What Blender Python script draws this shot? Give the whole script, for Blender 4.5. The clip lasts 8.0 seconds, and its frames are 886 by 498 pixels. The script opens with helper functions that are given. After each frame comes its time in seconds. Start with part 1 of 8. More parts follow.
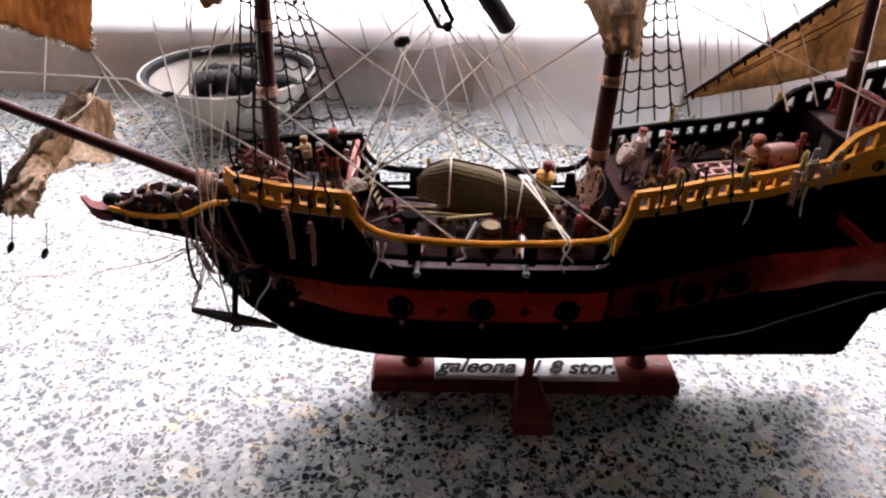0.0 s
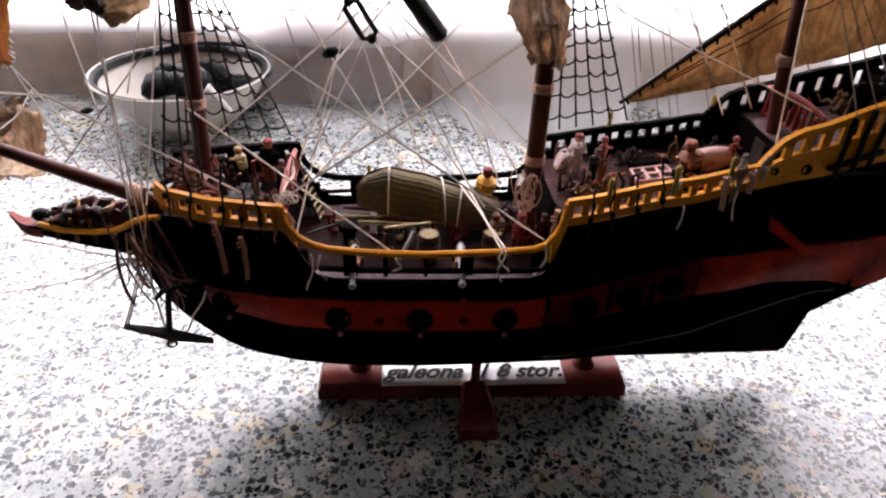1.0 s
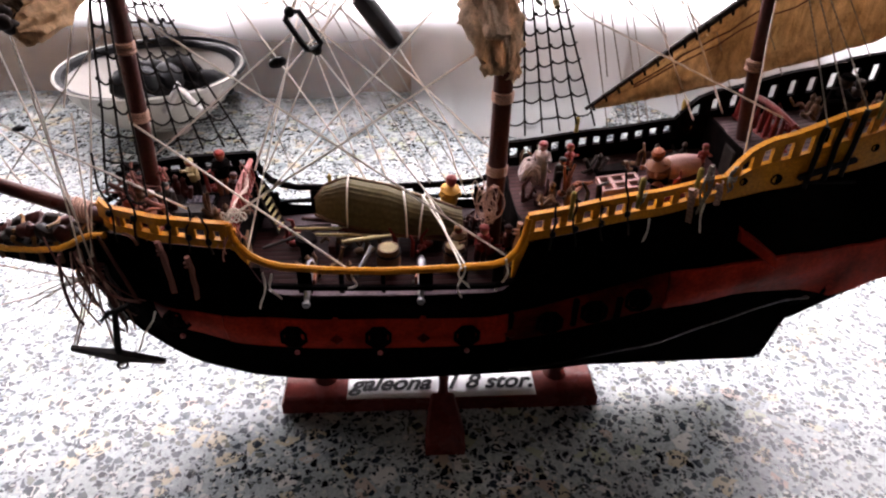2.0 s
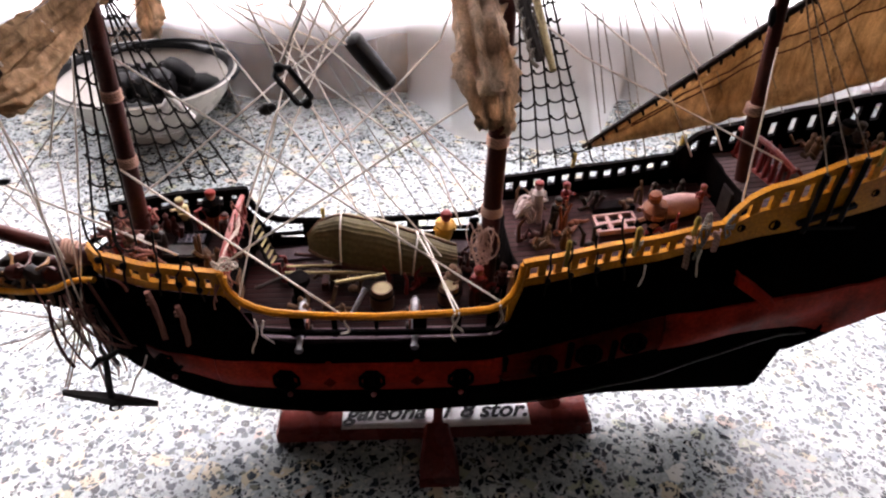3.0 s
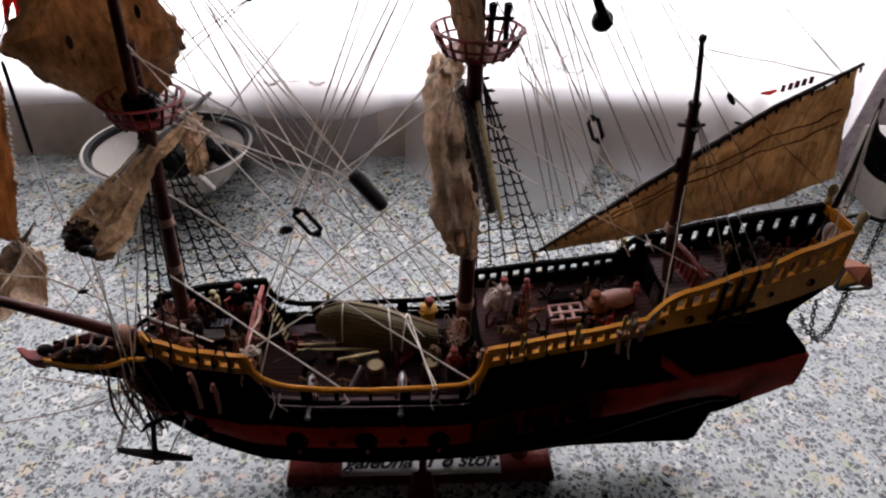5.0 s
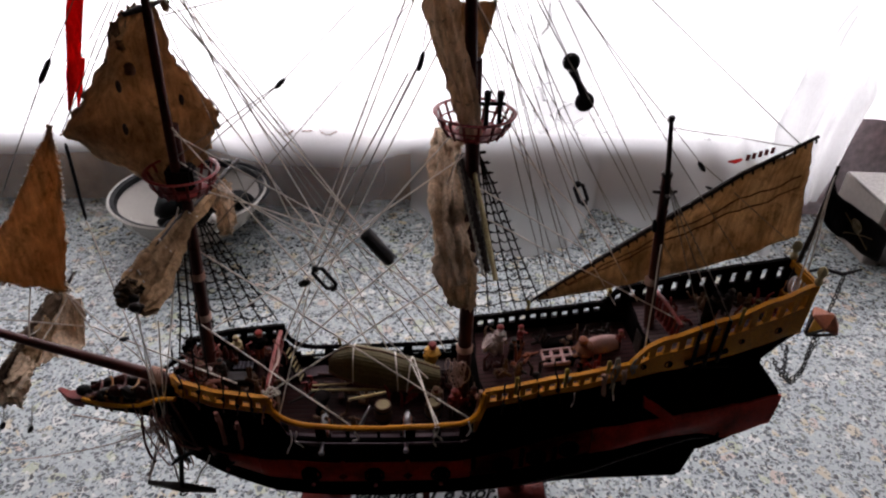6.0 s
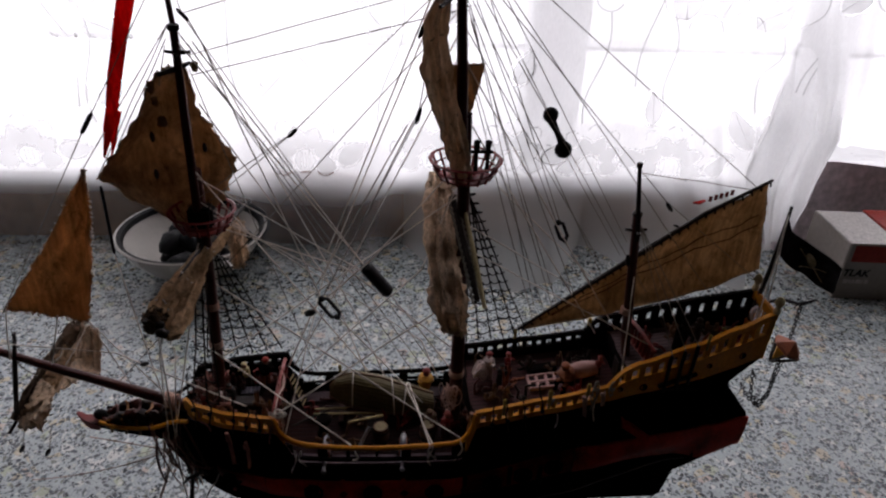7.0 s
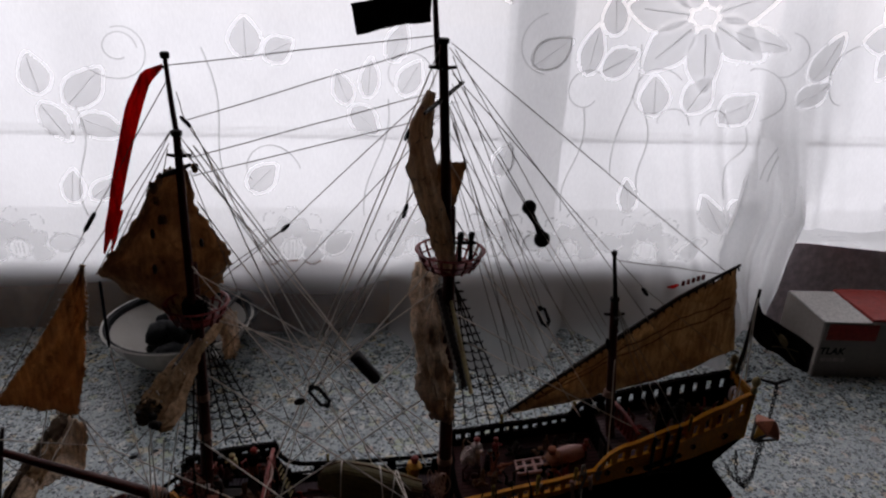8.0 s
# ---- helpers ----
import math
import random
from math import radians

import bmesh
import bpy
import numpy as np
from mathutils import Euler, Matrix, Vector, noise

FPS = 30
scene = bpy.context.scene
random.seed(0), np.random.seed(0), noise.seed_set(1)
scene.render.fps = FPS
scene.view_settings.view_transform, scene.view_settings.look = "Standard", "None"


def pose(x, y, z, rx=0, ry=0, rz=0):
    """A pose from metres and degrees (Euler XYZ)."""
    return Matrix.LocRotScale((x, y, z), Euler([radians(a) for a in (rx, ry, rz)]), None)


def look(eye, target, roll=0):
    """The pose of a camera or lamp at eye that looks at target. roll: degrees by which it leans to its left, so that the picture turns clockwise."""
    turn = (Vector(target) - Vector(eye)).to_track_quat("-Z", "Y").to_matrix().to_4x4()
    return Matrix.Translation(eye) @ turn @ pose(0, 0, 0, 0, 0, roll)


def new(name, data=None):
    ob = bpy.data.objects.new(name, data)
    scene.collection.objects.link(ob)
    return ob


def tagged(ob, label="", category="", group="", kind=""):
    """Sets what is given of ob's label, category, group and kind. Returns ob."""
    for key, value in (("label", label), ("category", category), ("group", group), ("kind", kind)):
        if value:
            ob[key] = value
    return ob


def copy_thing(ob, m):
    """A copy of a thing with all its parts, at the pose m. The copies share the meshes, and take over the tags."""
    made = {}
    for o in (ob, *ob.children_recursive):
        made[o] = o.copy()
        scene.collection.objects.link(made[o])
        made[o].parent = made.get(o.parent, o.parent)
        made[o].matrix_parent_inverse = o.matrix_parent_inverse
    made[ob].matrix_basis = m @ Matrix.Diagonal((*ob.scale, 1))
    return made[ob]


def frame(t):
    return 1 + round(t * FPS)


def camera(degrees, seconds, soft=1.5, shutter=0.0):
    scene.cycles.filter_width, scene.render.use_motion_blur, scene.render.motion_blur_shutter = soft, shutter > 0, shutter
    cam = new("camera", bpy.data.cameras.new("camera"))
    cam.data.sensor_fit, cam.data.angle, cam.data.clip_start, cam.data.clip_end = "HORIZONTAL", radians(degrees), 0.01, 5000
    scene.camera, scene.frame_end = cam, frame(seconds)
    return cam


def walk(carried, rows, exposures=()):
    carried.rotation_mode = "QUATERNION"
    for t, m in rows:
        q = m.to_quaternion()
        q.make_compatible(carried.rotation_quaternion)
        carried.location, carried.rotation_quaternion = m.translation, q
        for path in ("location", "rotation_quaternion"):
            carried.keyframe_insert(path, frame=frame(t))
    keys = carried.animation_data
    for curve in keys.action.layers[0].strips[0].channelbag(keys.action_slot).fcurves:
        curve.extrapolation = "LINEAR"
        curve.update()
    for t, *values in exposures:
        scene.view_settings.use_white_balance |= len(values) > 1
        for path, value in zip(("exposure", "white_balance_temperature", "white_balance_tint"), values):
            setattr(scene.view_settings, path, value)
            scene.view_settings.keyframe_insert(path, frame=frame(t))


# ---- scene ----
cam = camera(68.0, 8.0, soft=2.2)
PATH = [
    (0, (-0.05288, -0.25686, 0.24716), (-0.02779, 0.58312, -0.29489), 2.03),
    (0.5, (-0.04395, -0.25798, 0.25387), (0.00045, 0.57963, -0.29059), 2.32),
    (1, (-0.03490, -0.25186, 0.25432), (0.02109, 0.57837, -0.30028), 2.08),
    (1.5, (-0.02302, -0.24767, 0.25705), (0.03945, 0.58102, -0.29916), 1.51),
    (1.7, (-0.02042, -0.24421, 0.25731), (0.04310, 0.57998, -0.30543), 1.67),
    (2.8, (-0.01786, -0.22218, 0.27580), (0.03834, 0.57800, -0.32131), 1.96),
    (3, (-0.01677, -0.21981, 0.27970), (0.04664, 0.57536, -0.32336), 2.08),
    (3.5, (-0.01175, -0.21218, 0.28841), (0.05035, 0.55878, -0.34543), 2.22),
    (4, (-0.01040, -0.21109, 0.31033), (0.05444, 0.55935, -0.32388), 3.01),
    (4.5, (-0.01043, -0.23016, 0.33387), (0.04457, 0.57571, -0.25566), 2.19),
    (4.7, (-0.01083, -0.24173, 0.33755), (0.04936, 0.56951, -0.24404), 2.31),
    (5.8, (-0.00930, -0.26694, 0.36977), (0.04612, 0.56412, -0.18365), 2.13),
    (6, (-0.01105, -0.27481, 0.37427), (0.04176, 0.56532, -0.16553), 2.03),
    (6.5, (-0.01646, -0.28995, 0.38200), (0.04218, 0.56711, -0.12987), 2.36),
    (7, (-0.01546, -0.30459, 0.38989), (0.05375, 0.56421, -0.10042), 2.50),
    (7.5, (-0.01634, -0.31719, 0.39750), (0.05699, 0.58530, -0.02692), 1.97),
    (8, (-0.01787, -0.31705, 0.39883), (0.07581, 0.60516, 0.02366), 2.14),
]
EXPOSURES = [(0.0, 0.1, 6800, 26), (1.5, 0.1, 6800, 26), (3.5, 0.15, 6800, 26), (4.0, 0.05, 6800, 26), (4.5, -0.7, 6750, 24), (6.0, -1.5, 6650, 22), (6.5, -1.9, 6600, 22), (7.0, -2.25, 6550, 22), (7.5, -2.78, 6500, 20), (8.0, -3.0, 6500, 20)]
walk(cam, [(t, look(eye, target, roll)) for t, eye, target, roll in PATH], EXPOSURES)

# ---- daylight ----
world = bpy.data.worlds.new("sky")
scene.world = world
world.use_nodes = True
wn = world.node_tree.nodes
sky = wn.new("ShaderNodeTexSky")
sky.sky_type, sky.sun_disc = "NISHITA", False
sky.sun_elevation, sky.sun_rotation = radians(40), radians(20)
world.node_tree.links.new(sky.outputs[0], wn["Background"].inputs[0])
wn["Background"].inputs[1].default_value = 0.10


def area(name, place, target, wide, high, watts, colour):
    lamp = bpy.data.lights.new(name, "AREA")
    lamp.shape, lamp.size, lamp.size_y, lamp.energy, lamp.color = "RECTANGLE", wide, high, watts, colour
    ob = new(name, lamp)
    ob.matrix_world = look(place, target)
    return ob


# the bright overcast sky that fills the window, just outside the panes
area("window_daylight", (0.15, 0.88, 0.61), (0.15, -0.2, 0.10), 2.3, 1.92, 101, (0.95, 0.98, 1.0))


# ---- materials ----
class Mat:
    """A small wrapper that builds one node material."""

    def __init__(self, name):
        self.mat = bpy.data.materials.new(name)
        self.mat.use_nodes = True
        self.tree = self.mat.node_tree
        self.n = self.tree.nodes
        self.bsdf = self.n["Principled BSDF"]
        self.out = self.n["Material Output"]
        self.co = self.n.new("ShaderNodeTexCoord").outputs["Object"]

    def link(self, a, b):
        self.tree.links.new(a, b)

    def mapped(self, scale=(1, 1, 1)):
        m = self.n.new("ShaderNodeMapping")
        m.inputs["Scale"].default_value = scale
        self.link(self.co, m.inputs[0])
        return m.outputs[0]

    def noise(self, scale, detail=4.0, rough=0.55, stretch=(1, 1, 1), distortion=0.0):
        t = self.n.new("ShaderNodeTexNoise")
        t.inputs["Scale"].default_value, t.inputs["Detail"].default_value = scale, detail
        t.inputs["Roughness"].default_value, t.inputs["Distortion"].default_value = rough, distortion
        self.link(self.mapped(stretch), t.inputs["Vector"])
        return t.outputs["Fac"]

    def voronoi(self, scale, feature="F1", stretch=(1, 1, 1), vector=None):
        t = self.n.new("ShaderNodeTexVoronoi")
        t.feature = feature
        t.inputs["Scale"].default_value = scale
        self.link(vector or self.mapped(stretch), t.inputs["Vector"])
        return t

    def ramp(self, fac, stops, constant=False):
        r = self.n.new("ShaderNodeValToRGB")
        r.color_ramp.interpolation = "CONSTANT" if constant else "LINEAR"
        while len(r.color_ramp.elements) < len(stops):
            r.color_ramp.elements.new(0.5)
        for e, (at, c) in zip(r.color_ramp.elements, stops):
            e.position = at
            e.color = (c, c, c, 1) if isinstance(c, (int, float)) else (*c, 1)
        self.link(fac, r.inputs[0])
        return r.outputs[0]

    def mix(self, fac, a, b, mode="MIX"):
        m = self.n.new("ShaderNodeMix")
        m.data_type, m.blend_type = "RGBA", mode
        for k, v in ((0, fac), (6, a), (7, b)):
            if hasattr(v, "links"):
                self.link(v, m.inputs[k])
            elif isinstance(v, (int, float)):
                m.inputs[k].default_value = v if k == 0 else (v, v, v, 1)
            else:
                m.inputs[k].default_value = (*v, 1)
        return m.outputs[2]

    def math(self, op, a, b=0.0):
        m = self.n.new("ShaderNodeMath")
        m.operation = op
        for sock, v in ((m.inputs[0], a), (m.inputs[1], b)):
            if hasattr(v, "links"):
                self.link(v, sock)
            else:
                sock.default_value = v
        return m.outputs[0]

    def piece(self):
        return self.n.new("ShaderNodeObjectInfo").outputs["Random"]

    def colour(self, c):
        if hasattr(c, "links"):
            self.link(c, self.bsdf.inputs["Base Color"])
        else:
            self.bsdf.inputs["Base Color"].default_value = (*c, 1)

    def rough(self, r):
        if hasattr(r, "links"):
            self.link(r, self.bsdf.inputs["Roughness"])
        else:
            self.bsdf.inputs["Roughness"].default_value = r

    def bump(self, height, strength, dist):
        b = self.n.new("ShaderNodeBump")
        b.inputs["Strength"].default_value, b.inputs["Distance"].default_value = strength, dist
        self.link(height, b.inputs["Height"])
        self.link(b.outputs[0], self.bsdf.inputs["Normal"])
        return b.outputs[0]


def paint(name, base, worn, rough=0.45, scale=120, wear=0.35, relief=0.0003, metal=0.0, sheen=0.2, grain=1.0):
    """Brush-painted plastic or wood: a base colour, blotches of a second one, a fine brushed grain."""
    m = Mat(name)
    blot = m.ramp(m.noise(scale * 0.35, 5, 0.6), [(0.42, 0.0), (0.72, wear)])
    fine = m.ramp(m.noise(scale * 6, 3), [(0.35, 1 - 0.25 * grain), (0.7, 1 + 0.15 * grain)])
    m.colour(m.mix(1.0, m.mix(blot, base, worn), fine, "MULTIPLY"))
    m.rough(m.ramp(m.noise(scale, 3), [(0.3, max(0.05, rough - 0.12)), (0.75, min(1.0, rough + 0.15))]))
    m.bsdf.inputs["Metallic"].default_value = metal
    m.bsdf.inputs["Specular IOR Level"].default_value = sheen
    m.bump(m.noise(scale * 8, 3, 0.6, (0.35, 1, 1)), 0.35, relief)
    return m.mat


def cloth(name, base, stain, glow, weave=2600, fold=0.0005):
    """Thin stained fabric that lets some of the light behind it through."""
    m = Mat(name)
    spots = m.ramp(m.noise(55, 6, 0.62, (1, 1, 1), 0.6), [(0.38, 0.0), (0.7, 1.0)])
    fine = m.ramp(m.noise(weave, 2, 0.5), [(0.3, 0.72), (0.7, 1.15)])
    streak = m.ramp(m.noise(420, 4, 0.6, (1.0, 1.0, 0.09), 0.3), [(0.32, 0.62), (0.62, 1.12)])
    blot = m.ramp(m.noise(150, 5, 0.7, (1, 1, 0.6), 1.2), [(0.56, 1.0), (0.66, 0.58), (0.74, 0.95)])
    col = m.mix(1.0, m.mix(1.0, m.mix(1.0, m.mix(spots, base, stain), fine, "MULTIPLY"), streak, "MULTIPLY"), blot, "MULTIPLY")
    m.colour(col)
    m.rough(0.9)
    m.bsdf.inputs["Specular IOR Level"].default_value = 0.1
    normal = m.bump(m.noise(170, 3, 0.5), 0.5, fold)
    t = m.n.new("ShaderNodeBsdfTranslucent")
    m.link(col, t.inputs[0])
    m.link(normal, t.inputs["Normal"])
    s = m.n.new("ShaderNodeMixShader")
    s.inputs[0].default_value = glow
    m.link(m.bsdf.outputs[0], s.inputs[1])
    m.link(t.outputs[0], s.inputs[2])
    m.link(s.outputs[0], m.out.inputs[0])
    return m.mat


def rope_mat(name, base, dark):
    m = Mat(name)
    w = m.n.new("ShaderNodeTexWave")
    w.bands_direction = "DIAGONAL"
    w.inputs["Scale"].default_value, w.inputs["Distortion"].default_value = 420, 1.5
    m.link(m.co, w.inputs["Vector"])
    m.colour(m.mix(m.math("MULTIPLY", w.outputs["Fac"], 0.6), base, dark))
    m.rough(0.92)
    m.bsdf.inputs["Specular IOR Level"].default_value = 0.1
    return m.mat


def terrazzo():
    m = Mat("terrazzo")
    # a wobbled coordinate makes the chips angular and uneven
    wob = m.n.new("ShaderNodeTexNoise")
    wob.inputs["Scale"].default_value, wob.inputs["Detail"].default_value = 160, 3
    m.link(m.co, wob.inputs["Vector"])
    v = m.n.new("ShaderNodeVectorMath")
    v.operation = "MULTIPLY_ADD"
    m.link(wob.outputs["Color"], v.inputs[0])
    v.inputs[1].default_value = (0.0040, 0.0032, 0.0)
    m.link(m.co, v.inputs[2])
    co = v.outputs[0]

    def chips(scale, share, stops, edge):
        f = m.voronoi(scale, "F1", vector=co)
        d = m.voronoi(scale, "DISTANCE_TO_EDGE", vector=co)
        sep = m.n.new("ShaderNodeSeparateColor")
        m.link(f.outputs["Color"], sep.inputs[0])
        there = m.ramp(sep.outputs[0], [(0.0, 1.0), (share, 0.0)], True)
        inside = m.ramp(d.outputs["Distance"], [(edge, 0.0), (edge * 1.6, 1.0)])
        return m.math("MULTIPLY", there, inside), m.ramp(sep.outputs[1], stops, True)

    grey = m.ramp(m.noise(14, 5, 0.6), [(0.3, (0.325, 0.37, 0.385)), (0.7, (0.445, 0.485, 0.475))])
    matrix = m.mix(m.ramp(m.noise(420, 4, 0.65), [(0.44, 0.0), (0.66, 0.6)]), grey, (0.15, 0.18, 0.18))
    a, ac = chips(110, 0.30, [(0.0, (0.48, 0.42, 0.30)), (0.3, (0.60, 0.60, 0.56)), (0.55, (0.38, 0.41, 0.30)), (0.75, (0.47, 0.38, 0.32)), (0.88, (0.22, 0.26, 0.27))], 0.06)
    b, bc = chips(270, 0.44, [(0.0, (0.008, 0.011, 0.017)), (0.3, (0.022, 0.032, 0.042)), (0.6, (0.05, 0.07, 0.075)), (0.8, (0.13, 0.14, 0.11)), (0.9, (0.58, 0.58, 0.55))], 0.07)
    c, cc = chips(560, 0.34, [(0.0, (0.018, 0.024, 0.032)), (0.45, (0.08, 0.095, 0.09)), (0.75, (0.50, 0.50, 0.46))], 0.06)
    col = m.mix(c, m.mix(b, m.mix(a, matrix, ac), bc), cc)
    m.colour(col)
    m.rough(m.ramp(m.noise(30, 4), [(0.3, 0.20), (0.7, 0.32)]))
    m.bsdf.inputs["Specular IOR Level"].default_value = 0.50
    m.bump(m.noise(700, 2), 0.12, 0.0004)
    return m.mat


def curtain_mat(name, holes, glow, tint, fine=True, openwork=False):
    """Sheer voile: part open weave, part thread that scatters the light through; openwork is cut along the motifs."""
    m = Mat(name)
    shade = m.ramp(m.noise(9, 4, 0.6), [(0.3, tuple(c * 0.9 for c in tint)), (0.7, tint)])
    m.colour(shade)
    m.rough(0.9)
    t = m.n.new("ShaderNodeBsdfTranslucent")
    m.link(shade, t.inputs[0])
    s = m.n.new("ShaderNodeMixShader")
    s.inputs[0].default_value = glow
    m.link(m.bsdf.outputs[0], s.inputs[1])
    m.link(t.outputs[0], s.inputs[2])
    clear = m.n.new("ShaderNodeBsdfTransparent")
    s2 = m.n.new("ShaderNodeMixShader")
    if fine:
        weave = m.ramp(m.noise(700, 2, 0.5, (1, 1, 0.25)), [(0.3, max(0, holes - 0.03)), (0.7, min(1, holes + 0.03))])
        if openwork:
            cut = m.n.new("ShaderNodeAttribute")
            cut.attribute_name = "openwork"
            weave = m.math("MAXIMUM", weave, cut.outputs["Fac"])
        m.link(weave, s2.inputs[0])
    else:
        s2.inputs[0].default_value = holes
    m.link(s.outputs[0], s2.inputs[1])
    m.link(clear.outputs[0], s2.inputs[2])
    m.link(s2.outputs[0], m.out.inputs[0])
    return m.mat


def deck_mat(name, pale, dark):
    m = Mat(name)
    w = m.n.new("ShaderNodeTexWave")
    w.bands_direction = "Y"
    w.inputs["Scale"].default_value, w.inputs["Distortion"].default_value = 95, 0.4
    m.link(m.co, w.inputs["Vector"])
    seam = m.ramp(w.outputs["Fac"], [(0.0, 0.0), (0.12, 1.0)])
    wood = m.mix(m.ramp(m.noise(60, 5, 0.6, (0.3, 1, 1)), [(0.35, 0.0), (0.7, 1.0)]), pale, dark)
    m.colour(m.mix(seam, (0.010, 0.006, 0.006), wood))
    m.rough(0.6)
    m.bsdf.inputs["Specular IOR Level"].default_value = 0.05
    m.bump(seam, 0.5, 0.0004)
    return m.mat


def glass():
    m = Mat("pane_glass")
    m.colour((1, 1, 1))
    m.rough(0.02)
    m.bsdf.inputs["Transmission Weight"].default_value = 1.0
    m.bsdf.inputs["IOR"].default_value = 1.02
    return m.mat


BLACK = paint("black_hull_paint", (0.0022, 0.0020, 0.0020), (0.006, 0.004, 0.0035), 0.7, 160, 0.4, sheen=0.0)
INNER = paint("black_inner_paint", (0.004, 0.003, 0.003), (0.011, 0.006, 0.005), 0.7, 160, 0.5, sheen=0.01)
RED = paint("red_band_paint", (0.34, 0.024, 0.010), (0.030, 0.006, 0.004), 0.6, 110, 0.9, sheen=0.04)
YELLOW = paint("ochre_yellow_paint", (0.58, 0.225, 0.008), (0.32, 0.10, 0.006), 0.45, 150, 0.6, sheen=0.12)
MAST = paint("dark_red_brown_wood", (0.070, 0.017, 0.013), (0.030, 0.008, 0.008), 0.38, 150, 0.7)
PINK = paint("faded_red_rail_paint", (0.30, 0.050, 0.045), (0.44, 0.19, 0.17), 0.5, 220, 0.8)
NEST = paint("red_brown_basket_paint", (0.23, 0.025, 0.022), (0.10, 0.015, 0.014), 0.42, 200, 0.7)
STAND = paint("red_brown_stand_paint", (0.17, 0.034, 0.028), (0.10, 0.020, 0.016), 0.27, 60, 0.5)
BROWN = paint("brown_wood", (0.14, 0.07, 0.035), (0.06, 0.03, 0.018), 0.6, 180, 0.8)
DARKWOOD = paint("near_black_wood", (0.022, 0.015, 0.013), (0.05, 0.03, 0.02), 0.5, 200, 0.7)
SILVER = paint("dull_silver_metal", (0.36, 0.35, 0.36), (0.18, 0.17, 0.17), 0.45, 200, 0.7, metal=0.75)
IRON = paint("black_iron", (0.009, 0.008, 0.009), (0.022, 0.016, 0.013), 0.55, 250, 0.6, metal=0.0, sheen=0.1)
OLIVE = paint("olive_brown_boat_paint", (0.145, 0.115, 0.050), (0.07, 0.05, 0.024), 0.5, 90, 0.8)
STRAW = paint("straw_wood", (0.50, 0.40, 0.20), (0.30, 0.21, 0.10), 0.6, 200, 0.6)
DUSTY = paint("dusty_straw_wood", (0.30, 0.235, 0.13), (0.15, 0.10, 0.055), 0.7, 260, 0.8)
# shaded and lit copies of the planks: waist shade, poop daylight put into the colour
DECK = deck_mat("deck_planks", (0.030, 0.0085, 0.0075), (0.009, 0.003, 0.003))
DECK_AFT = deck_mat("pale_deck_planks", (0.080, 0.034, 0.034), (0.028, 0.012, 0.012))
DECK_POOP = deck_mat("lit_poop_deck_planks", (0.22, 0.165, 0.17), (0.11, 0.07, 0.072))
# pale colour of the light that falls on the waist deck's edge
LILAC = paint("lit_deck_edge_paint", (0.12, 0.085, 0.095), (0.030, 0.017, 0.018), 0.6, 160, 1.0, sheen=0.08)
GREYBLUE = paint("grey_blue_grating_paint", (0.34, 0.34, 0.42), (0.18, 0.17, 0.22), 0.5, 300, 0.6)
PALEPINK = paint("pale_pink_paint", (0.56, 0.33, 0.30), (0.34, 0.15, 0.14), 0.5, 300, 0.6)
ORANGE = paint("orange_brown_paint", (0.36, 0.11, 0.055), (0.14, 0.04, 0.02), 0.45, 160, 0.7)
FLESH = paint("terracotta_paint", (0.34, 0.13, 0.085), (0.15, 0.045, 0.03), 0.5, 300, 0.7)
FLESH_DARK = paint("dark_terracotta_paint", (0.22, 0.065, 0.022), (0.08, 0.022, 0.012), 0.5, 300, 0.8)
WHITEPAINT = paint("chalky_white_paint", (0.62, 0.52, 0.49), (0.34, 0.16, 0.14), 0.55, 300, 0.6)
PIN = paint("olive_yellow_paint", (0.34, 0.24, 0.045), (0.16, 0.10, 0.03), 0.5, 300, 0.7)
CARVED = paint("worn_ochre_carving", (0.24, 0.10, 0.022), (0.07, 0.03, 0.012), 0.5, 300, 0.9)
MUSTARD = paint("mustard_paint", (0.60, 0.29, 0.03), (0.30, 0.10, 0.02), 0.5, 300, 0.6)
SAIL = cloth("tan_sail_cloth", (0.56, 0.36, 0.205), (0.30, 0.175, 0.09), 0.40)
SAIL_PALE = cloth("pale_sail_cloth", (0.88, 0.70, 0.53), (0.54, 0.37, 0.24), 0.42)
SAIL_ORANGE = cloth("ochre_sail_cloth", (0.64, 0.38, 0.19), (0.42, 0.22, 0.10), 0.45)
SAIL_LATEEN = cloth("parchment_sail_cloth", (0.60, 0.43, 0.26), (0.36, 0.23, 0.12), 0.42)
SAIL_DARK = cloth("brown_stained_sail_cloth", (0.34, 0.21, 0.11), (0.16, 0.09, 0.042), 0.35)
SAIL_STAINED = cloth("dark_stained_sail_cloth", (0.13, 0.085, 0.055), (0.045, 0.028, 0.02), 0.12)
REDCLOTH = cloth("red_ribbon_cloth", (0.84, 0.055, 0.045), (0.66, 0.032, 0.028), 0.55)
BLACKCLOTH = cloth("black_flag_cloth", (0.02, 0.018, 0.018), (0.035, 0.03, 0.03), 0.15)
ROPE = rope_mat("cream_thread", (0.90, 0.83, 0.75), (0.52, 0.43, 0.35))
BINDING = rope_mat("faded_pink_binding_thread", (0.42, 0.26, 0.20), (0.20, 0.10, 0.075))
HANK = rope_mat("pale_pinkish_cord", (0.62, 0.46, 0.40), (0.30, 0.17, 0.14))
DECKCORD = rope_mat("faded_red_brown_cord", (0.30, 0.13, 0.10), (0.10, 0.035, 0.03))
ROPE_GREY = rope_mat("grey_thread", (0.30, 0.27, 0.23), (0.12, 0.10, 0.085))
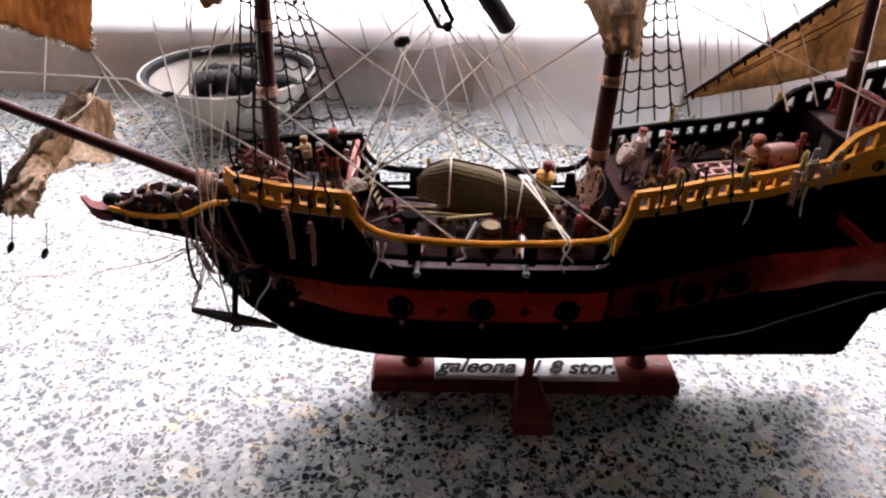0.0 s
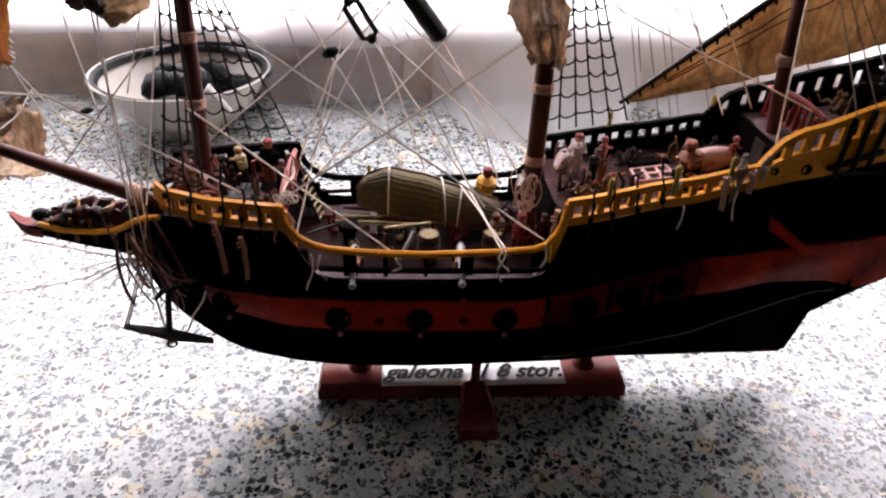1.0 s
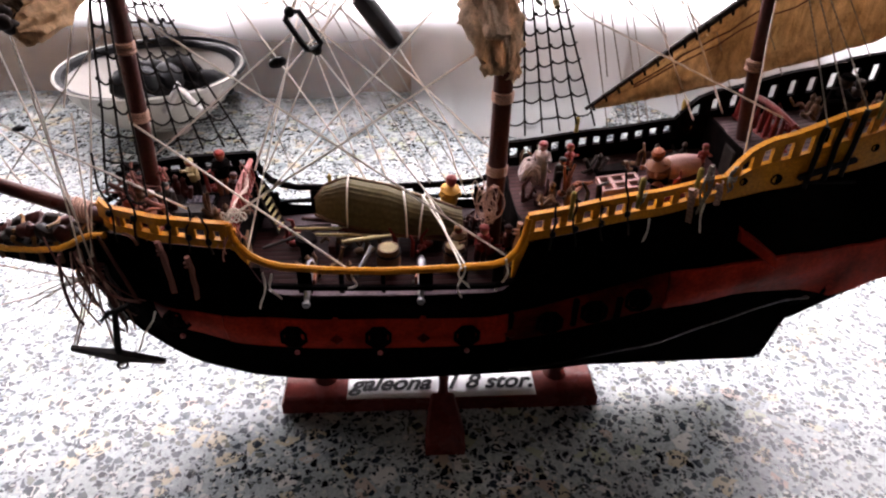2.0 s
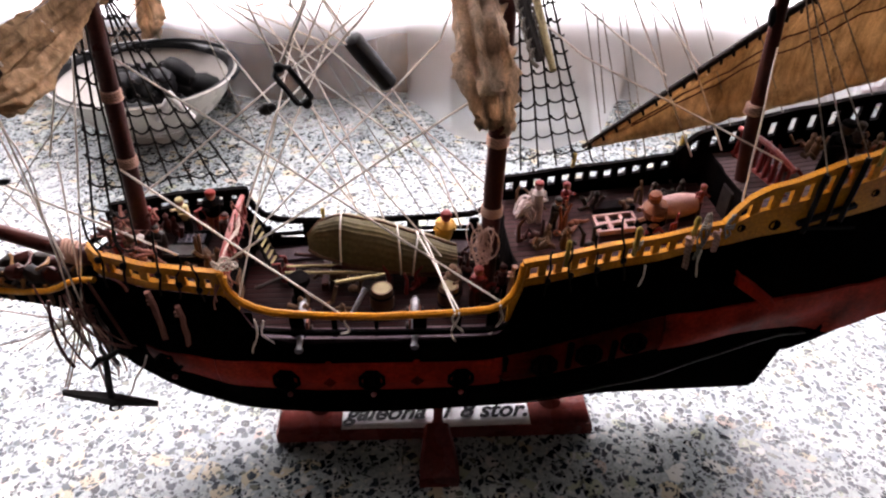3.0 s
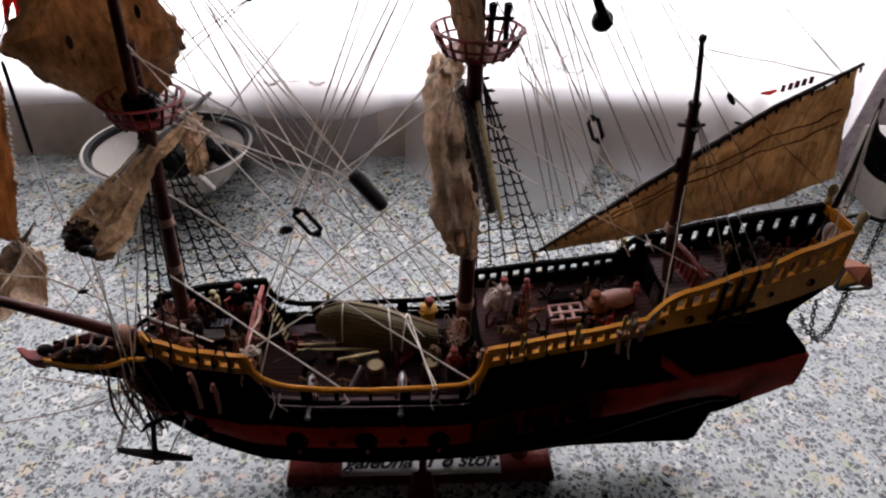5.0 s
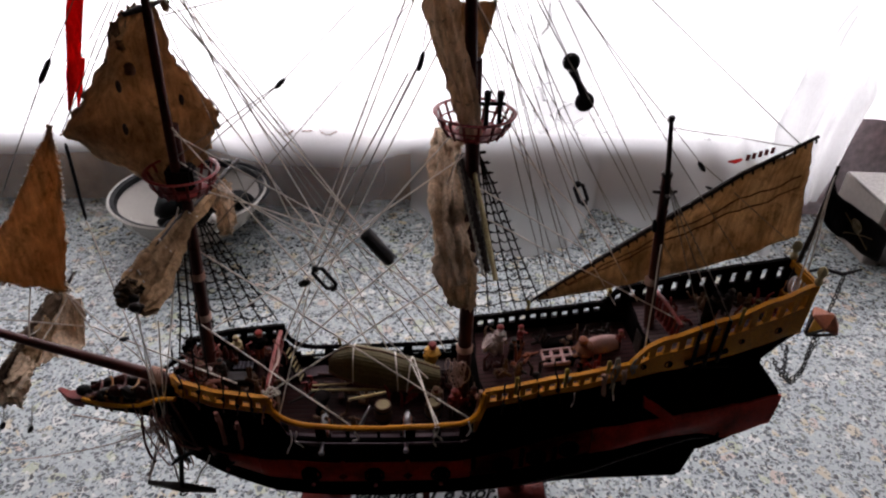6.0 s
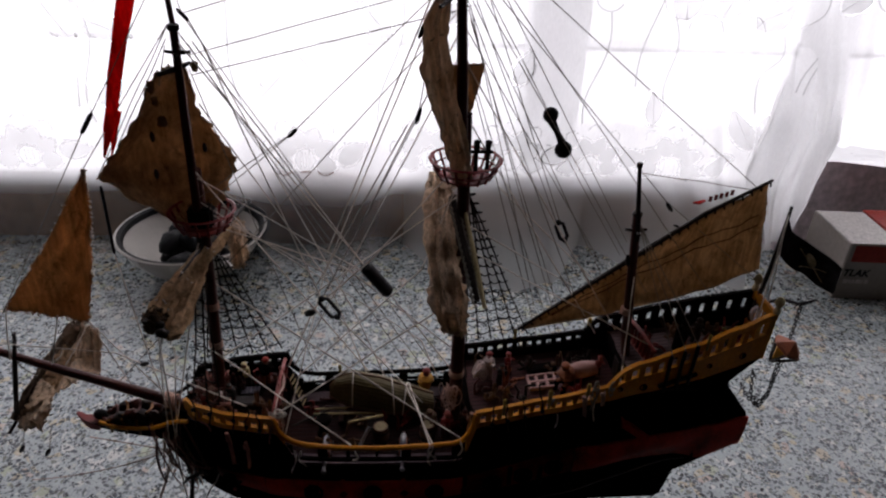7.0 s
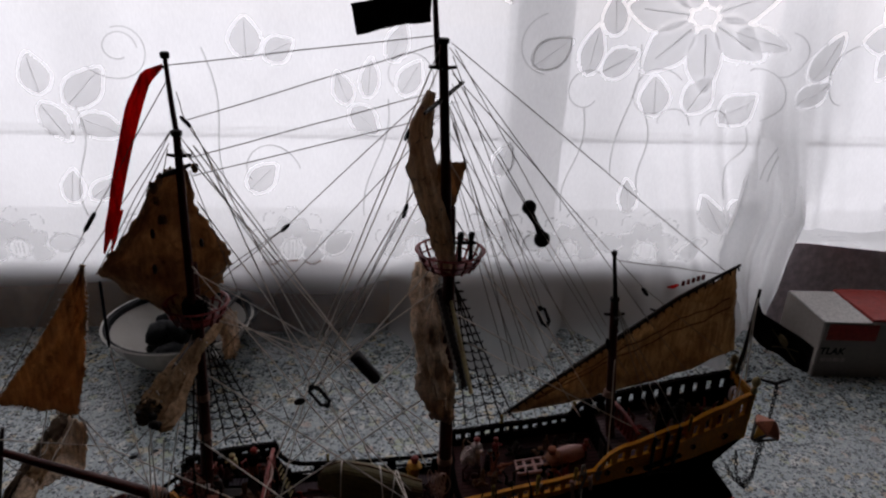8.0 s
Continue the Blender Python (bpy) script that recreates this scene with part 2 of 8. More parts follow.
ROPE_BLACK = rope_mat("black_thread", (0.016, 0.014, 0.013), (0.03, 0.025, 0.022))
ROPE_PINK = rope_mat("red_brown_thread", (0.13, 0.055, 0.045), (0.05, 0.02, 0.016))
TERRAZZO = terrazzo()
CURTAIN = curtain_mat("white_voile", 0.25, 0.78, (0.90, 0.90, 0.90), True, True)
TAIL_VOILE = curtain_mat("gathered_white_voile", 0.16, 0.66, (0.90, 0.90, 0.90))
LACE = curtain_mat("dense_white_lace", 0.50, 0.66, (0.86, 0.86, 0.86), False)
LACE_CORD = curtain_mat("white_lace_cord", 0.42, 0.70, (0.92, 0.92, 0.92), False)
PVC = paint("white_window_plastic", (0.80, 0.80, 0.79), (0.72, 0.71, 0.69), 0.35, 12, 0.4, grain=0.1)
# dim copy of RED: weaker light put into the base colour, blotches are wear
RED_DIM = paint("dim_red_band_paint", (0.10, 0.008, 0.004), (0.006, 0.003, 0.0025), 0.6, 160, 1.0, sheen=0.02)
PARAPET = paint("tan_parapet_paint", (0.33, 0.20, 0.12), (0.25, 0.145, 0.085), 0.85, 8, 0.6)
WALLPAINT = paint("dim_taupe_wall_paint", (0.095, 0.072, 0.055), (0.075, 0.056, 0.042), 0.85, 8, 0.6)
CEILPAINT = paint("grey_ceiling_paint", (0.15, 0.135, 0.12), (0.12, 0.11, 0.10), 0.9, 8, 0.5)
FLOORWOOD = paint("brown_floor_boards", (0.10, 0.06, 0.035), (0.07, 0.04, 0.02), 0.5, 10, 0.7)
ENAMEL = paint("white_enamel", (0.50, 0.47, 0.43), (0.40, 0.36, 0.31), 0.22, 30, 0.5, grain=0.1)
BLACKRIM = paint("black_enamel_rim", (0.006, 0.006, 0.007), (0.014, 0.012, 0.012), 0.5, 80, 0.5, sheen=0.1)
CARDWHITE = paint("white_carton_board", (0.34, 0.30, 0.275), (0.27, 0.235, 0.215), 0.7, 30, 0.5, grain=0.3)
CARDRED = paint("red_printed_board", (0.30, 0.025, 0.016), (0.22, 0.02, 0.013), 0.55, 30, 0.4)
GREYBOARD = paint("grey_carton_board", (0.50, 0.42, 0.43), (0.40, 0.33, 0.34), 0.8, 20, 0.5)
MAUVE = paint("pale_mauve_board", (0.74, 0.64, 0.68), (0.62, 0.53, 0.57), 0.8, 20, 0.5)
PAPER = paint("white_paper", (0.55, 0.52, 0.49), (0.44, 0.41, 0.38), 0.7, 60, 0.3)
INK = paint("black_ink", (0.01, 0.01, 0.012), (0.02, 0.02, 0.022), 0.6, 100, 0.3)
BEIGE = paint("brown_fabric", (0.15, 0.070, 0.036), (0.085, 0.038, 0.020), 0.95, 25, 0.7, sheen=0.1)
LABELPAPER = paint("smooth_white_paper", (0.93, 0.93, 0.94), (0.88, 0.88, 0.89), 0.2, 60, 0.3, sheen=0.9, grain=0.05)
GLASS = glass()

# ---- mesh helpers ----
def finish(name, bm, material, parent=None, smooth=True):
    bmesh.ops.recalc_face_normals(bm, faces=bm.faces)
    me = bpy.data.meshes.new(name)
    bm.to_mesh(me)
    bm.free()
    me.materials.append(material)
    if smooth:
        me.polygons.foreach_set("use_smooth", [True] * len(me.polygons))
        me.set_sharp_from_angle(angle=radians(40))
    ob = new(name, me)
    ob.parent = parent
    return ob


def part(name, bm, material, parent, label="", smooth=True):
    """One mesh object under a thing or under a part."""
    ob = finish(name, bm, material, parent, smooth)
    return tagged(ob, label) if label else ob


def thing(name, label, category, m=None, group="", kind=""):
    ob = new(name)
    ob.empty_display_size = 0.01
    if m is not None:
        ob.matrix_world = m
    return tagged(ob, label, category, group, kind)


def solid(name, bm, material, label, category, group="", kind="", smooth=True):
    return tagged(finish(name, bm, material, None, smooth), label, category, group, kind)


def box(bm, lo, hi, bevel=0.0, m=None):
    """A box between two corners, its edges bevelled."""
    lo, hi = Vector(lo), Vector(hi)
    mat = Matrix.Translation((lo + hi) / 2) @ Matrix.Diagonal((*(hi - lo), 1))
    made = bmesh.ops.create_cube(bm, size=1, matrix=(m or Matrix()) @ mat)["verts"]
    if bevel:
        edges = list({e for v in made for e in v.link_edges})
        bmesh.ops.bevel(bm, geom=edges, offset=bevel, segments=2, affect="EDGES")
    return bm


def rings(bm, loops, closed=True, caps=True):
    """Skin a row of vertex loops."""
    rows = [[bm.verts.new(p) for p in loop] for loop in loops]
    n = len(rows[0])
    for a, b in zip(rows, rows[1:]):
        for i in range(n if closed else n - 1):
            j = (i + 1) % n
            bm.faces.new((a[i], a[j], b[j], b[i]))
    if caps and closed:
        bm.faces.new(rows[0])
        bm.faces.new(rows[-1])
    return bm


def tube(bm, pts, r, n=6, flat=1.0):
    """A tube along points; r is one radius or one a point."""
    pts = [Vector(p) for p in pts]
    rs = r if isinstance(r, (list, tuple)) else [r] * len(pts)
    loops, side = [], None
    for i, p in enumerate(pts):
        d = (pts[min(i + 1, len(pts) - 1)] - pts[max(i - 1, 0)]).normalized()
        if side is None:
            side = d.cross(Vector((0.13, 0.21, 1))).normalized()
            if side.length < 0.1:
                side = d.cross(Vector((1, 0, 0))).normalized()
        side = (side - d * side.dot(d)).normalized()
        up = d.cross(side)
        loops.append([p + (side * math.cos(a) + up * math.sin(a) * flat) * rs[i] for a in (2 * math.pi * k / n for k in range(n))])
    return rings(bm, loops)


def lathe(bm, profile, place=(0, 0, 0), n=20, m=None):
    """Turn (radius, height) pairs round z."""
    place = Vector(place)
    loops = [[place + Vector((r * math.cos(a), r * math.sin(a), z)) for a in (2 * math.pi * k / n for k in range(n))] for r, z in profile]
    if m is not None:
        loops = [[m @ p for p in loop] for loop in loops]
    return rings(bm, loops, True, tuple(profile[0]) != tuple(profile[-1]))


def ball(bm, place, r, scale=(1, 1, 1), n=10):
    bmesh.ops.create_uvsphere(bm, u_segments=n, v_segments=max(6, n * 2 // 3), radius=r,
                              matrix=Matrix.Translation(place) @ Matrix.Diagonal((*scale, 1)))
    return bm


def sag(a, b, n=8, drop=0.0, sway=0.0, seed=0):
    """Points of a hanging thread from a to b."""
    a, b = Vector(a), Vector(b)
    out = []
    for i in range(n + 1):
        u = i / n
        p = a.lerp(b, u)
        w = 4 * u * (1 - u)
        p.z -= drop * w
        p += Vector((noise.noise((u * 3, seed, 1.7)), noise.noise((u * 3, seed, 7.3)), noise.noise((u * 3, seed, 4.1)))) * sway * w
        out.append(p)
    return out


def table(pairs):
    """A smooth curve through (x, value) pairs."""
    xs, vs = [p[0] for p in pairs], [p[1] for p in pairs]

    def at(x):
        if x <= xs[0]:
            return vs[0]
        for i in range(len(xs) - 1):
            if x <= xs[i + 1]:
                u = (x - xs[i]) / (xs[i + 1] - xs[i])
                u = u * u * (3 - 2 * u) * 0.5 + u * 0.5
                return vs[i] + (vs[i + 1] - vs[i]) * u
        return vs[-1]
    return at


def grid_sheet(bm, f, nu, nv):
    """A surface sampled from f(u, v)."""
    rows = [[bm.verts.new(f(i / nu, j / nv)) for i in range(nu + 1)] for j in range(nv + 1)]
    for a, b in zip(rows, rows[1:]):
        for i in range(nu):
            bm.faces.new((a[i], a[i + 1], b[i + 1], b[i]))
    return bm


def thicken(ob, t):
    m = ob.modifiers.new("thickness", "SOLIDIFY")
    m.thickness, m.offset = t, 0.0
    return ob


# ---- the room round the counter ----
ROOM = (-1.5, 1.7, -2.6, 0.50, -0.88, 1.75)   # x, x, y, y, z, z of the inner faces
x0, x1, y0, y1, z0, z1 = ROOM
bm = box(bmesh.new(), (x0, y0, z0 - 0.1), (x1, y1 + 0.25, z0))
solid("floor", bm, FLOORWOOD, "brown wooden floor of the room", "floor", kind="structure")
bm = box(bmesh.new(), (x0, y0, z1), (x1, y1 + 0.25, z1 + 0.1))
solid("ceiling", bm, CEILPAINT, "plain grey painted ceiling in the dim room", "ceiling", kind="structure")
bm = box(bmesh.new(), (x0 - 0.2, y0, z0), (x0, y1 + 0.25, z1))
solid("wall_west", bm, WALLPAINT, "plain taupe painted side wall", "wall", kind="structure")
bm = box(bmesh.new(), (x1, y0, z0), (x1 + 0.2, y1 + 0.25, z1))
solid("wall_east", bm, WALLPAINT, "plain taupe painted side wall", "wall", kind="structure")
bm = box(bmesh.new(), (x0 - 0.2, y0 - 0.2, z0), (x1 + 0.2, y0, z1))
solid("wall_south", bm, WALLPAINT, "plain taupe painted wall behind the counter", "wall", kind="structure")
WX0, WX1, WZ0, WZ1 = -0.95, 1.25, 0.030, 1.55   # the window's opening
SILL = 0.084   # top of the inner parapet board
bm = bmesh.new()
box(bm, (x0, y1 - 0.066, z0), (x1, y1 - 0.014, SILL - 0.0162))
box(bm, (x0, y1 - 0.0138, z0), (x1, y1 + 0.2, WZ0))
box(bm, (x0, y1 - 0.0860, 0.001), (x1, y1 - 0.0662, SILL - 0.016))
box(bm, (x0, y1 - 0.03, WZ1), (x1, y1 + 0.2, z1))
box(bm, (x0, y1 - 0.03, WZ0), (WX0, y1 + 0.2, WZ1))
box(bm, (WX1, y1 - 0.03, WZ0), (x1, y1 + 0.2, WZ1))
solid("wall_north", bm, PARAPET, "tan painted window wall with a low parapet", "wall", kind="structure", smooth=False)

bm = box(bmesh.new(), (x0, y1 - 0.0905, SILL - 0.0158), (x1, y1 - 0.0142, SILL), 0.002)
solid("window_board", bm, PVC, "pale painted board on top of the parapet", "window board", kind="structure")

bm = box(bmesh.new(), (WX0, y1 + 0.0602, WZ0 + 0.0004), (WX1, y1 + 0.235, WZ0 + 0.016), 0.003)
solid("outer_sill", bm, PVC, "white weathered sill outside the window", "window sill", kind="structure")

# window: fixed frame, two sashes, panes, handle
win = thing("window_1", "white plastic window with two sashes and a handle", "window", kind="structure")
SASHES = ((WX0 + 0.03, 0.1546, 0.070, 0.012), (0.1724, WX1 - 0.03, 0.040, 0.070))
bm = bmesh.new()
fy0, fy1 = y1 + 0.0, y1 + 0.06
box(bm, (WX0, fy0, WZ0), (WX1, fy1, WZ0 + 0.035), 0.004)
box(bm, (WX0, fy0, WZ1 - 0.035), (WX1, fy1, WZ1), 0.004)
box(bm, (WX0, fy0, WZ0 + 0.035), (WX0 + 0.03, fy1, WZ1 - 0.035), 0.004)
box(bm, (WX1 - 0.03, fy0, WZ0 + 0.035), (WX1, fy1, WZ1 - 0.035), 0.004)
part("window_frame", bm, PVC, win)
bm = box(bmesh.new(), (0.1550, y1 - 0.016, WZ0 + 0.035), (0.1720, y1 + 0.045, WZ1 - 0.036), 0.004)
part("mullion", bm, PVC, win, "narrow beige-white post between the sashes")
for sx0, sx1, wl, wr in SASHES:
    bm = bmesh.new()
    sy0, sy1, sz0, sz1, w = y1 - 0.012, y1 + 0.045, WZ0 + 0.020, WZ1 - 0.036, 0.070
    box(bm, (sx0, sy0, sz0), (sx1, sy1, sz0 + 0.014), 0.006)
    box(bm, (sx0, sy0, sz1 - w), (sx1, sy1, sz1), 0.006)
    box(bm, (sx0, sy0, sz0 + 0.014), (sx0 + wl, sy1, sz1 - w), 0.006)
    box(bm, (sx1 - wr, sy0, sz0 + 0.014), (sx1, sy1, sz1 - w), 0.006)
    sash = part("sash", bm, PVC, win)
    bm = box(bmesh.new(), (sx0 + wl, sy0 + 0.006, 0.2150), (sx1 - wr, sy1 - 0.006, 0.2205), 0.0015)
    part("glazing_bar", bm, PVC, sash)
    for pz0, pz1 in ((sz0 + 0.011, 0.2160), (0.2195, sz1 - w + 0.003)):
        bm = box(bmesh.new(), (sx0 + wl - 0.003, sy1 - 0.020, pz0), (sx1 - wr + 0.003, sy1 - 0.014, pz1))
        pane = part("pane", bm, GLASS, sash)
        pane.visible_shadow = False
bm = bmesh.new()
box(bm, (0.1600, y1 - 0.024, 0.222), (0.1700, y1 - 0.0162, 0.262), 0.003)
tube(bm, [(0.165, y1 - 0.02, 0.243), (0.165, y1 - 0.05, 0.243)], 0.004, 10)
box(bm, (0.1608, y1 - 0.058, 0.186), (0.1690, y1 - 0.046, 0.247), 0.003)
part("window_handle", bm, GREYBOARD, win, "grey lever handle pointing down")

# ground outside the window
bm = box(bmesh.new(), (-40, y1 + 0.3, -3.2), (40, 60, -3.0))
solid("ground", bm, GREYBOARD, "pale paved ground outside the window", "ground", kind="structure")

# terrazzo counter
bm = box(bmesh.new(), (x0, -0.17, -0.032), (x1, y1 - 0.066, 0.0), 0.004)
solid("window_sill", bm, TERRAZZO, "speckled grey terrazzo window sill with dark chips", "window sill", kind="structure")
bm = box(bmesh.new(), (x0, -0.10, z0), (x1, y1 - 0.066, -0.032))
solid("sill_base", bm, WALLPAINT, "taupe painted wall under the terrazzo sill", "wall", kind="structure")

# ---- the curtain ----
HEM = table([(-1.2, 0.37), (-0.6, 0.35), (-0.41, 0.338), (-0.35, 0.372), (-0.29, 0.408), (-0.19, 0.408), (-0.145, 0.348), (-0.075, 0.330), (-0.01, 0.395), (0.03, 0.315),
             (0.10, 0.288), (0.155, 0.30), (0.205, 0.388), (0.26, 0.345), (0.33, 0.30), (0.40, 0.315), (0.52, 0.34), (1.3, 0.37)])


def hem_height(x):
    """The hem lies on the sill, and is lifted where the curtain is drawn aside."""
    if x < 0.375:
        return 0.0012 + 0.0025 * (1 + math.sin(x * 95))
    u = min(1.0, (x - 0.375) / 0.075)
    return 0.030 + 0.106 * (u * u * (3 - 2 * u)) + 0.006 * math.sin(x * 30)


def curtain_point(x, v):
    """v: 0 at the hem, 1 at the rod."""
    base = hem_height(x)
    z = base + (1.52 - base) * v
    swing = min(1.0, max(0.0, (z - 0.095) / 0.12))
    top = 0.398 + swing * (0.010 * math.sin(x * 21 + 0.6) + 0.006 * math.sin(x * 47 + 2))
    u = min(1.0, z / 0.10)
    u = u * u * (3 - 2 * u)
    y = HEM(x) * (1 - u) + top * u
    # pushed forward by the cushion
    y -= 0.026 * math.exp(-((x + 0.120) / 0.090) ** 6) * math.exp(-((z - 0.055) / 0.06) ** 4)
    pull = math.exp(-((x - 0.41) / 0.085) ** 2) * math.exp(-((z - 0.13) / 0.16) ** 2)
    y -= 0.035 * pull + 0.012 * pull * math.sin(x * 160 + z * 30)
    return Vector((x, y, z))


curtain = thing("curtain", "sheer white voile curtain with lace flowers, lower edge lifted", "curtain")
bm = tube(bmesh.new(), [(-1.2, 0.405, 1.53), (1.45, 0.405, 1.53)], 0.009, 10)
part("curtain_rod", bm, PVC, curtain)
# columns and heights of the cloth, close together where the lace is worked
CLOTH_X = [-1.1 + 0.012 * k for k in range(50)] + [-0.5 + 0.002 * k for k in range(575)] + [0.65 + 0.012 * k for k in range(59)]
CLOTH_V = [k / 200 * 0.30 for k in range(200)] + [0.30 + 0.70 * k / 40 for k in range(41)]
OPEN = np.zeros((len(CLOTH_V), len(CLOTH_X)))
GRID_X = np.array([CLOTH_X] * len(CLOTH_V))
GRID_Z = np.array([[hem_height(x) + (1.52 - hem_height(x)) * v for x in CLOTH_X] for v in CLOTH_V])
# the cloth is plain thin net below the lace border, sheerest where it is stretched over the cushion
SHEER = np.clip((0.098 - GRID_Z) / 0.030, 0, 1) * (0.46 + 0.30 * np.clip((0.06 - GRID_X) / 0.08, 0, 1))
OPEN = np.maximum(OPEN, SHEER * (GRID_X < 0.375))


def cut_open(points, wide, amount):
    """Open the weave in a band along a line of (x, z) points."""
    for (ax, az), (bx, bz) in zip(points, points[1:]):
        near = (GRID_X > min(ax, bx) - 3 * wide) & (GRID_X < max(ax, bx) + 3 * wide) & (GRID_Z > min(az, bz) - 3 * wide) & (GRID_Z < max(az, bz) + 3 * wide)
        px, pz, dx, dz = GRID_X[near] - ax, GRID_Z[near] - az, bx - ax, bz - az
        u = np.clip((px * dx + pz * dz) / max(1e-9, dx * dx + dz * dz), 0, 1)
        away = np.hypot(px - u * dx, pz - u * dz)
        OPEN[near] = np.maximum(OPEN[near], amount * np.clip(1.6 - away / wide, 0, 1))


def on_curtain(x, z, off=0.0012):
    b = hem_height(x)
    v = max(0.0, (z - b) / (1.52 - b))
    p = curtain_point(x, v)
    p.y -= off
    return p


def motif(name, outline, dense=True, line=0.0007):
    """A lace motif: a filled patch inside a line of openwork, or a corded stem."""
    if not dense:
        bm = tube(bmesh.new(), [on_curtain(x, z, 0.002) for x, z in outline], line, 5)
        part(name, bm, LACE_CORD, curtain)
        return
    cut_open(outline + [outline[0]], 0.0013, 0.97)
    bm = bmesh.new()
    cx = sum(p[0] for p in outline) / len(outline)
    cz = sum(p[1] for p in outline) / len(outline)
    mid = bm.verts.new(on_curtain(cx, cz))
    half = [bm.verts.new(on_curtain((x + cx) / 2, (z + cz) / 2)) for x, z in outline]
    rim = [bm.verts.new(on_curtain(cx + 0.93 * (x - cx), cz + 0.93 * (z - cz))) for x, z in outline]
    n = len(rim)
    for i in range(n):
        j = (i + 1) % n
        bm.faces.new((half[i], half[j], mid))
        bm.faces.new((rim[i], rim[j], half[j], half[i]))
    part(name, bm, LACE, curtain)


def leaf(cx, cz, length, width, turn):
    out = []
    for k in range(18):
        a = 2 * math.pi * k / 18
        u, w = math.cos(a), math.sin(a)
        px, pz = u * length / 2, w * width / 2 * (1 - 0.55 * max(0, u)) * (1 if u < 0.95 else 0)
        c, s = math.cos(turn), math.sin(turn)
        out.append((cx + px * c - pz * s, cz + px * s + pz * c))
    return out


def curl(cx, cz, r, a0, a1, shrink=0.4):
    return [(cx + r * (1 - shrink * k / 15) * math.cos(a0 + (a1 - a0) * k / 15), cz + r * (1 - shrink * k / 15) * math.sin(a0 + (a1 - a0) * k / 15)) for k in range(16)]


def flower(cx, cz, r, petals=5, turn=0.0):
    for k in range(petals):
        a = turn + 2 * math.pi * k / petals
        motif("lace_petal", leaf(cx + r * 0.62 * math.cos(a), cz + r * 0.62 * math.sin(a), r * 0.8, r * 0.62, a))
    cut_open(curl(cx, cz, r * 0.24, 0, 2 * math.pi, 0), 0.0012, 0.9)


rnd = random.Random(4)
# flower border along the hem: ringed hearts with bars, a fan of petals, a leaf on each side
for cx in (-0.56, -0.418, -0.27, -0.118, 0.022, 0.115, 0.205, 0.299):
    cz = 0.110 + rnd.uniform(-0.003, 0.003)
    for k in range(6):
        a = math.pi * (-0.06 + 0.224 * k)
        motif("lace_petal", leaf(cx + 0.0245 * math.cos(a), cz + 0.0245 * math.sin(a), 0.024, 0.021, a))
    cut_open(curl(cx, cz, 0.0118, 0, 2 * math.pi, 0), 0.0012, 0.95)
    for k in (-1, 0, 1):
        cut_open([(cx + 0.0042 * k, cz - 0.006), (cx + 0.0042 * k, cz + 0.0065)], 0.0007, 0.85)
    motif("lace_leaf", leaf(cx + 0.052, cz + 0.008, 0.036, 0.022, 0.35 + rnd.uniform(-0.3, 0.3)))
    # scalloped arches above the fan
    for k in range(5):
        a = math.pi * (0.1 + 0.2 * k)
        cut_open([(cx + 0.041 * math.cos(a) + 0.008 * math.cos(a - 1.3 + 0.65 * j), cz + 0.041 * math.sin(a) + 0.008 * math.sin(a - 1.3 + 0.65 * j)) for j in range(5)], 0.0008, 0.75)
# sprays of leaves higher up: place, length, width, turn in degrees
LEAVES = ((0.239, 0.327, 0.050, 0.034, 25), (0.285, 0.291, 0.046, 0.036, 95), (0.334, 0.294, 0.048, 0.036, 60), (0.382, 0.279, 0.052, 0.034, 35), (0.204, 0.339, 0.052, 0.030, 80), (0.163, 0.335, 0.046, 0.030, 40), (0.226, 0.374, 0.042, 0.034, 100),
          (0.396, 0.352, 0.060, 0.030, -15), (0.365, 0.160, 0.046, 0.022, 115), (0.398, 0.165, 0.048, 0.022, 60), (0.465, 0.338, 0.060, 0.030, 60), (0.456, 0.300, 0.044, 0.024, 40), (-0.320, 0.288, 0.050, 0.034, 50), (-0.363, 0.302, 0.042, 0.034, 100),
          (-0.350, 0.253, 0.046, 0.028, -60), (-0.310, 0.246, 0.044, 0.028, -30), (-0.346, 0.184, 0.040, 0.024, 80), (-0.316, 0.180, 0.036, 0.022, 40), (-0.156, 0.341, 0.042, 0.036, 90), (-0.122, 0.331, 0.036, 0.028, 30), (-0.147, 0.194, 0.044, 0.030, 45),
          (-0.030, 0.303, 0.042, 0.022, 85), (0.014, 0.303, 0.042, 0.028, 60), (-0.035, 0.258, 0.042, 0.028, -50), (-0.058, 0.294, 0.036, 0.022, 110), (0.000, 0.340, 0.044, 0.026, 70), (0.040, 0.270, 0.036, 0.024, 30), (0.120, 0.215, 0.040, 0.024, 70), (0.270, 0.175, 0.042, 0.024, 100))
for cx, cz, l, w, turn in LEAVES:
    a = math.radians(turn)
    motif("lace_leaf", leaf(cx, cz, l, w, a))
    d = Vector((math.cos(a), math.sin(a)))
    motif("lace_vein_cord", [(cx + d.x * l * 0.5 * (-1 + 1.7 * k / 8), cz + d.y * l * 0.5 * (-1 + 1.7 * k / 8)) for k in range(9)], False, 0.0005)
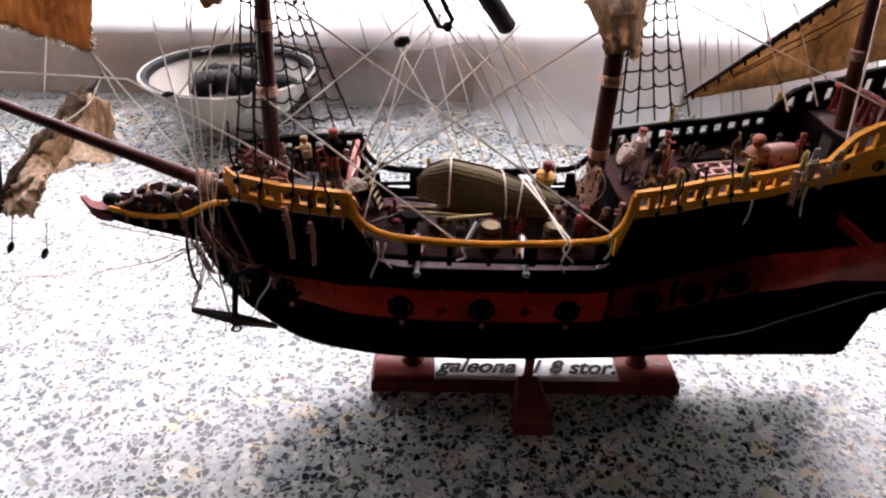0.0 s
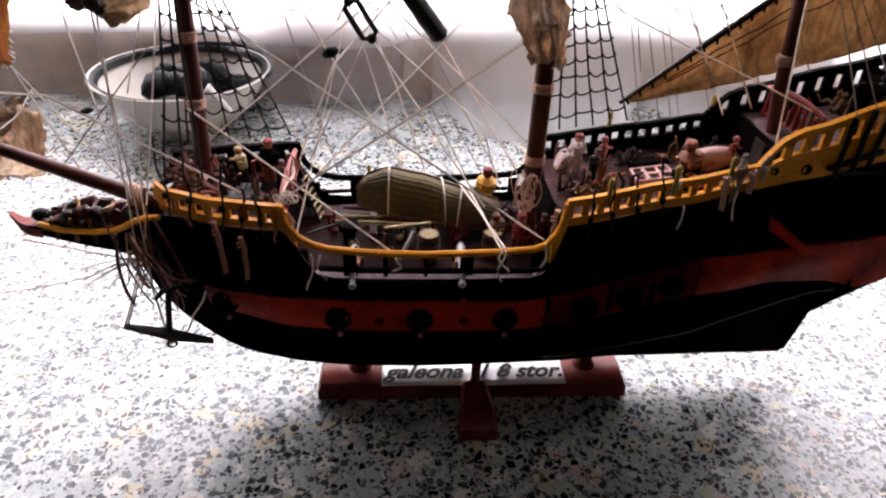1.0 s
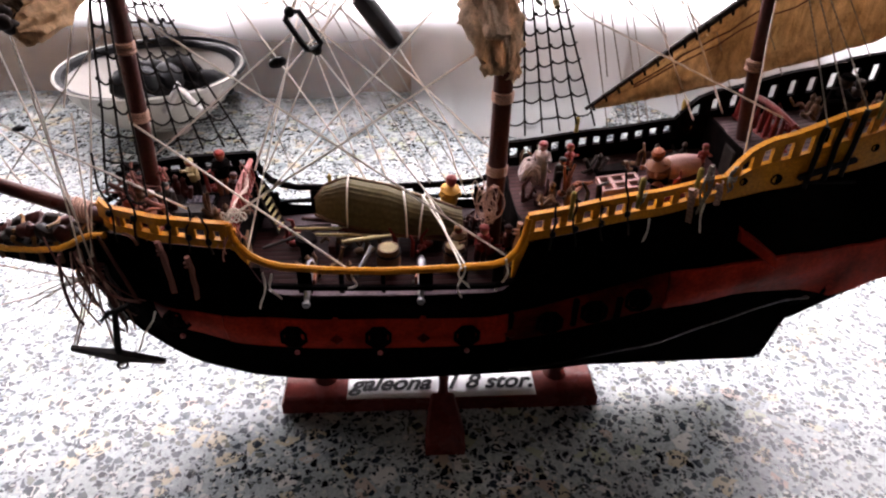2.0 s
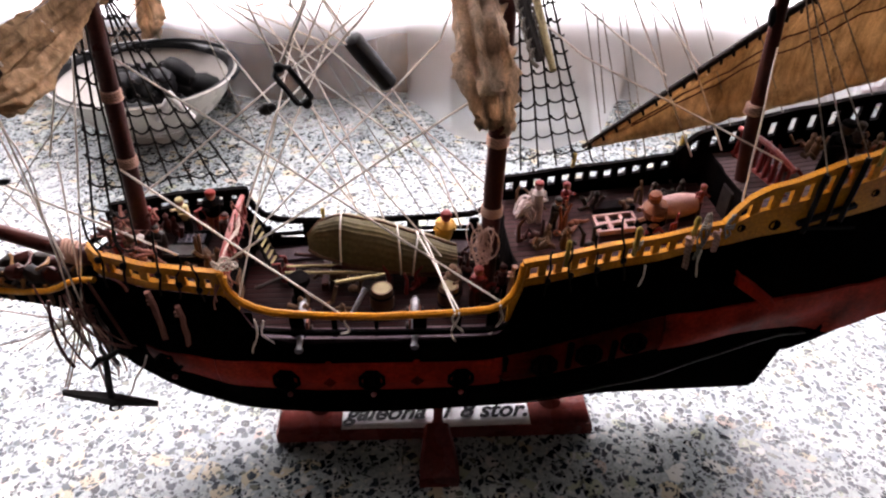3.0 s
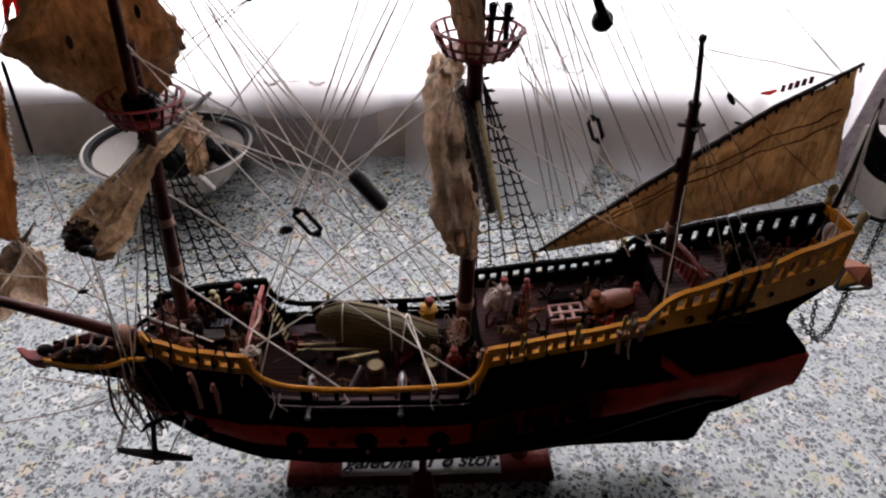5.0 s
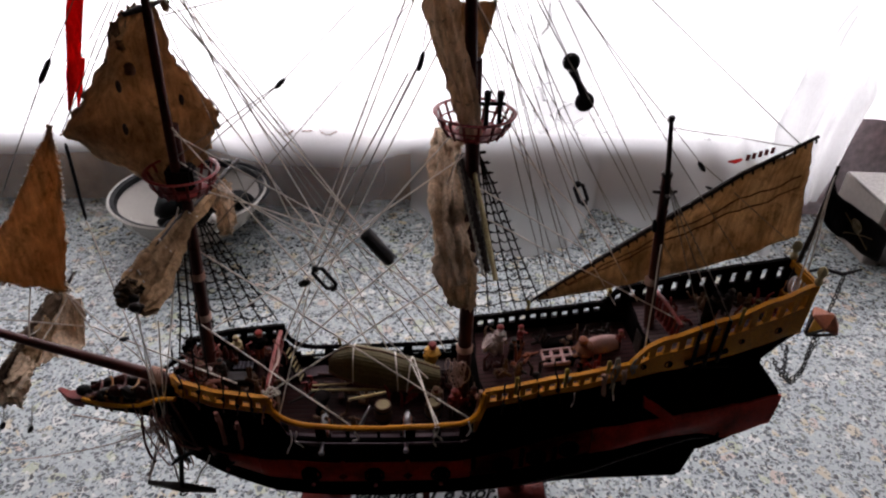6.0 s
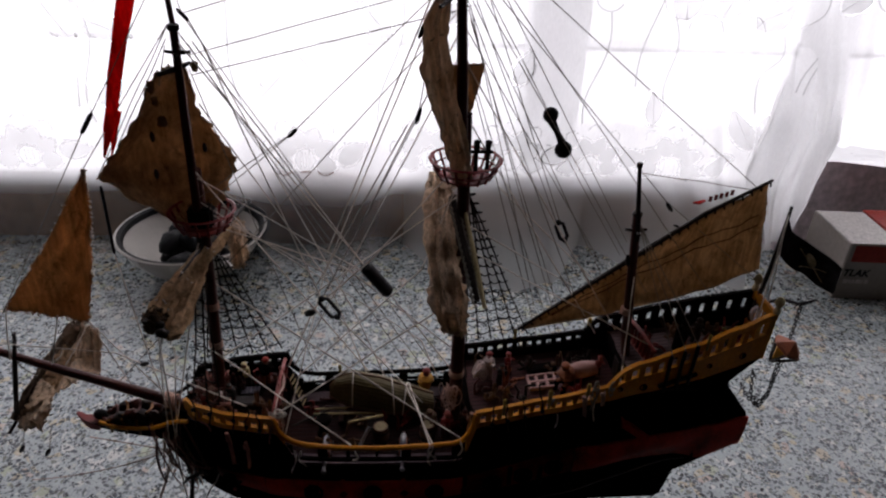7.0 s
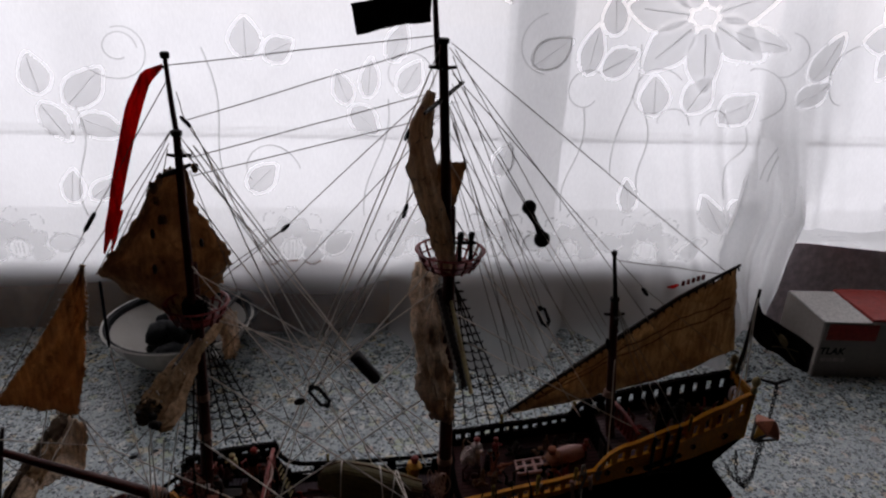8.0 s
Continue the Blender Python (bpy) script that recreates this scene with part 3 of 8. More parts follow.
# curling stems
for cx, cz, r, a0, a1 in ((0.163, 0.335, 0.040, 1.8, 4.4), (0.201, 0.296, 0.024, 1.0, 5.6), (0.285, 0.291, 0.032, 0.6, 5.0), (0.395, 0.300, 0.036, -1.2, 1.8), (0.420, 0.345, 0.030, -1.7, 1.2), (-0.286, 0.326, 0.034, -2.6, 1.8), (-0.286, 0.326, 0.018, 0.0, 5.2),
                          (-0.140, 0.200, 0.036, 0.2, 3.6), (0.010, 0.305, 0.030, -0.4, 3.8), (0.060, 0.240, 0.040, 1.4, 3.8), (0.354, 0.259, 0.022, 0.0, 3.1), (0.305, 0.260, 0.022, 0.0, 3.1), (0.500, 0.310, 0.040, 1.5, 4.4)):
    motif("lace_curl_cord", curl(cx, cz, r, a0, a1), False, 0.0008)
for x0_, z0_, x1_, z1_ in ((0.262, 0.345, 0.245, 0.200), (0.275, 0.275, 0.285, 0.170), (-0.010, 0.280, -0.035, 0.150), (-0.330, 0.270, -0.335, 0.150), (0.390, 0.260, 0.375, 0.180), (0.200, 0.280, 0.190, 0.160), (-0.200, 0.330, -0.180, 0.170)):
    motif("lace_stem_cord", [(x0_ + (x1_ - x0_) * k / 12 + 0.006 * math.sin(k * 0.5), z0_ + (z1_ - z0_) * k / 12) for k in range(13)], False, 0.0010)
# the large open flower, and smaller ones out of the window's middle
for k in range(7):
    a = 0.35 + 2 * math.pi * k / 7
    motif("lace_petal", leaf(0.328 + 0.052 * math.cos(a), 0.375 + 0.046 * math.sin(a), 0.074, 0.046, a))
    motif("lace_vein_cord", [(0.328 + (0.020 + 0.006 * j) * math.cos(a), 0.375 + (0.018 + 0.0055 * j) * math.sin(a)) for j in range(9)], False, 0.0009)
flower(-0.45, 0.34, 0.050, 6, 0.3)
flower(-0.20, 0.42, 0.045, 5, 0.2)
flower(0.10, 0.43, 0.050, 6, 0.9)
flower(0.56, 0.36, 0.050, 6, 0.1)

# the cloth itself, with its openwork
me = bpy.data.meshes.new("voile")
wide_, high_ = len(CLOTH_X), len(CLOTH_V)
me.from_pydata([curtain_point(x, v) for v in CLOTH_V for x in CLOTH_X], [],
               [(j * wide_ + i, j * wide_ + i + 1, (j + 1) * wide_ + i + 1, (j + 1) * wide_ + i) for j in range(high_ - 1) for i in range(wide_ - 1)])
me.attributes.new("openwork", "FLOAT", "POINT").data.foreach_set("value", OPEN.ravel().astype(np.float32))
me.polygons.foreach_set("use_smooth", [True] * len(me.polygons))
me.materials.append(CURTAIN)
new("voile", me).parent = curtain

# the gathered tail of the curtain, hanging in front of the lifted part
TAIL_L = ((0.445, 0.430, 0.400), (0.424, 0.402, 0.310), (0.408, 0.372, 0.250), (0.386, 0.348, 0.168), (0.374, 0.346, 0.120), (0.380, 0.344, 0.085), (0.408, 0.342, 0.020))
TAIL_R = ((0.500, 0.436, 0.400), (0.496, 0.428, 0.310), (0.492, 0.414, 0.235), (0.470, 0.350, 0.155), (0.461, 0.348, 0.110), (0.453, 0.346, 0.075), (0.439, 0.344, 0.046))


def tail_point(u, v):
    w = v * (len(TAIL_L) - 1)
    i = min(int(w), len(TAIL_L) - 2)
    a = Vector(TAIL_L[i]).lerp(Vector(TAIL_L[i + 1]), w - i)
    b = Vector(TAIL_R[i]).lerp(Vector(TAIL_R[i + 1]), w - i)
    p = a.lerp(b, u)
    edge = math.exp(-(u / 0.10) ** 2) + math.exp(-((1 - u) / 0.10) ** 2)
    p.y += 0.006 * math.sin(11 * u + 2 * v) * (1 - v * 0.3) + 0.003 * math.sin(23 * u - 4 * v + 1) + 0.010 * edge
    return p


bm = grid_sheet(bmesh.new(), tail_point, 48, 40)
for k, (u0, u1) in enumerate(((0.0, 0.06), (0.94, 1.0))):
    grid_sheet(bm, lambda u, v: tail_point(u0 + (u1 - u0) * u, v) + Vector((0, 0.004 + 0.003 * math.sin(3.1 * u), 0)), 6, 40)
part("gathered_tail", bm, TAIL_VOILE, curtain, "gathered white voile tail")
for u, v, r in ((0.35, 0.42, 0.012), (0.35, 0.42, 0.017), (0.70, 0.38, 0.012), (0.70, 0.38, 0.017)):
    pts = []
    for k in range(13):
        a = math.pi * k / 12
        p = tail_point(u + r * 1.0 / 0.085 * math.cos(a), v - r / 0.2 * math.sin(a))
        pts.append(p + Vector((0, -0.0012, 0)))
    part("lace_arch_cord", tube(bmesh.new(), pts, 0.0009, 5), LACE_CORD, curtain)

# a rounded brown cushion wedged between the parapet and the curtain
bm = bmesh.new()
ball(bm, (-0.120, 0.3985, 0.051), 0.051, (1.62, 0.25, 1.0), 40)
for v in bm.verts:
    dx, dz = (v.co.x + 0.120) / 0.083, (v.co.z - 0.051) / 0.051
    v.co.x = -0.120 + 0.083 * math.copysign(abs(dx) ** 0.62, dx)
    v.co.z = 0.047 + 0.047 * math.copysign(abs(dz) ** 0.58, dz) * (1 - 0.10 * max(0, -dx) * (dz > 0)) + 0.002 * noise.noise(v.co * 30)
    v.co.z = max(v.co.z, 0.0004)
    v.co.y = min(v.co.y, 0.4105)
solid("cushion", bm, BEIGE, "brown fabric cushion wedged on the sill behind the curtain", "cushion")

# ---- the display stand ----
stand = thing("display_stand", "red-brown painted wooden display stand carrying the model ship", "stand")
bm = bmesh.new()
loops = []
for x, inset, h in ((-0.080, 0.0, 0.0072), (-0.0785, 0.0, 0.0095), (0.0785, 0.0, 0.0095), (0.080, 0.0, 0.0072)):
    loops.append([(x, -0.011, 0.0), (x, -0.011, h - 0.001), (x, -0.0095, h), (x, 0.0175, h), (x, 0.019, h - 0.001), (x, 0.019, 0.0)])
rings(bm, loops)
part("base_bar", bm, STAND, stand)
for name, ya, yb in (("front_foot", -0.039, -0.0112), ("back_foot", 0.0192, 0.042)):
    bm = bmesh.new()
    ends = [(ya, 0.0095, 0.0075), ((ya * 0.8 + yb * 0.2), 0.0095, 0.0105), ((ya + yb) / 2, 0.0085, 0.0115), (yb, 0.0062, 0.0125)]
    if name == "back_foot":
        ends = [(ya, 0.0062, 0.0125), ((ya + yb) / 2, 0.0085, 0.0115), (yb, 0.0095, 0.0075)]
    rings(bm, [[(-w, y, 0.0), (-w, y, h - 0.002), (-w * 0.78, y, h), (w * 0.78, y, h), (w, y, h - 0.002), (w, y, 0.0)] for y, w, h in ends])
    part(name, bm, STAND, stand)
for px, py in ((-0.059, 0.004), (0.060, 0.004), (0.0005, -0.0095)):
    bm = bmesh.new()
    r = 0.0045 if abs(px) > 0.01 else 0.0024
    lathe(bm, [(r * 1.35, 0.0094), (r * 1.3, 0.0105), (r, 0.012), (r * 0.95, 0.019), (r * 1.15, 0.0235)], (px, py, 0), 14)
    part("post", bm, STAND, stand)

plaque = thing("name_label", "white paper strip lettered in black script on the stand", "label")
bm = bmesh.new()
grid_sheet(bm, lambda u, v: Vector((-0.0475 + 0.095 * u, -0.0116 + 0.0176 * v, 0.0100 + 0.0003 * math.sin(u * 9))), 24, 4)
thicken(part("paper", bm, LABELPAPER, plaque), 0.0003)


def lettering(text, size, m, material, parent, shear=0.0, width=1.0):
    """Flat letters of the built-in font, turned into a mesh."""
    cu = bpy.data.curves.new("letters", "FONT")
    cu.body, cu.size, cu.shear, cu.extrude, cu.align_x = text, size, shear, 0.00008, "CENTER"
    cu.offset = size * 0.032
    tmp = new("letters", cu)
    me = bpy.data.meshes.new_from_object(tmp.evaluated_get(bpy.context.evaluated_depsgraph_get()))
    bpy.data.objects.remove(tmp)
    me.materials.clear()
    me.materials.append(material)
    ob = new("lettering", me)
    ob.parent = parent
    ob.matrix_basis = m @ Matrix.Diagonal((width, 1, 1, 1))
    return ob


lettering("galeona  1 8 stor.", 0.0136, pose(0.0002, -0.0066, 0.01062), INK, plaque, 0.42, 0.97)

# ---- the model ship ----
# local axes: x from bow to stern, y to the far side, z up
SHIP = pose(0, 0.0025, 0, 0, 0, 1.15)
ship = thing("model_ship", "painted model galleon with tan sails and thread rigging on a stand", "model ship", SHIP)

RAILB = table([(-0.150, 0.003), (-0.140, 0.011), (-0.130, 0.0185), (-0.110, 0.0255), (-0.085, 0.0295), (-0.05, 0.0325), (-0.02, 0.0335), (0.02, 0.0335),
               (0.032, 0.031), (0.075, 0.029), (0.10, 0.0275), (0.125, 0.0245), (0.155, 0.0215), (0.18, 0.017), (0.20, 0.013)])
WALEB = table([(-0.155, 0.002), (-0.145, 0.008), (-0.130, 0.020), (-0.11, 0.030), (-0.085, 0.0365), (-0.05, 0.040), (0.0, 0.041), (0.06, 0.040),
               (0.10, 0.037), (0.125, 0.0335), (0.15, 0.0285), (0.175, 0.022), (0.20, 0.0175)])
WALEZ = table([(-0.155, 0.090), (-0.12, 0.082), (-0.075, 0.077), (-0.02, 0.076), (0.03, 0.078), (0.09, 0.089), (0.135, 0.097), (0.175, 0.0955), (0.20, 0.098)])
KEELZ = table([(-0.1555, 0.090), (-0.151, 0.076), (-0.145, 0.062), (-0.135, 0.047), (-0.125, 0.036), (-0.105, 0.0245), (-0.07, 0.0195), (0.0, 0.019),
               (0.10, 0.0185), (0.15, 0.0190), (0.1640, 0.0200), (0.1660, 0.026), (0.1705, 0.0475), (0.1715, 0.0630), (0.187, 0.0705), (0.2025, 0.0770)])


def eased(f, reach):
    """A smoothed copy of a table."""
    return lambda x: sum(f(x + reach * k / 4) for k in range(-4, 5)) / 9


KEEL_SHARP = KEELZ
KEEL_SOFT = eased(KEEL_SHARP, 0.011)


def KEELZ(x):
    return KEEL_SOFT(x) if -0.138 < x < 0.140 else KEEL_SHARP(x)


TOPZ = table([(-0.155, 0.104), (-0.138, 0.112), (-0.13, 0.1145), (-0.084, 0.1135), (-0.081, 0.1085), (-0.073, 0.0955), (-0.06, 0.0935), (0.018, 0.0945), (0.025, 0.0985),
              (0.030, 0.1155), (0.075, 0.1235), (0.107, 0.130), (0.129, 0.133), (0.165, 0.139), (0.20, 0.1475)])
FULL = table([(-0.155, 1.3), (-0.13, 0.85), (-0.09, 0.56), (-0.03, 0.49), (0.04, 0.53), (0.09, 0.7), (0.13, 1.15), (0.16, 1.5), (0.1690, 0.9), (0.1715, 0.10), (0.2025, 0.08)])


def breadth(x, z):
    """Half breadth of the hull at x and height z."""
    zk, zw, zt = KEELZ(x), WALEZ(x), TOPZ(x)
    if z <= zw:
        u = max(0.0, (z - zk) / max(1e-4, zw - zk))
        return 0.0022 + (WALEB(x) - 0.0022) * max(u, 1e-4) ** FULL(x)
    u = min(1.0, (z - zw) / max(1e-4, max(zt, 0.11) - zw))
    u = u * u * (3 - 2 * u)
    return WALEB(x) + (RAILB(x) - WALEB(x)) * u


def tuck(x, z):
    """The stern is hollowed between the lower transom and the counter."""
    return 0.020 * max(0.0, 1 - abs(z - 0.128) / 0.021) * min(1.0, max(0.0, (x - 0.165) / 0.035))


def hull_loop(x, grow=0.0):
    zk, zw, zt = KEELZ(x), WALEZ(x), TOPZ(x)
    zs = [zk + (zw - zk) * (k / 23) ** 1.1 for k in range(24)] + [zw + (zt - zw) * k / 9 for k in range(1, 10)]
    return [(x - tuck(x, z), -(breadth(x, z) + grow), z) for z in zs]


XS = [-0.155, -0.153, -0.15, -0.147, -0.143, -0.138] + [-0.132 + 0.004 * k for k in range(75)] + [0.1665, 0.1680, 0.1695, 0.1704, 0.1712, 0.1725, 0.175] + [0.179 + 0.004 * k for k in range(6)] + [0.2025]
bm = bmesh.new()
near = [[bm.verts.new(p) for p in hull_loop(x)] for x in XS]
far = [[bm.verts.new((p[0], -p[1], p[2])) for p in hull_loop(x)] for x in XS]
for side in (near, far):
    for a, b in zip(side, side[1:]):
        for i in range(len(a) - 1):
            bm.faces.new((a[i], a[i + 1], b[i + 1], b[i]))
for a, b, c, d in zip(near, near[1:], far, far[1:]):
    bm.faces.new((a[0], b[0], d[0], c[0]))
for i in range(len(near[-1]) - 1):
    bm.faces.new((near[-1][i], near[-1][i + 1], far[-1][i + 1], far[-1][i]))
part("hull", bm, BLACK, ship, "black painted hull")

# keel, stem and stern post
bm = bmesh.new()
line = [(-0.1575, 0.094), (-0.1535, 0.076), (-0.147, 0.0605)] + [(x, KEELZ(x + 0.0015) - 0.0022) for x in (-0.140 + 0.006 * k for k in range(49))] + [(0.166, 0.0168)]
rings(bm, [[(x, -0.0019, z), (x, 0.0019, z), (x + 0.003, 0.0019, z + 0.007), (x + 0.003, -0.0019, z + 0.007)] for x, z in line])
part("keel", bm, BLACK, ship)
bm = bmesh.new()
rings(bm, [[(a, -0.0019, z), (b, -0.0019, z), (b, 0.0019, z), (a, 0.0019, z)] for a, b, z in ((0.145, 0.1640, 0.0170), (0.15, 0.1695, 0.047), (0.156, 0.1700, 0.060), (0.160, 0.1700, 0.075))])
part("stern_post", bm, BLACK, ship)
bm = bmesh.new()
rings(bm, [[(a, -0.0013, z), (b, -0.0013, z), (b, 0.0013, z), (a, 0.0013, z)] for a, b, z in ((0.1630, 0.1690, 0.0180), (0.1690, 0.1752, 0.0475), (0.1695, 0.1740, 0.0510))])
rudder = part("rudder", bm, BLACK, ship)
for x, z in ((0.1652, 0.028), (0.1690, 0.040)):
    part("pintle", box(bmesh.new(), (x - 0.004, -0.0022, z - 0.0008), (x + 0.0045, 0.0022, z + 0.0008), 0.0003), IRON, rudder)
bm = bmesh.new()
for k in range(5):
    ball(bm, (0.1760 + 0.0009 * (k % 3), -0.0006 * (k % 2), 0.0485 - 0.0011 * k), 0.0009, (1, 0.8, 1), 6)
part("rudder_chain", bm, IRON, rudder)


def side_strip(bm, side, xa, xb, lo, hi, out, thick, n=None, base=None, rows=1):
    """A strip that follows the ship's side from xa to xb, between heights lo(x) and hi(x)."""
    base = base or breadth
    n = n or max(1, int((xb - xa) / 0.004))
    loops = []
    for k in range(n + 1):
        x = xa + (xb - xa) * k / n
        zs = [lo(x) + (hi(x) - lo(x)) * j / rows for j in range(rows + 1)]
        face = [(x, side * (base(x, z) + out), z) for z in zs]
        loops.append(face + [(x, y - side * thick, z) for _, y, z in reversed(face)])
    return rings(bm, loops)


def railb(x, z):
    return RAILB(x)


def over(f, d):
    return lambda x: f(x) + d


def between(f, g, u):
    return lambda x: f(x) + (g(x) - f(x)) * u


# red band with gun ports, and thin wales
BANDLO = table([(-0.125, 0.073), (-0.075, 0.0685), (0.015, 0.068), (0.094, 0.0845), (0.125, 0.0850), (0.150, 0.0795), (0.172, 0.0745), (0.187, 0.0765), (0.2025, 0.0815)])
BANDHI = table([(-0.125, 0.085), (-0.075, 0.085), (0.015, 0.0845), (0.092, 0.1020), (0.133, 0.1050), (0.18, 0.1035), (0.2025, 0.1055)])
for side in (-1, 1):
    for xa, xb, out in ((-0.121, -0.092, 0.0006), (-0.0915, 0.0225, 0.0009), (0.023, 0.088, 0.0006), (0.0885, 0.2028, 0.0014)):
        bm = side_strip(bmesh.new(), side, xa, xb, BANDLO, BANDHI, out, 0.0016, rows=6)
        # the stretch behind the lit fore part has its shade in the colour
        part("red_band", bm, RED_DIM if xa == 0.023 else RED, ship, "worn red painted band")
    for px in (-0.112, -0.064, -0.030, 0.006, 0.040, 0.058, 0.076):
        zc = (BANDLO(px) + BANDHI(px)) / 2
        y = breadth(px, zc) + 0.0007
        here = pose(px, side * y, zc, side * -4, 0, 0 if side < 0 else 180)
        bm = lathe(bmesh.new(), [(0.0060, -0.0010), (0.0058, 0.0010), (0.0050, 0.0014), (0.0044, 0.0008), (0.0042, -0.0004)], (0, 0, 0), 8, here @ pose(0, 0, 0, 90, 22.5))
        port = part("gun_port", bm, INNER, ship, "black gun port with a raised frame", smooth=False)
        part("port_lid", box(bmesh.new(), (-0.0036, -0.0010, -0.0035), (0.0036, 0.0006, 0.0035), 0.0006, here), INNER, port)
        for dx in (-0.0020, 0.0020):
            part("port_hinge", box(bmesh.new(), (dx - 0.0006, -0.0019, -0.0005), (dx + 0.0006, -0.0008, 0.0046), 0.0002, here), BLACK, port)
        if px < 0.03:
            part("stud", ball(bmesh.new(), here @ Vector((0.0004, -0.0006, -0.0086)), 0.0012, (1, 0.8, 1), 8), PINK, ship)
    for xx in (-0.047, -0.012, 0.024, 0.05, 0.068):
        bm = bmesh.new()
        box(bm, (-0.0012, -0.001, -0.007), (0.0012, 0.001, 0.007), 0.0004, pose(xx, side * (breadth(xx, 0.086) + 0.0008), 0.079 if xx < 0.04 else 0.086))
        part("fender", bm, INNER if xx > 0.0 else RED, ship)
        if xx < 0.03:
            bm = lathe(bmesh.new(), [(0.0004, 0.0016), (0.0026, 0.0002), (0.0026, -0.0008)], (0, 0, 0), 4, pose(xx + 0.0002, side * (breadth(xx, 0.076) + 0.0016), 0.0762, side * -90))
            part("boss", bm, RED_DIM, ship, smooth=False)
    # the raised diagonal strake
    bm = bmesh.new()
    xa, xb = 0.116, 0.134
    rings(bm, [[(x, side * (breadth(x, z) + o), z) for o, z in ((0.0, zz - 0.003), (0.0028, zz - 0.002), (0.0028, zz + 0.002), (0.0, zz + 0.003))] for x, zz in ((xa, 0.1155), (0.125, 0.1095), (xb, 0.1025))])
    part("strake", bm, RED, ship)
    # thin light wale low on the quarter
    bm = side_strip(bmesh.new(), side, 0.03, 0.17, table([(0.03, 0.036), (0.10, 0.046), (0.17, 0.0685)]), table([(0.03, 0.0372), (0.10, 0.0472), (0.17, 0.0697)]), 0.0008, 0.002)
    part("wale", bm, DARKWOOD, ship)
    bm = side_strip(bmesh.new(), side, -0.145, 0.160, over(BANDHI, 0.012), over(BANDHI, 0.0134), 0.0005, 0.002)
    part("wale", bm, BLACK, ship)

# decks
DECKS = (("fore_deck", -0.136, -0.0865, lambda x: 0.1115), ("waist_deck", -0.0865, 0.0285, lambda x: 0.0885),
         ("half_deck", 0.0285, 0.119, table([(0.028, 0.1155), (0.119, 0.1265)])), ("poop_deck", 0.119, 0.201, table([(0.119, 0.1425), (0.20, 0.1535)])))
for name, xa, xb, dz in DECKS:
    bm = bmesh.new()
    n = 16
    loops = []
    for k in range(n + 1):
        x = xa + (xb - xa) * k / n
        w = (breadth(x, dz(x)) if dz(x) < TOPZ(x) else RAILB(x)) - 0.0006
        z = dz(x)
        loops.append([(x, -w, z), (x, -w * 0.5, z + 0.0004), (x, 0, z + 0.0006), (x, w * 0.5, z + 0.0004), (x, w, z), (x, w, z - 0.0015), (x, -w, z - 0.0015)])
    rings(bm, loops)
    # the poop takes the lit copy, the low decks the shaded one
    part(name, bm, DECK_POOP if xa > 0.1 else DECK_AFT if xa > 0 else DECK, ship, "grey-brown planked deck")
# added strips, no real planks: daylight on the deck's edge put into their colour
for side in (-1, 1):
    bm = bmesh.new()
    rings(bm, [[(x, side * (RAILB(x) - 0.0010), 0.0886), (x, side * (RAILB(x) - 0.0010), 0.0912), (x, side * (RAILB(x) - 0.0085), 0.0902), (x, side * (RAILB(x) - 0.0085), 0.0886)] for x in (-0.084 + 0.0111 * k for k in range(11))])
    part("lit_deck_edge", bm, LILAC, ship, "pale lilac-grey strip added for the lit edge of the waist deck")
for x, za, zb in ((-0.0868, 0.087, 0.1118), (0.0290, 0.087, 0.1160), (0.1193, 0.1255, 0.1430)):
    w = RAILB(x) - 0.0015
    bm = box(bmesh.new(), (x - 0.0009, -w, za), (x + 0.0009, w, zb), 0.0003)
    bulk = part("bulkhead", bm, INNER, ship)
    bm = box(bmesh.new(), (x - 0.0016, -0.006, za + 0.001), (x + 0.0016, 0.003, za + 0.0145), 0.0004)
    part("cabin_door", bm, DARKWOOD if x > 0.1 else BROWN, bulk)

# rails
RT = table([(-0.137, 0.1285), (-0.13, 0.1265), (-0.084, 0.1255)])          # forecastle cap
RB = table([(-0.137, 0.1165), (-0.13, 0.1155), (-0.084, 0.1145)])
AT = table([(0.0285, 0.1280), (0.073, 0.1352), (0.106, 0.1410)])            # half deck cap
AB = table([(0.0285, 0.1160), (0.075, 0.1240), (0.110, 0.1312)])
PT = table([(0.104, 0.1405), (0.109, 0.1470), (0.114, 0.1525), (0.122, 0.1555), (0.155, 0.1655), (0.18, 0.1735), (0.2015, 0.1800)])   # poop cap
PB = table([(0.106, 0.1302), (0.129, 0.1335), (0.165, 0.1400), (0.2015, 0.1480)])


def cap_line(bm, side, pts, r, inset=0.0):
    return tube(bm, [(x, side * (RAILB(x) - inset), z) for x, z in pts], r, 8, 1.0)


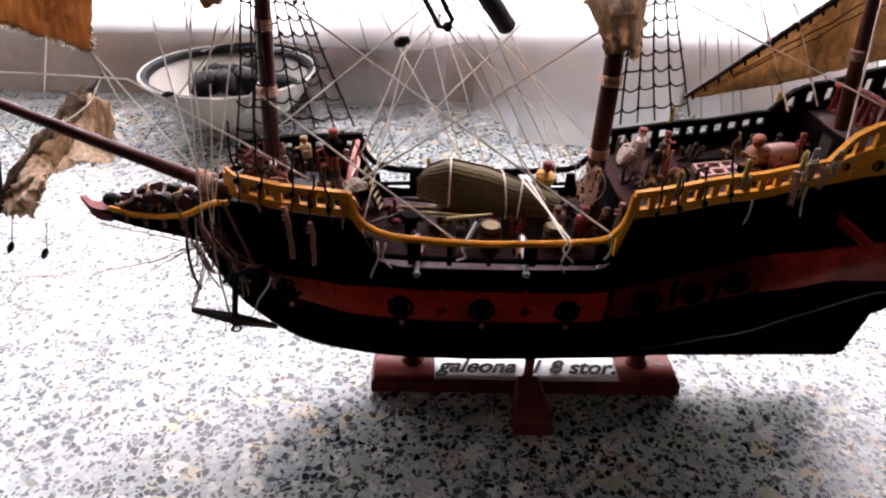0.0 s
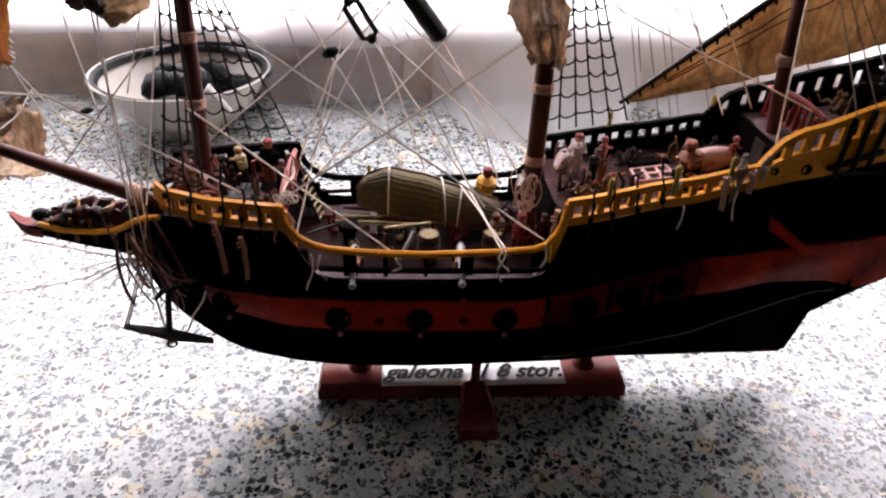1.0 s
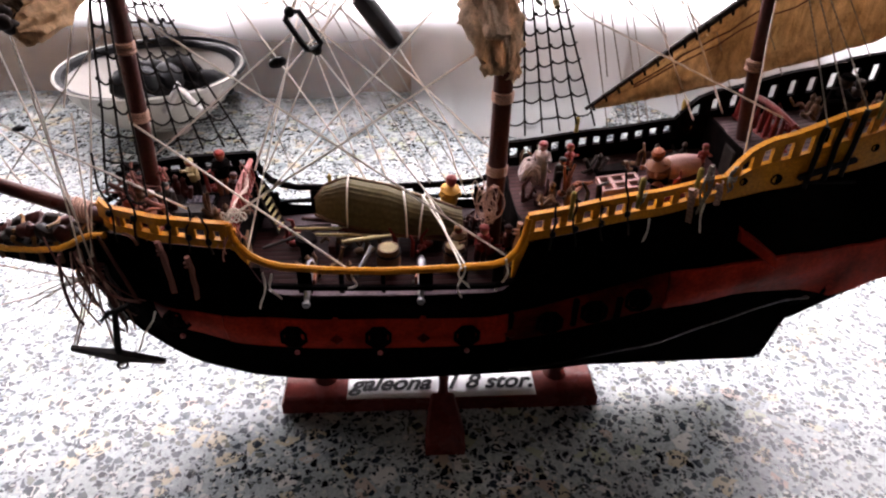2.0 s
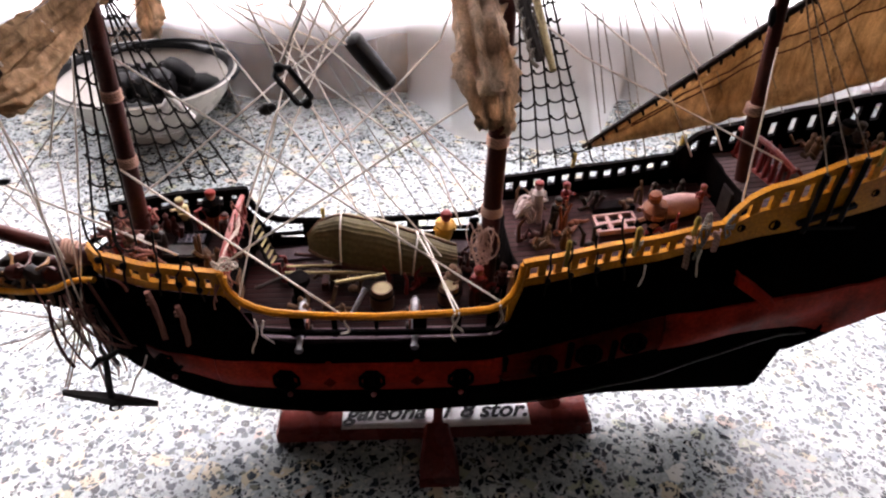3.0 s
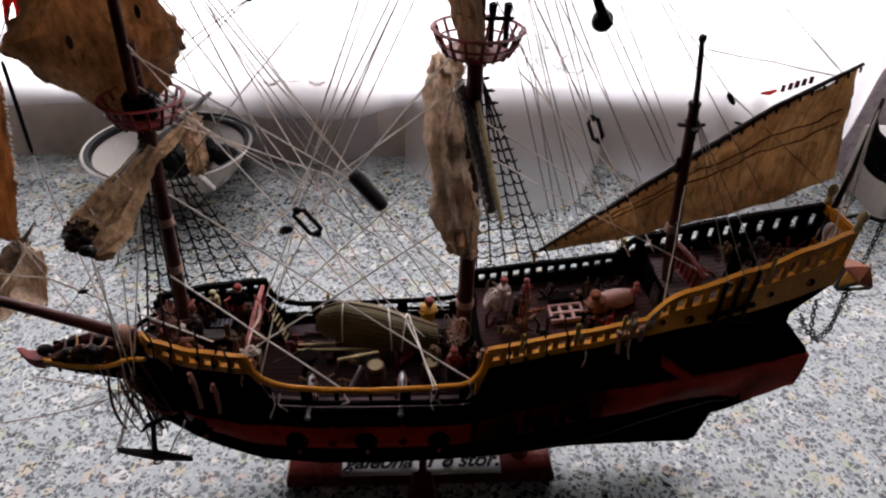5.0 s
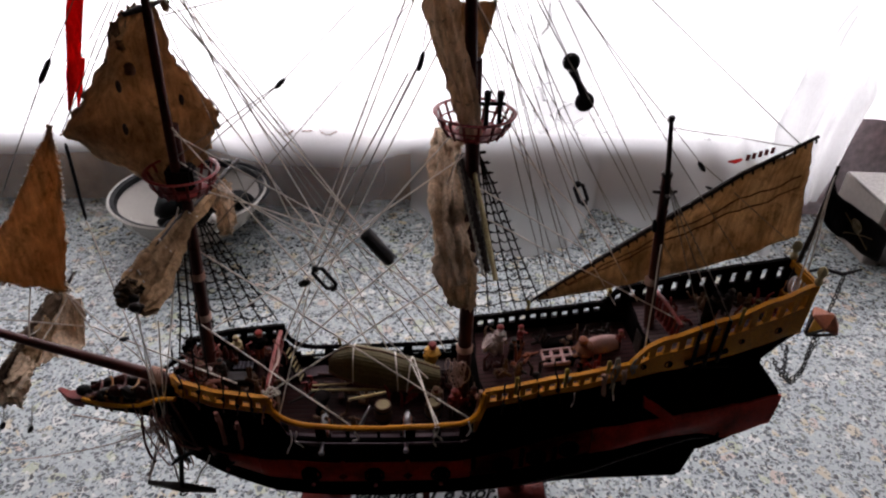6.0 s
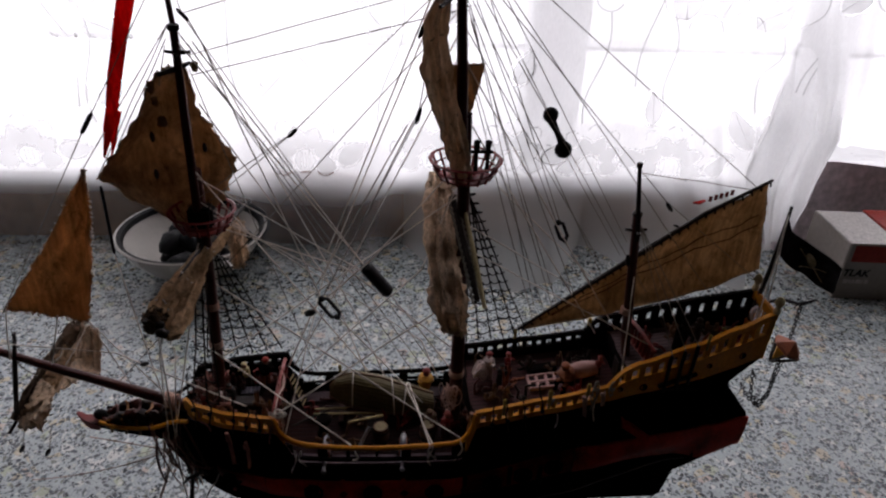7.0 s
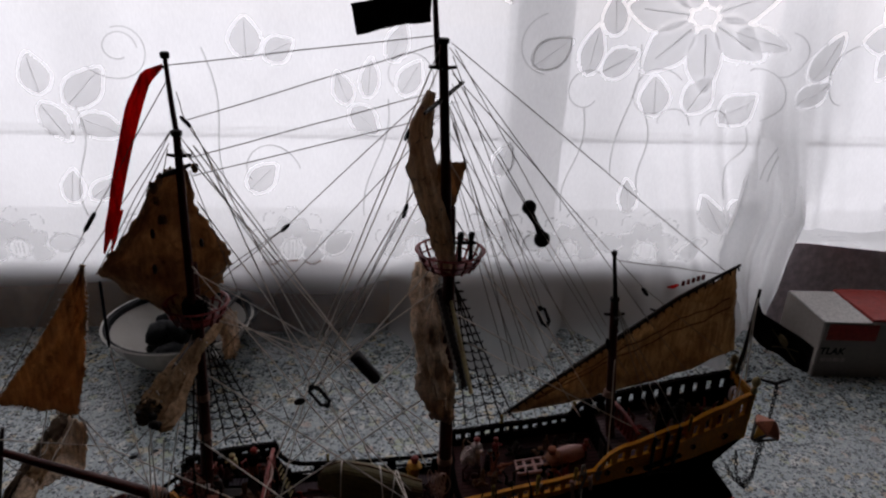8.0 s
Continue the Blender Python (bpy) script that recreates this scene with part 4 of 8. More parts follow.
for side in (-1, 1):
    outer = YELLOW if side < 0 else INNER
    shade = "ochre yellow painted rail" if side < 0 else "black rail seen from its inner side"
    # forecastle rail
    for lo, hi, out in ((over(RT, -0.0032), RT, 0.0008), (RB, over(RB, 0.0034 if side < 0 else 0.0050), 0.0006)):
        part("rail", side_strip(bmesh.new(), side, -0.1355, -0.084, lo, hi, out, 0.0026, base=railb), outer, ship, shade)
    for k in range(8):
        x = -0.1345 + k * 0.00705
        wide = 0.0017 if k not in (0, 7) else 0.0030
        part("baluster", side_strip(bmesh.new(), side, x - wide, x + wide, over(RB, 0.0030), over(RT, -0.0030), 0.0002, 0.0018, 1, base=railb), outer, ship)
    # waist rail: one sweep of cap rail, with stanchions below
    sweep = [(-0.0845, 0.1250), (-0.0838, 0.1200), (-0.0818, 0.1150), (-0.0785, 0.1108), (-0.0735, 0.1078), (-0.067, 0.1060), (-0.05, 0.1049), (-0.028, 0.1042),
             (0.0, 0.1050), (0.0165, 0.1062), (0.0215, 0.1082), (0.0255, 0.1125), (0.0278, 0.1180), (0.0288, 0.1265)]
    part("waist_rail", cap_line(bmesh.new(), side, sweep, 0.0015), outer, ship, shade)
    if side < 0:
        for xa, xb in ((-0.0848, -0.0795), (0.0240, 0.0295)):
            bm = bmesh.new()
            side_strip(bm, side, xa, xb, TOPZ, table([(-0.0848, 0.1235), (-0.082, 0.1145), (-0.0795, 0.1108), (0.0240, 0.1098), (0.0268, 0.1150), (0.0295, 0.1240)]), 0.0002, 0.0016, 5, base=railb)
            part("rail_bracket", bm, YELLOW, ship)
    for x, w in ((-0.077, 0.0030), (-0.0585, 0.0055), (-0.0440, 0.0020), (-0.0275, 0.0016), (-0.0105, 0.0055), (0.0050, 0.0020), (0.0185, 0.0045)):
        part("stanchion", side_strip(bmesh.new(), side, x - w / 2, x + w / 2, over(TOPZ, -0.001), lambda q: 0.1046, -0.0006, 0.0016, 1, base=railb), INNER, ship)
    # half deck rail
    for lo, hi, out in ((over(AT, -0.0030), AT, 0.0008), (AB, over(AB, 0.0038 if side < 0 else 0.0044), 0.0006)):
        part("rail", side_strip(bmesh.new(), side, 0.0285, 0.1060, lo, hi, out, 0.0024, base=railb), outer, ship, shade)
    for k in range(13):
        x = 0.0300 + k * 0.00625
        part("baluster", side_strip(bmesh.new(), side, x - 0.0014, x + 0.0014, over(AB, 0.0034), over(AT, -0.0028), 0.0002, 0.0018, 1, base=railb), outer, ship)
    # poop side: a tall board with two rows of openings
    part("poop_board", side_strip(bmesh.new(), side, 0.1035, 0.2020, PB, between(PB, PT, 0.56 if side < 0 else 0.61), 0.0006, 0.0022, base=railb), outer, ship, shade)
    part("rail", side_strip(bmesh.new(), side, 0.1045, 0.2022, between(PB, PT, 0.86), PT, 0.0010, 0.0028, base=railb), outer, ship, shade)
    for k in range(13):
        x = 0.1085 + k * 0.0077
        part("baluster", side_strip(bmesh.new(), side, x - (0.0019 if side < 0 else 0.0023), x + (0.0019 if side < 0 else 0.0023), between(PB, PT, 0.55), between(PB, PT, 0.87), 0.0002, 0.0018, 1, base=railb), outer, ship)
    for x, u, r in ((0.1266, 0.20, 0.0024), (0.1125, 0.35, 0.0017), (0.166, 0.3, 0.0017), (0.187, 0.25, 0.0022)):
        z = PB(x) + (PT(x) - PB(x)) * u
        bm = bmesh.new()
        lathe(bm, [(r, 0.0), (r, 0.0004), (r * 0.75, 0.0006), (r * 0.7, -0.0004)], (0, 0, 0), 12, pose(x, side * (RAILB(x) + 0.0006), z, 90 if side < 0 else -90))
        part("port_hole", bm, INNER, ship)

# taffrail and transom
part("taffrail", box(bmesh.new(), (0.2005, -0.0135, 0.1745), (0.2035, 0.0135, 0.1805), 0.0008), YELLOW, ship, "ochre yellow stern rail")
part("transom", box(bmesh.new(), (0.2005, -0.0132, 0.1475), (0.2030, 0.0132, 0.1600), 0.0006), YELLOW, ship)
for y in (-0.0125, -0.0075, -0.0025, 0.0025, 0.0075, 0.0125):
    part("rail_post", box(bmesh.new(), (0.2008, y - 0.001, 0.1595), (0.2028, y + 0.001, 0.175), 0.0003), YELLOW, ship)
for y in (-0.0125, 0.0125):
    bm = bmesh.new()
    lathe(bm, [(0.0012, 0.179), (0.0022, 0.1815), (0.0012, 0.184), (0.0026, 0.1868), (0.0020, 0.1895), (0.0004, 0.191)], (0.2018, y, 0), 12)
    part("finial", bm, STRAW, ship, "weathered ochre finial")
bm = bmesh.new()
lathe(bm, [(0.0042, 0.0), (0.005, 0.001), (0.0042, 0.002), (0.0034, 0.001), (0.0042, 0.0)], (0, 0, 0), 18, pose(0.194, -0.004, 0.174, 75, 10, 30))
part("rope_ring", bm, WHITEPAINT, ship)

# beakhead
bm = bmesh.new()
rings(bm, [[(x, -w, zt), (x, w, zt), (x, w * 0.35, zb), (x, -w * 0.35, zb)] for x, w, zt, zb in ((-0.134, 0.013, 0.110, 0.083), (-0.150, 0.010, 0.102, 0.084), (-0.165, 0.008, 0.0985, 0.088),
                                                                                       (-0.182, 0.006, 0.0985, 0.092), (-0.196, 0.004, 0.1015, 0.0965))])
part("beakhead", bm, BLACK, ship)
bm = bmesh.new()
rings(bm, [[(x, -w, z + h), (x, w, z + h), (x, w, z - h), (x, -w, z - h)] for x, w, z, h in ((-0.192, 0.0038, 0.0985, 0.0030), (-0.197, 0.0034, 0.0990, 0.0028), (-0.2005, 0.0024, 0.1005, 0.0022), (-0.2030, 0.0014, 0.1045, 0.0014), (-0.2045, 0.0005, 0.1062, 0.0005))])
part("figurehead", bm, NEST, ship, "small red carved beak tip")
bm = ball(bmesh.new(), (-0.1915, 0.0, 0.1050), 0.0034, (1.15, 1, 0.9), 12)
part("figurehead_knob", bm, IRON, ship)
for side in (-1, 1):
    pts = [(-0.1355, side * 0.0175, 0.1135), (-0.1415, side * 0.016, 0.1125), (-0.147, side * 0.014, 0.1098), (-0.1525, side * 0.0125, 0.1060), (-0.158, side * 0.0115, 0.1035), (-0.168, side * 0.0102, 0.1022), (-0.18, side * 0.0085, 0.1022), (-0.190, side * 0.006, 0.1040)]
    part("beak_rail", tube(bmesh.new(), pts, 0.0013, 8), YELLOW if side < 0 else INNER, ship)
    for k in range(5):
        x = -0.150 - k * 0.0085
        w = 0.0125 - k * 0.0016
        part("beak_bracket", box(bmesh.new(), (x - 0.0008, side * w - 0.0008, 0.096), (x + 0.0008, side * w + 0.0008, 0.104), 0.0003), BROWN, ship)
bm = bmesh.new()
for k in range(7):
    box(bm, (-0.188 + k * 0.0065, -0.007, 0.1015), (-0.1860 + k * 0.0065, 0.007, 0.1030), 0.0003)
for y in (-0.006, 0.0, 0.006):
    box(bm, (-0.19, y - 0.0008, 0.1005), (-0.138, y + 0.0008, 0.1018), 0.0002)
part("beak_grating", bm, DARKWOOD, ship)


# masts
def spar(name, pts, radii, material=MAST, n=12, parent=None):
    return part(name, tube(bmesh.new(), pts, radii, n), material, parent or ship)


FM = [(-0.1205, 0, 0.105), (-0.1175, 0, 0.16), (-0.1145, 0, 0.225), (-0.114, 0, 0.262)]
MM = [(0.0205, 0, 0.083), (0.0205, 0, 0.16), (0.0185, 0, 0.245), (0.0175, 0, 0.292)]
spar("fore_mast", FM, [0.0034, 0.0033, 0.0029, 0.0026])
spar("fore_topmast", [(-0.1155, -0.003, 0.232), (-0.1145, -0.003, 0.28), (-0.1135, -0.002, 0.329)], [0.0023, 0.0021, 0.0018])
spar("fore_pole", [(-0.1135, 0.0, 0.318), (-0.1148, 0.0, 0.345), (-0.1152, 0, 0.364)], [0.0014, 0.0012, 0.001])
spar("main_mast", MM, [0.0040, 0.0039, 0.0034, 0.0030])
spar("main_topmast", [(0.0170, -0.003, 0.258), (0.0140, -0.003, 0.315), (0.0108, -0.002, 0.3735)], [0.0028, 0.0026, 0.0022])
spar("main_pole", [(0.0090, 0.0, 0.362), (0.0070, 0.0, 0.388), (0.0055, 0, 0.415)], [0.0015, 0.0013, 0.001])
spar("mizzen_mast", [(0.1262, 0, 0.124), (0.1205, 0, 0.16), (0.1130, 0, 0.237)], [0.0030, 0.0028, 0.0023])
spar("mizzen_pole", [(0.1150, -0.002, 0.222), (0.1110, -0.001, 0.25), (0.1090, 0, 0.265)], [0.0014, 0.0012, 0.001], DARKWOOD)
spar("bowsprit", [(-0.130, 0, 0.1055), (-0.165, 0, 0.1210), (-0.2, 0, 0.1365), (-0.262, 0, 0.165)], [0.0036, 0.0032, 0.0026, 0.0017])
spar("jack_staff", [(-0.2375, -0.0008, 0.109), (-0.2310, -0.0008, 0.136), (-0.2235, -0.0008, 0.166)], [0.0013, 0.0014, 0.001], DARKWOOD)
# caps, cross pieces and bindings
for place, sc in (((-0.1152, 0, 0.3645), 0.0022), ((-0.1135, -0.002, 0.3295), 0.0027), ((0.0108, -0.002, 0.374), 0.0031), ((0.1090, 0, 0.2655), 0.0016), ((0.1130, 0, 0.2375), 0.0027)):
    bm = bmesh.new()
    lathe(bm, [(sc * 0.8, -0.0016), (sc, -0.0008), (sc, 0.0008), (sc * 0.7, 0.0014)], place, 12)
    part("mast_cap", bm, DARKWOOD, ship)
for place, half in (((-0.1135, -0.001, 0.318), 0.0055), ((0.0112, -0.001, 0.3615), 0.0068), ((0.1140, 0, 0.2275), 0.006)):
    bm = bmesh.new()
    p = Vector(place)
    tube(bm, [p + Vector((-half, 0, 0.0006)), p, p + Vector((half, 0, 0.0006))], [0.0008, 0.0012, 0.0008], 6)
    tube(bm, [p + Vector((0, -half, 0)), p, p + Vector((0, half, 0))], [0.0008, 0.0012, 0.0008], 6)
    part("crosstree", bm, DARKWOOD, ship)
for x, z, r in ((-0.1178, 0.156, 0.0037), (-0.1165, 0.182, 0.0035), (0.0205, 0.131, 0.0044), (0.0205, 0.163, 0.0043), (0.0200, 0.182, 0.0042), (0.1180, 0.175, 0.0031)):
    bm = bmesh.new()
    for k in range(4):
        lathe(bm, [(r - 0.0004, -0.0006), (r + 0.0003, 0.0), (r - 0.0004, 0.0006)], (x, 0, z + k * 0.0011 - 0.002), 12)
    part("mast_binding", bm, BINDING, ship, "faded pinkish thread binding")


def crows_nest(place, r, h):
    """A round basket top: floor, ring, slats, bottom ring."""
    p = Vector(place)
    bm = bmesh.new()
    lathe(bm, [(r * 0.70, 0.0), (r * 0.74, 0.0012), (r * 0.30, 0.0016), (r * 0.26, 0.0004)], p, 28)
    nest = part("crows_nest", bm, NEST, ship, "red-brown round crow's nest")
    bm = bmesh.new()
    lathe(bm, [(r, h), (r + 0.0011, h - 0.0006), (r, h - 0.0014), (r - 0.0011, h - 0.0006), (r, h)], p, 32)
    part("nest_rim", bm, NEST, nest)
    bm = bmesh.new()
    rr = r * 0.90
    lathe(bm, [(rr, h * 0.52), (rr + 0.0006, h * 0.47), (rr, h * 0.42), (rr - 0.0006, h * 0.47), (rr, h * 0.52)], p, 32)
    part("nest_hoop", bm, NEST, nest)
    for k in range(16):
        a = 2 * math.pi * k / 16
        d = Vector((math.cos(a), math.sin(a), 0))
        bm = tube(bmesh.new(), [p + d * r * 0.72, p + d * r * 0.88 + Vector((0, 0, h * 0.5)), p + d * r * 0.99 + Vector((0, 0, h - 0.0004))], 0.0007, 5)
        part("nest_slat", bm, NEST, nest)
    return nest


fore_top = crows_nest((-0.1140, 0, 0.2300), 0.0158, 0.0105)
part("nest_block", box(bmesh.new(), (-0.1205, -0.0055, 0.2318), (-0.1080, 0.0040, 0.2425), 0.0014), IRON, fore_top, "black block bound to the mast inside the basket")
crows_nest((0.0185, 0, 0.2585), 0.0178, 0.0105)


# sails
def ridges(q):
    """Sharp creases: high where two folds meet."""
    return (1 - 2 * abs(noise.noise(q))) + 0.5 * (1 - 2 * abs(noise.noise(q * 2.1 + Vector((3, 7, 1)))))


def furled(name, path, radii, material, label, seed=0.0, lumps=0.35, pleats=0.16):
    """A sail rolled along its yard: a lumpy bundle."""
    pts = [Vector(p) for p in path]
    n = 130
    fine, rr = [], []
    for k in range(n + 1):
        u = k / n * (len(pts) - 1)
        i = min(int(u), len(pts) - 2)
        fine.append(pts[i].lerp(pts[i + 1], u - i))
        rr.append(radii[i] + (radii[i + 1] - radii[i]) * (u - i))
    m = 56
    bm = tube(bmesh.new(), fine, rr, m)
    bm.verts.index_update()
    for v in bm.verts:
        k = v.index // m
        a = 2 * math.pi * (v.index % m) / m
        d = v.co - fine[k]
        u = k / n
        pleat = pleats * math.sin(7 * a + 3 * math.sin(u * 5 + seed) + seed) + 0.3 * pleats * math.sin(11 * a + u * 9 + seed)
        ring = Vector((math.cos(a), math.sin(a), 0))
        lump = 0.8 * noise.noise(ring * 1.4 + Vector((seed, 0, u * 8))) + 0.6 * noise.noise(ring * 2.6 + Vector((0, seed, u * 17))) + 0.16 * noise.noise(v.co * 260) + 0.20 * ridges(ring * 1.1 + Vector((0, seed, u * 11))) + 0.10 * ridges(v.co * 330)
        v.co = fine[k] + d * (1 + lumps * lump + pleat)
    return part(name, bm, material, ship, label)


def edge_sheet(name, left, right, material, label, belly=(0, 0, 0), nu=20, nv=28, wrinkle=0.0012, ragged=0.0008, seed=1.0, thick=0.0004, parent=None, creases=(0.0, 0, 0), crumple=0.0):
    """A cloth between two edge lines, bellied, wrinkled and creased along slanting lines."""
    deep, cu, cv = creases
    belly = Vector(belly)

    def along(pts, v):
        u = v * (len(pts) - 1)
        i = min(int(u), len(pts) - 2)
        return Vector(pts[i]).lerp(Vector(pts[i + 1]), u - i)

    def f(u, v):
        p = along(left, v).lerp(along(right, v), u)
        p += belly * (4 * u * (1 - u)) * math.sin(math.pi * v) ** 0.7
        q = Vector((u * 5, v * 6, seed))
        p += Vector((noise.noise(q) * 0.6, noise.noise(q + Vector((5, 1, 0))) * 1.6, noise.noise(q + Vector((1, 9, 0))) * 0.5)) * wrinkle
        w = cu * u + cv * v + 1.5 * noise.noise(q * 0.6)
        p.y += deep * (math.sin(w) + 0.3 * math.sin(1.7 * w + 1)) * (0.6 + noise.noise(q * 0.8 + Vector((0, 0, 7))))
        if crumple:
            c = ridges(q * 0.9 + Vector((2, 0, 5))) + 0.4 * ridges(p * 210)
            p += Vector((0.4 * noise.noise(q * 1.7), -c, 0.5 * noise.noise(q * 1.9 + Vector((4, 4, 0))))) * crumple
        e = max(0.0, 1 - 12 * min(u, 1 - u, v, 1 - v))
        p += Vector((noise.noise(Vector((u * 26, v * 30, seed))), 0, noise.noise(Vector((u * 26, v * 30, seed + 3))))) * ragged * e
        return p
    return thicken(part(name, grid_sheet(bmesh.new(), f, nu, nv), material, parent or ship, label), thick)


def ties(path, r, count, material=ROPE_GREY):
    """Thread turns round a rolled sail."""
    pts = [Vector(p) for p in path]
    for k in range(count):
        u = (k + 0.6) / (count + 0.2) * (len(pts) - 1)
        i = min(int(u), len(pts) - 2)
        c = pts[i].lerp(pts[i + 1], u - i)
        d = (pts[i + 1] - pts[i]).normalized()
        s = d.orthogonal().normalized()
        w = d.cross(s)
        rr = r[i] + (r[i + 1] - r[i]) * (u - i)
        loop = [c + (s * math.cos(a) + w * math.sin(a)) * rr * 1.02 + d * 0.0016 * math.sin(a * 2 + k) for a in (2 * math.pi * j / 14 for j in range(15))]
        part("sail_tie", tube(bmesh.new(), loop, 0.00036, 5), material, ship)


# fore topsail, hanging slack from its head
edge_sheet("fore_topsail", [(-0.1215, -0.006, 0.311), (-0.1335, -0.0090, 0.290), (-0.1565, -0.0114, 0.262), (-0.1442, -0.0066, 0.250), (-0.1251, -0.002, 0.233)],
           [(-0.1125, 0.0027, 0.313), (-0.1108, 0.0107, 0.288), (-0.0985, 0.0216, 0.260), (-0.1048, 0.0126, 0.241), (-0.1169, 0.0038, 0.231)],
           SAIL, "slack tan topsail with ragged edges", (-0.012, 0.010, 0.0), nu=56, nv=64, seed=2.0, wrinkle=0.0024, ragged=0.0026, creases=(0.0009, 16, 3), crumple=0.0005)
# dark robbands and seams along the slack topsail
for k, (x, y, z) in enumerate(((-0.1250, -0.0185, 0.285), (-0.1255, -0.0205, 0.268), (-0.1090, 0.0030, 0.272))):
    part("robband", ball(bmesh.new(), (x, y, z), 0.0013, (0.9, 0.7, 2.0), 8), DARKWOOD, ship)
spar("fore_topsail_yard", [(-0.1215, -0.008, 0.3100), (-0.1165, -0.004, 0.3110), (-0.111, 0.006, 0.3120)], [0.0009, 0.0014, 0.0009], DARKWOOD)
for k, (x, y, z, r) in enumerate(((-0.1255, -0.0085, 0.3045, 0.0021), (-0.1240, -0.0095, 0.2985, 0.0017), (-0.1085, 0.0040, 0.3110, 0.0019), (-0.1215, -0.0125, 0.2900, 0.0020))):
    bm = ball(bmesh.new(), (x, y, z), r, (1.0, 0.8, 1.3), 10)
    for v in bm.verts:
        v.co += Vector((noise.noise(v.co * 900), noise.noise(v.co * 900 + Vector((5, 0, 0))), noise.noise(v.co * 900 + Vector((0, 5, 0))))) * r * 0.8
    part("sail_knot", bm, SAIL_DARK if k < 3 else BROWN, ship)
# fore course, furled along its yard
FF = [(-0.1075, 0.036, 0.2165), (-0.1105, 0.018, 0.2170), (-0.1150, -0.003, 0.2160), (-0.1205, -0.022, 0.2135), (-0.1255, -0.040, 0.2105), (-0.1285, -0.051, 0.2085)]
FR = [0.0030, 0.0036, 0.0036, 0.0040, 0.0045, 0.0042]
furled("fore_course", FF, FR, SAIL, "furled beige lower sail on its yard", 3.0, 0.40, 0.18)
ties(FF, FR, 4, ROPE)
spar("fore_yard", [(-0.1010, 0.050, 0.2215), (-0.1145, 0.0, 0.2195), (-0.1300, -0.056, 0.2105)], [0.0010, 0.0018, 0.0013], DARKWOOD)
# its loose end: a slack lobe hanging beside the roll, and a frayed fold under the top
FLAP = [(-0.1150, -0.004, 0.2120), (-0.1165, -0.016, 0.2090), (-0.1180, -0.030, 0.2065), (-0.1185, -0.044, 0.2045), (-0.1195, -0.054, 0.2040), (-0.1205, -0.059, 0.2045)]
furled("fore_course_flap", FLAP, [0.0014, 0.0028, 0.0036, 0.0042, 0.0036, 0.0012], SAIL, "slack beige lobe beside the furled roll", 31.0, 0.34, 0.14)
furled("fore_course_end", [(-0.1262, -0.047, 0.2100), (-0.1280, -0.052, 0.2085), (-0.1285, -0.057, 0.2065)], [0.0042, 0.0045, 0.0020], SAIL_STAINED, "dark stained end of the roll", 37.0, 0.35, 0.12)
edge_sheet("fore_course_fold", [(-0.1120, 0.026, 0.2200), (-0.1080, 0.020, 0.2130), (-0.1070, 0.018, 0.2050), (-0.1060, 0.016, 0.1960)],
           [(-0.1000, 0.026, 0.2210), (-0.0985, 0.020, 0.2140), (-0.0975, 0.017, 0.2060), (-0.1000, 0.016, 0.1975)],
           SAIL_PALE, "frayed pale fold under the top", (0, -0.002, 0), 28, 36, 0.0020, 0.0030, 35.0, creases=(0.0008, 9, 5), crumple=0.0008)
for k, (y, z) in enumerate(((-0.047, 0.2095), (-0.050, 0.2065), (-0.052, 0.2085))):
    part("sail_knot", ball(bmesh.new(), (-0.1245 + 0.003 * k - 0.004 * (k == 2), y - 0.0075, z - 0.001), 0.0022, (1.2, 0.9, 1.0), 9), DARKWOOD, ship)

# main course, furled
MF = [(0.0080, 0.040, 0.2425), (0.0065, 0.022, 0.2350), (0.0060, 0.004, 0.2220), (0.0085, -0.014, 0.2080), (0.0115, -0.028, 0.1930)]
MR = [0.0040, 0.0054, 0.0054, 0.0054, 0.0040]
furled("main_course", MF, MR, SAIL_PALE, "furled beige main sail on its yard", 7.0, 0.45, 0.24)
edge_sheet("main_course_front", [(0.0035, 0.034, 0.2440), (0.0040, 0.028, 0.2390), (0.0036, 0.0094, 0.2260), (0.0040, -0.0056, 0.2130), (0.0006, -0.0206, 0.1975), (0.0095, -0.0270, 0.1825)],
           [(0.0165, 0.034, 0.2450), (0.0165, 0.028, 0.2400), (0.0155, 0.009, 0.2265), (0.0165, -0.008, 0.2125), (0.0215, -0.022, 0.1985), (0.0195, -0.0270, 0.1810)], SAIL_PALE, "hanging beige folds", (0, -0.0070, 0.0), 64, 100, 0.0040, 0.0034, 21.0, creases=(0.0022, 10, 3), crumple=0.0010)
for v in (0.16, 0.28, 0.40, 0.52, 0.63, 0.74, 0.85):
    y, z = 0.034 - 0.062 * v, 0.2445 - 0.064 * v
    part("sail_tie", tube(bmesh.new(), [(0.0030 + 0.0150 * k / 8, y - 0.0072 * math.sin(math.pi * k / 8) - 0.0022, z + 0.0012 * math.sin(k + v * 9)) for k in range(9)], 0.00034, 5), ROPE, ship)
spar("main_yard", [(0.0183, 0.0051, 0.2449), (0.0225, -0.020, 0.2268), (0.0264, -0.044, 0.2079)], [0.0009, 0.0013, 0.0010], STRAW)
